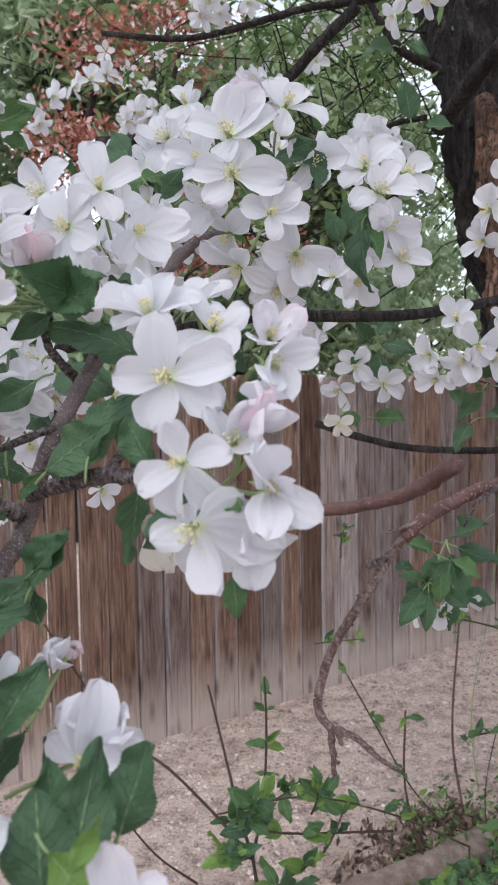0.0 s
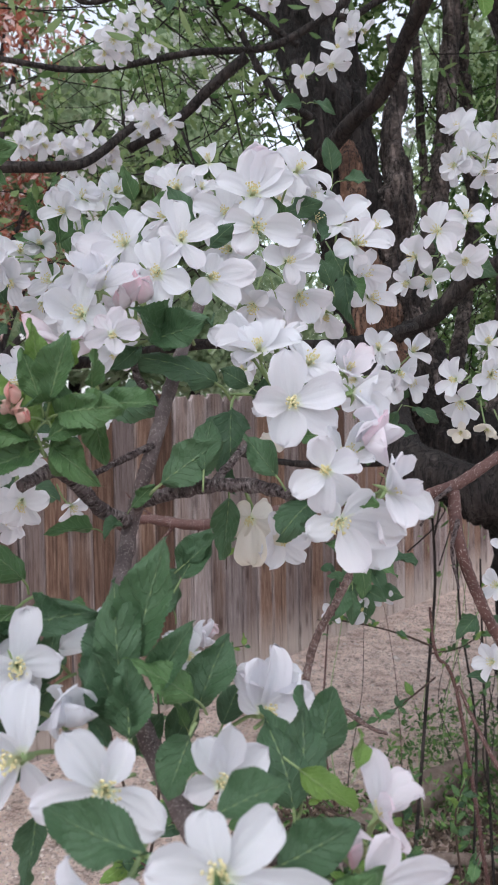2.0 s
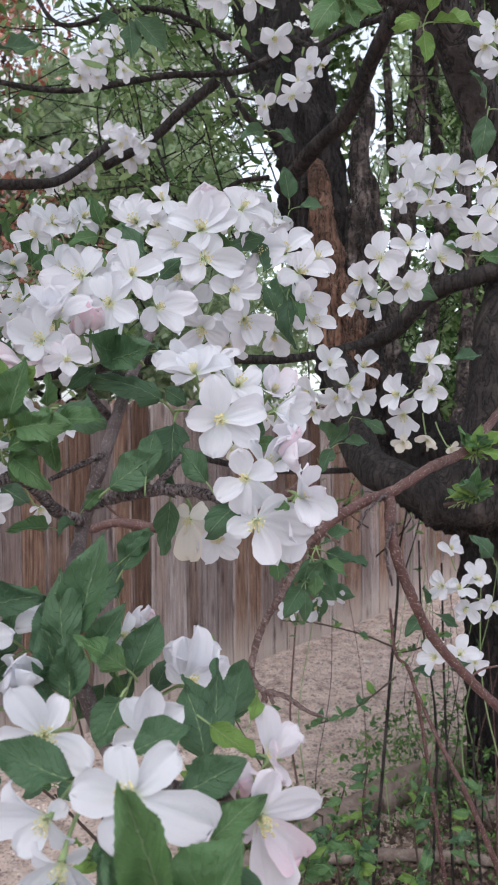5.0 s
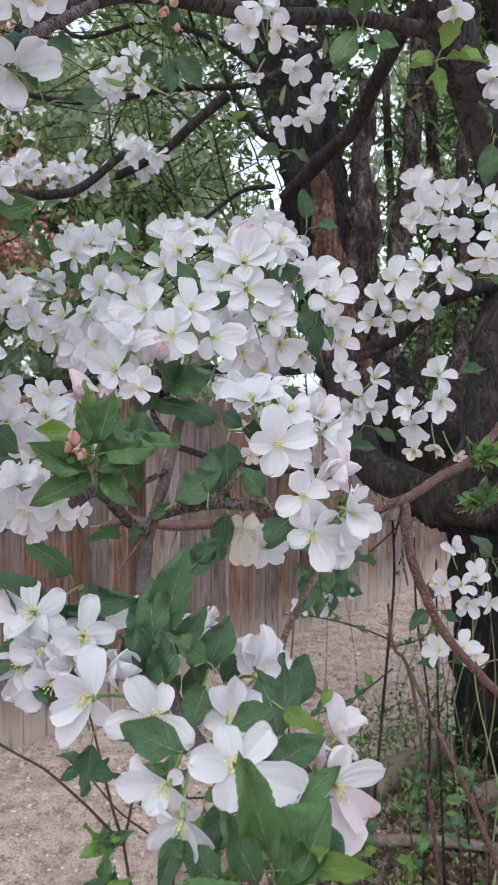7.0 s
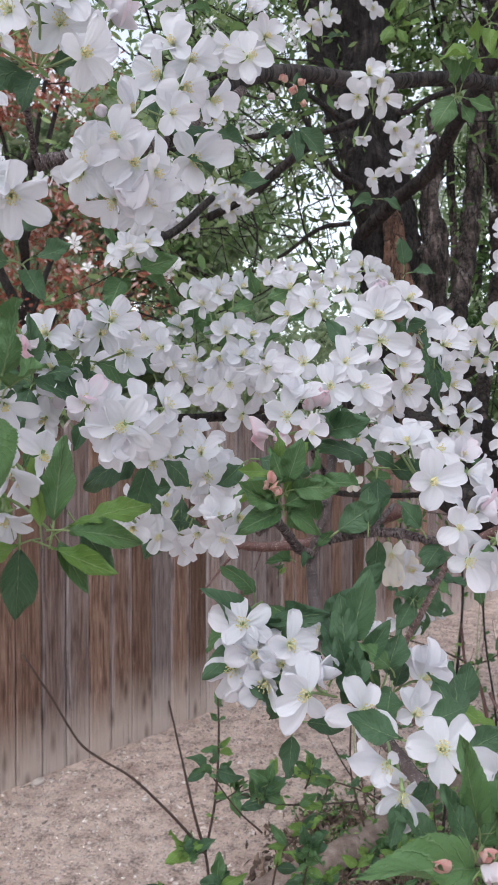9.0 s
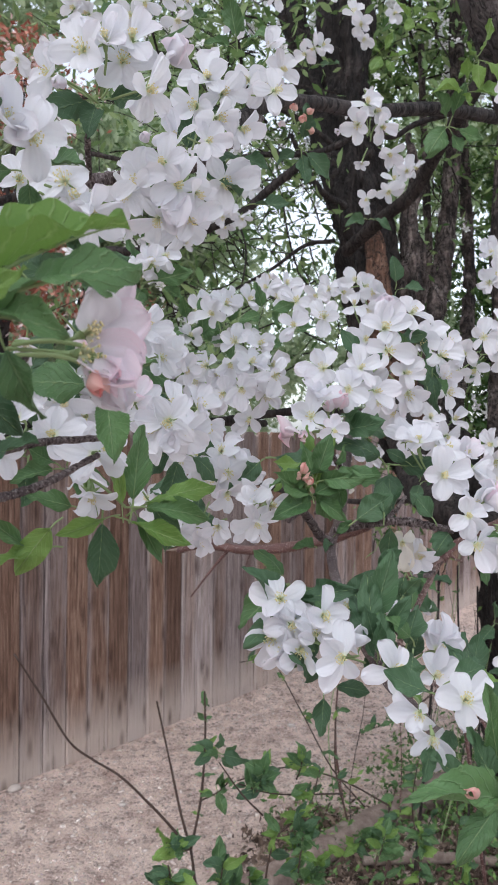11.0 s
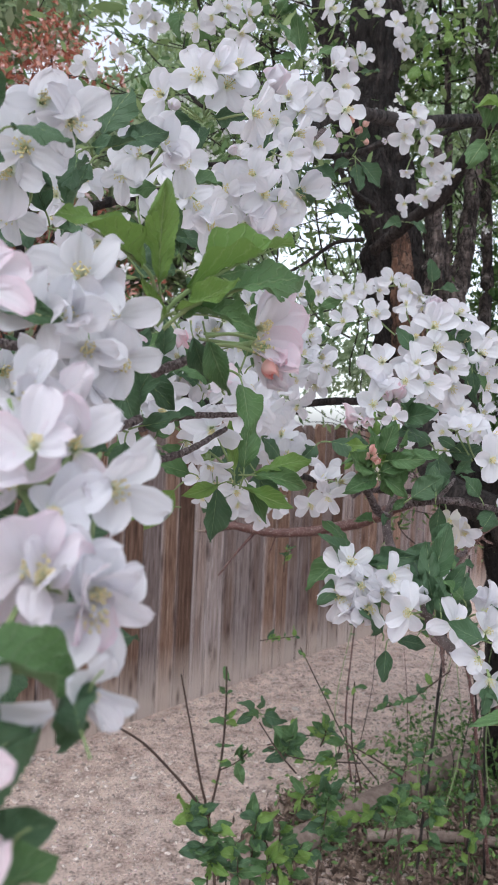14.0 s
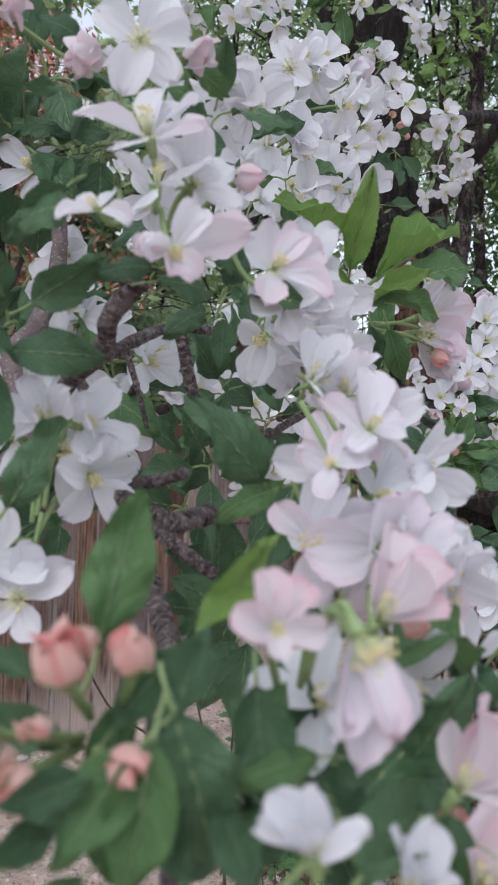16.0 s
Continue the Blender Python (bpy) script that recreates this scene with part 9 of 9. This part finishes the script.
def far_blossoms(name, label, spots, size, seed):
    """Joined small five-petalled blossoms in loose bunches."""
    rnd = random.Random(seed)
    verts, faces = [], []
    for q in spots:
        for k in range(rnd.randrange(3, 7)):
            mid = Vector(q) + Vector([rnd.gauss(0, 0.035) for _ in range(3)])
            turn = frame_of((rnd.uniform(-0.8, 0.8), -1, rnd.uniform(-0.4, 0.9)), rnd.uniform(0, 6))
            s = size * rnd.uniform(0.8, 1.2)
            for j in range(5):
                r = turn.to_3x3() @ Euler((0, -0.25, j * 1.2566)).to_matrix()
                o = len(verts)
                for x, y, z in ((0.05, 0, 0), (0.5, 0.27, 0.20), (0.88, 0.20, 0.22), (1.0, 0, 0.10), (0.88, -0.20, 0.22), (0.5, -0.27, 0.20)):
                    verts.append(mid + r @ Vector((x, y, z)) * s)
                faces.append(tuple(range(o, o + 6)))
    me = bpy.data.meshes.new(name)
    me.from_pydata(verts, [], faces)
    me.materials.append(WHITE_FAR)
    tagged(new(name, me), label, "blossom", kind="stuff")


ends = twig_tangle("twigs", "fine dark twigs in the middle of the apple tree",
                   [((-0.25, 1.7, 1.8), (0.38, 2.4, 2.9), (-0.7, 0, 0.2)), ((0.6, 2.35, 1.5), (1.5, 3.1, 2.7), (0.2, 0.2, 0.5)), ((0.1, 2.2, 2.0), (0.6, 2.8, 3.2), (-0.3, 0, 0.3)), ((0.7, 2.3, 0.9), (1.6, 3.0, 1.9), (0.1, 0, 0.9))],
                   320, 0.5, 0.0032, BARK_LIMB, 41)
leaves_on("foliage", "small spring-green leaves deep in the apple tree", ends, 5, 0.022, GREEN_CROWN, 42)
rnd = random.Random(43)
far_blossoms("far_blossoms", "white blossoms deep in the apple tree", [ends[rnd.randrange(len(ends))] for _ in range(40)], 0.023, 44)

# added canopy, unseen overhead and behind the camera, blocks skylight; second box: visible crown
ends = twig_tangle("crown_and_shading_twigs", "twigs of the apple tree's crown and of an added unseen canopy that blocks skylight", [((-2.2, -1.6, 2.5), (1.8, 1.0, 3.4), (0, 0, 0.2)), ((0.1, 2.3, 2.95), (1.8, 3.4, 3.6), (0, 0, 0.3))], 200, 0.8, 0.006, BARK_LIMB, 51)
leaves_on("crown_and_shading_leaves", "green leaves of the apple tree's crown and of an added unseen canopy that blocks skylight", ends, 24, 0.027, GREEN_CROWN, 52, 0.14)
far_blossoms("crown_blossoms", "white blossoms of the apple tree's crown and of an added unseen canopy that blocks skylight", [ends[rnd.randrange(len(ends))] for _ in range(330)], 0.027, 54)

# shaded thicket behind the trunk
blobs = [(1.30 + 0.13 * i, 3.0 + 0.2 * math.sin(2.1 * i), 1.45 + 0.35 * math.sin(1.3 * i), 0.26, 0.34) for i in range(8)] + [(1.52 + 0.16 * i, 3.15 + 0.15 * math.sin(1.9 * i), 2.15 + 0.3 * math.sin(2.3 * i), 0.28, 0.36) for i in range(7)] + [(1.62 + 0.17 * i, 3.3 + 0.15 * math.sin(1.7 * i), 2.9 + 0.15 * math.sin(2.9 * i), 0.20, 0.26) for i in range(5)] + [(0.95 + 0.19 * i, 3.35 + 0.12 * math.sin(2.2 * i), 3.50 + 0.12 * math.sin(3.1 * i), 0.20, 0.20) for i in range(7)]
leaf_cloud("thicket", "dark green leaves of a thicket behind the trunk", GREEN_NEAR, blobs, 24000, 0.024, 65, "shrub")

blobs = [(0.70, 2.75, 3.12, 0.13, 0.12), (0.75, 2.75, 2.95, 0.12, 0.12), (0.79, 2.78, 2.76, 0.12, 0.13), (0.77, 2.75, 2.58, 0.10, 0.12)]
leaf_cloud("foliage", "green leaves between the dark trunk and a limb", GREEN_CROWN, blobs, 900, 0.026, 66)

# thin dark suckers that rise from the roots
rnd = random.Random(71)
for k in range(22):
    x, y = rnd.uniform(0.62, 1.6), rnd.uniform(1.85, 3.0)
    h, lx, ly = rnd.uniform(0.7, 1.45), rnd.uniform(-0.12, 0.12), rnd.uniform(-0.1, 0.1)
    pts = [(x, y, -0.02), (x + lx * 0.2 + rnd.uniform(-0.09, 0.09), y, h * 0.3), (x + lx * 0.6 + rnd.uniform(-0.06, 0.06), y + ly * 0.5, h * 0.66), (x + lx, y + ly, h)]
    stem("sucker", tree, pts, rnd.uniform(0.0018, 0.0038), 0.0009, rnd.choice((BARK_LIMB, BARK_RED, STALK)), 6, 6, 0.2, 0.02)

# ---- ground cover under the tree ----
blobs = [(0.55 + 0.13 * i + 0.1 * math.sin(5 * i), 2.45 + 0.35 * math.sin(i * 2.3), 0.05, 0.24, 0.09) for i in range(12)]
leaf_cloud("ground_cover", "low green weeds on the dark soil under the tree", GREEN_NEAR, blobs, 3600, 0.014, 61, "weeds")
blobs = [(1.1 + 0.22 * i, 2.9 + 0.3 * math.sin(i * 1.7), 0.09, 0.3, 0.14) for i in range(8)]
leaf_cloud("ground_cover", "green weeds beside the trunk", GREEN_NEAR, blobs, 3600, 0.017, 62, "weeds")
LITTER = island_material("leaf_litter", [(0.0, (0.06, 0.04, 0.03)), (0.6, (0.13, 0.088, 0.065)), (1.0, (0.30, 0.22, 0.17))], 0.9, 0)
blobs = [(0.40 + 0.13 * i, 2.25 + 0.33 * math.sin(i * 1.1), 0.014, 0.34, 0.016) for i in range(14)]
leaf_cloud("leaf_litter", "brown dead leaves and bark on the soil", LITTER, blobs, 13000, 0.022, 63, "litter")


def log(pts, r0, r1, label):
    t = thing("log", label, "log", "fallen logs", pts[0])
    bm = bmesh.new()
    tube_into(bm, [Vector(p) - Vector(pts[0]) for p in pts], r0, r1, 14, 6, 0.25, 0.06)
    part("bark", bm, DEAD_WOOD, t)


log([(0.10, 2.20, 0.04), (0.45, 2.42, 0.055), (0.85, 2.70, 0.05), (1.1, 2.8, 0.05)], 0.055, 0.045, "grey weathered fallen log lying on the soil")
log([(0.92, 2.72, 0.05), (1.15, 2.86, 0.06), (1.45, 3.0, 0.05)], 0.065, 0.055, "pale barkless log lying on the soil")
log([(0.62, 2.38, 0.05), (1.0, 2.32, 0.045), (1.45, 2.1, 0.04)], 0.022, 0.016, "thin grey fallen branch lying on the soil")
log([(1.25, 2.55, 0.05), (1.7, 2.6, 0.08), (2.1, 2.5, 0.05)], 0.05, 0.04, "grey broken log beside the trunk")

# ---- trees beyond the fence ----
GREEN = "leafy green tree beyond the fence"
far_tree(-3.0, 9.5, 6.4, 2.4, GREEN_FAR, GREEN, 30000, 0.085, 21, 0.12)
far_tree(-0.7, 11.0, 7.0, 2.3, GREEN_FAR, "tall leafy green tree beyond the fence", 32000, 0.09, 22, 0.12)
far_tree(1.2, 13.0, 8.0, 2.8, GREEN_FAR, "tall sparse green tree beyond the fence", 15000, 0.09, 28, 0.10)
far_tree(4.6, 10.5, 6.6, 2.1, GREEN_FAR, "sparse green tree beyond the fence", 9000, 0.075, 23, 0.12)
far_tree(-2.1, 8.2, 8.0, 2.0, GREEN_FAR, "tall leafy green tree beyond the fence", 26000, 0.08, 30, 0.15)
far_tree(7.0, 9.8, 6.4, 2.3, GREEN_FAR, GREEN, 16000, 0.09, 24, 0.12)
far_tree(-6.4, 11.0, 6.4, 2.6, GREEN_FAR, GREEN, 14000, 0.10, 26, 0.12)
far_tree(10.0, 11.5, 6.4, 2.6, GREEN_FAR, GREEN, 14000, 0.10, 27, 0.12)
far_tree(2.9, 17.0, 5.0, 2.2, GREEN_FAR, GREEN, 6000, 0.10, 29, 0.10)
far_tree(-0.95, 6.0, 4.5, 1.1, RED_FAR, "ornamental tree with russet-red spring leaves", 5000, 0.034, 25, 0.5)
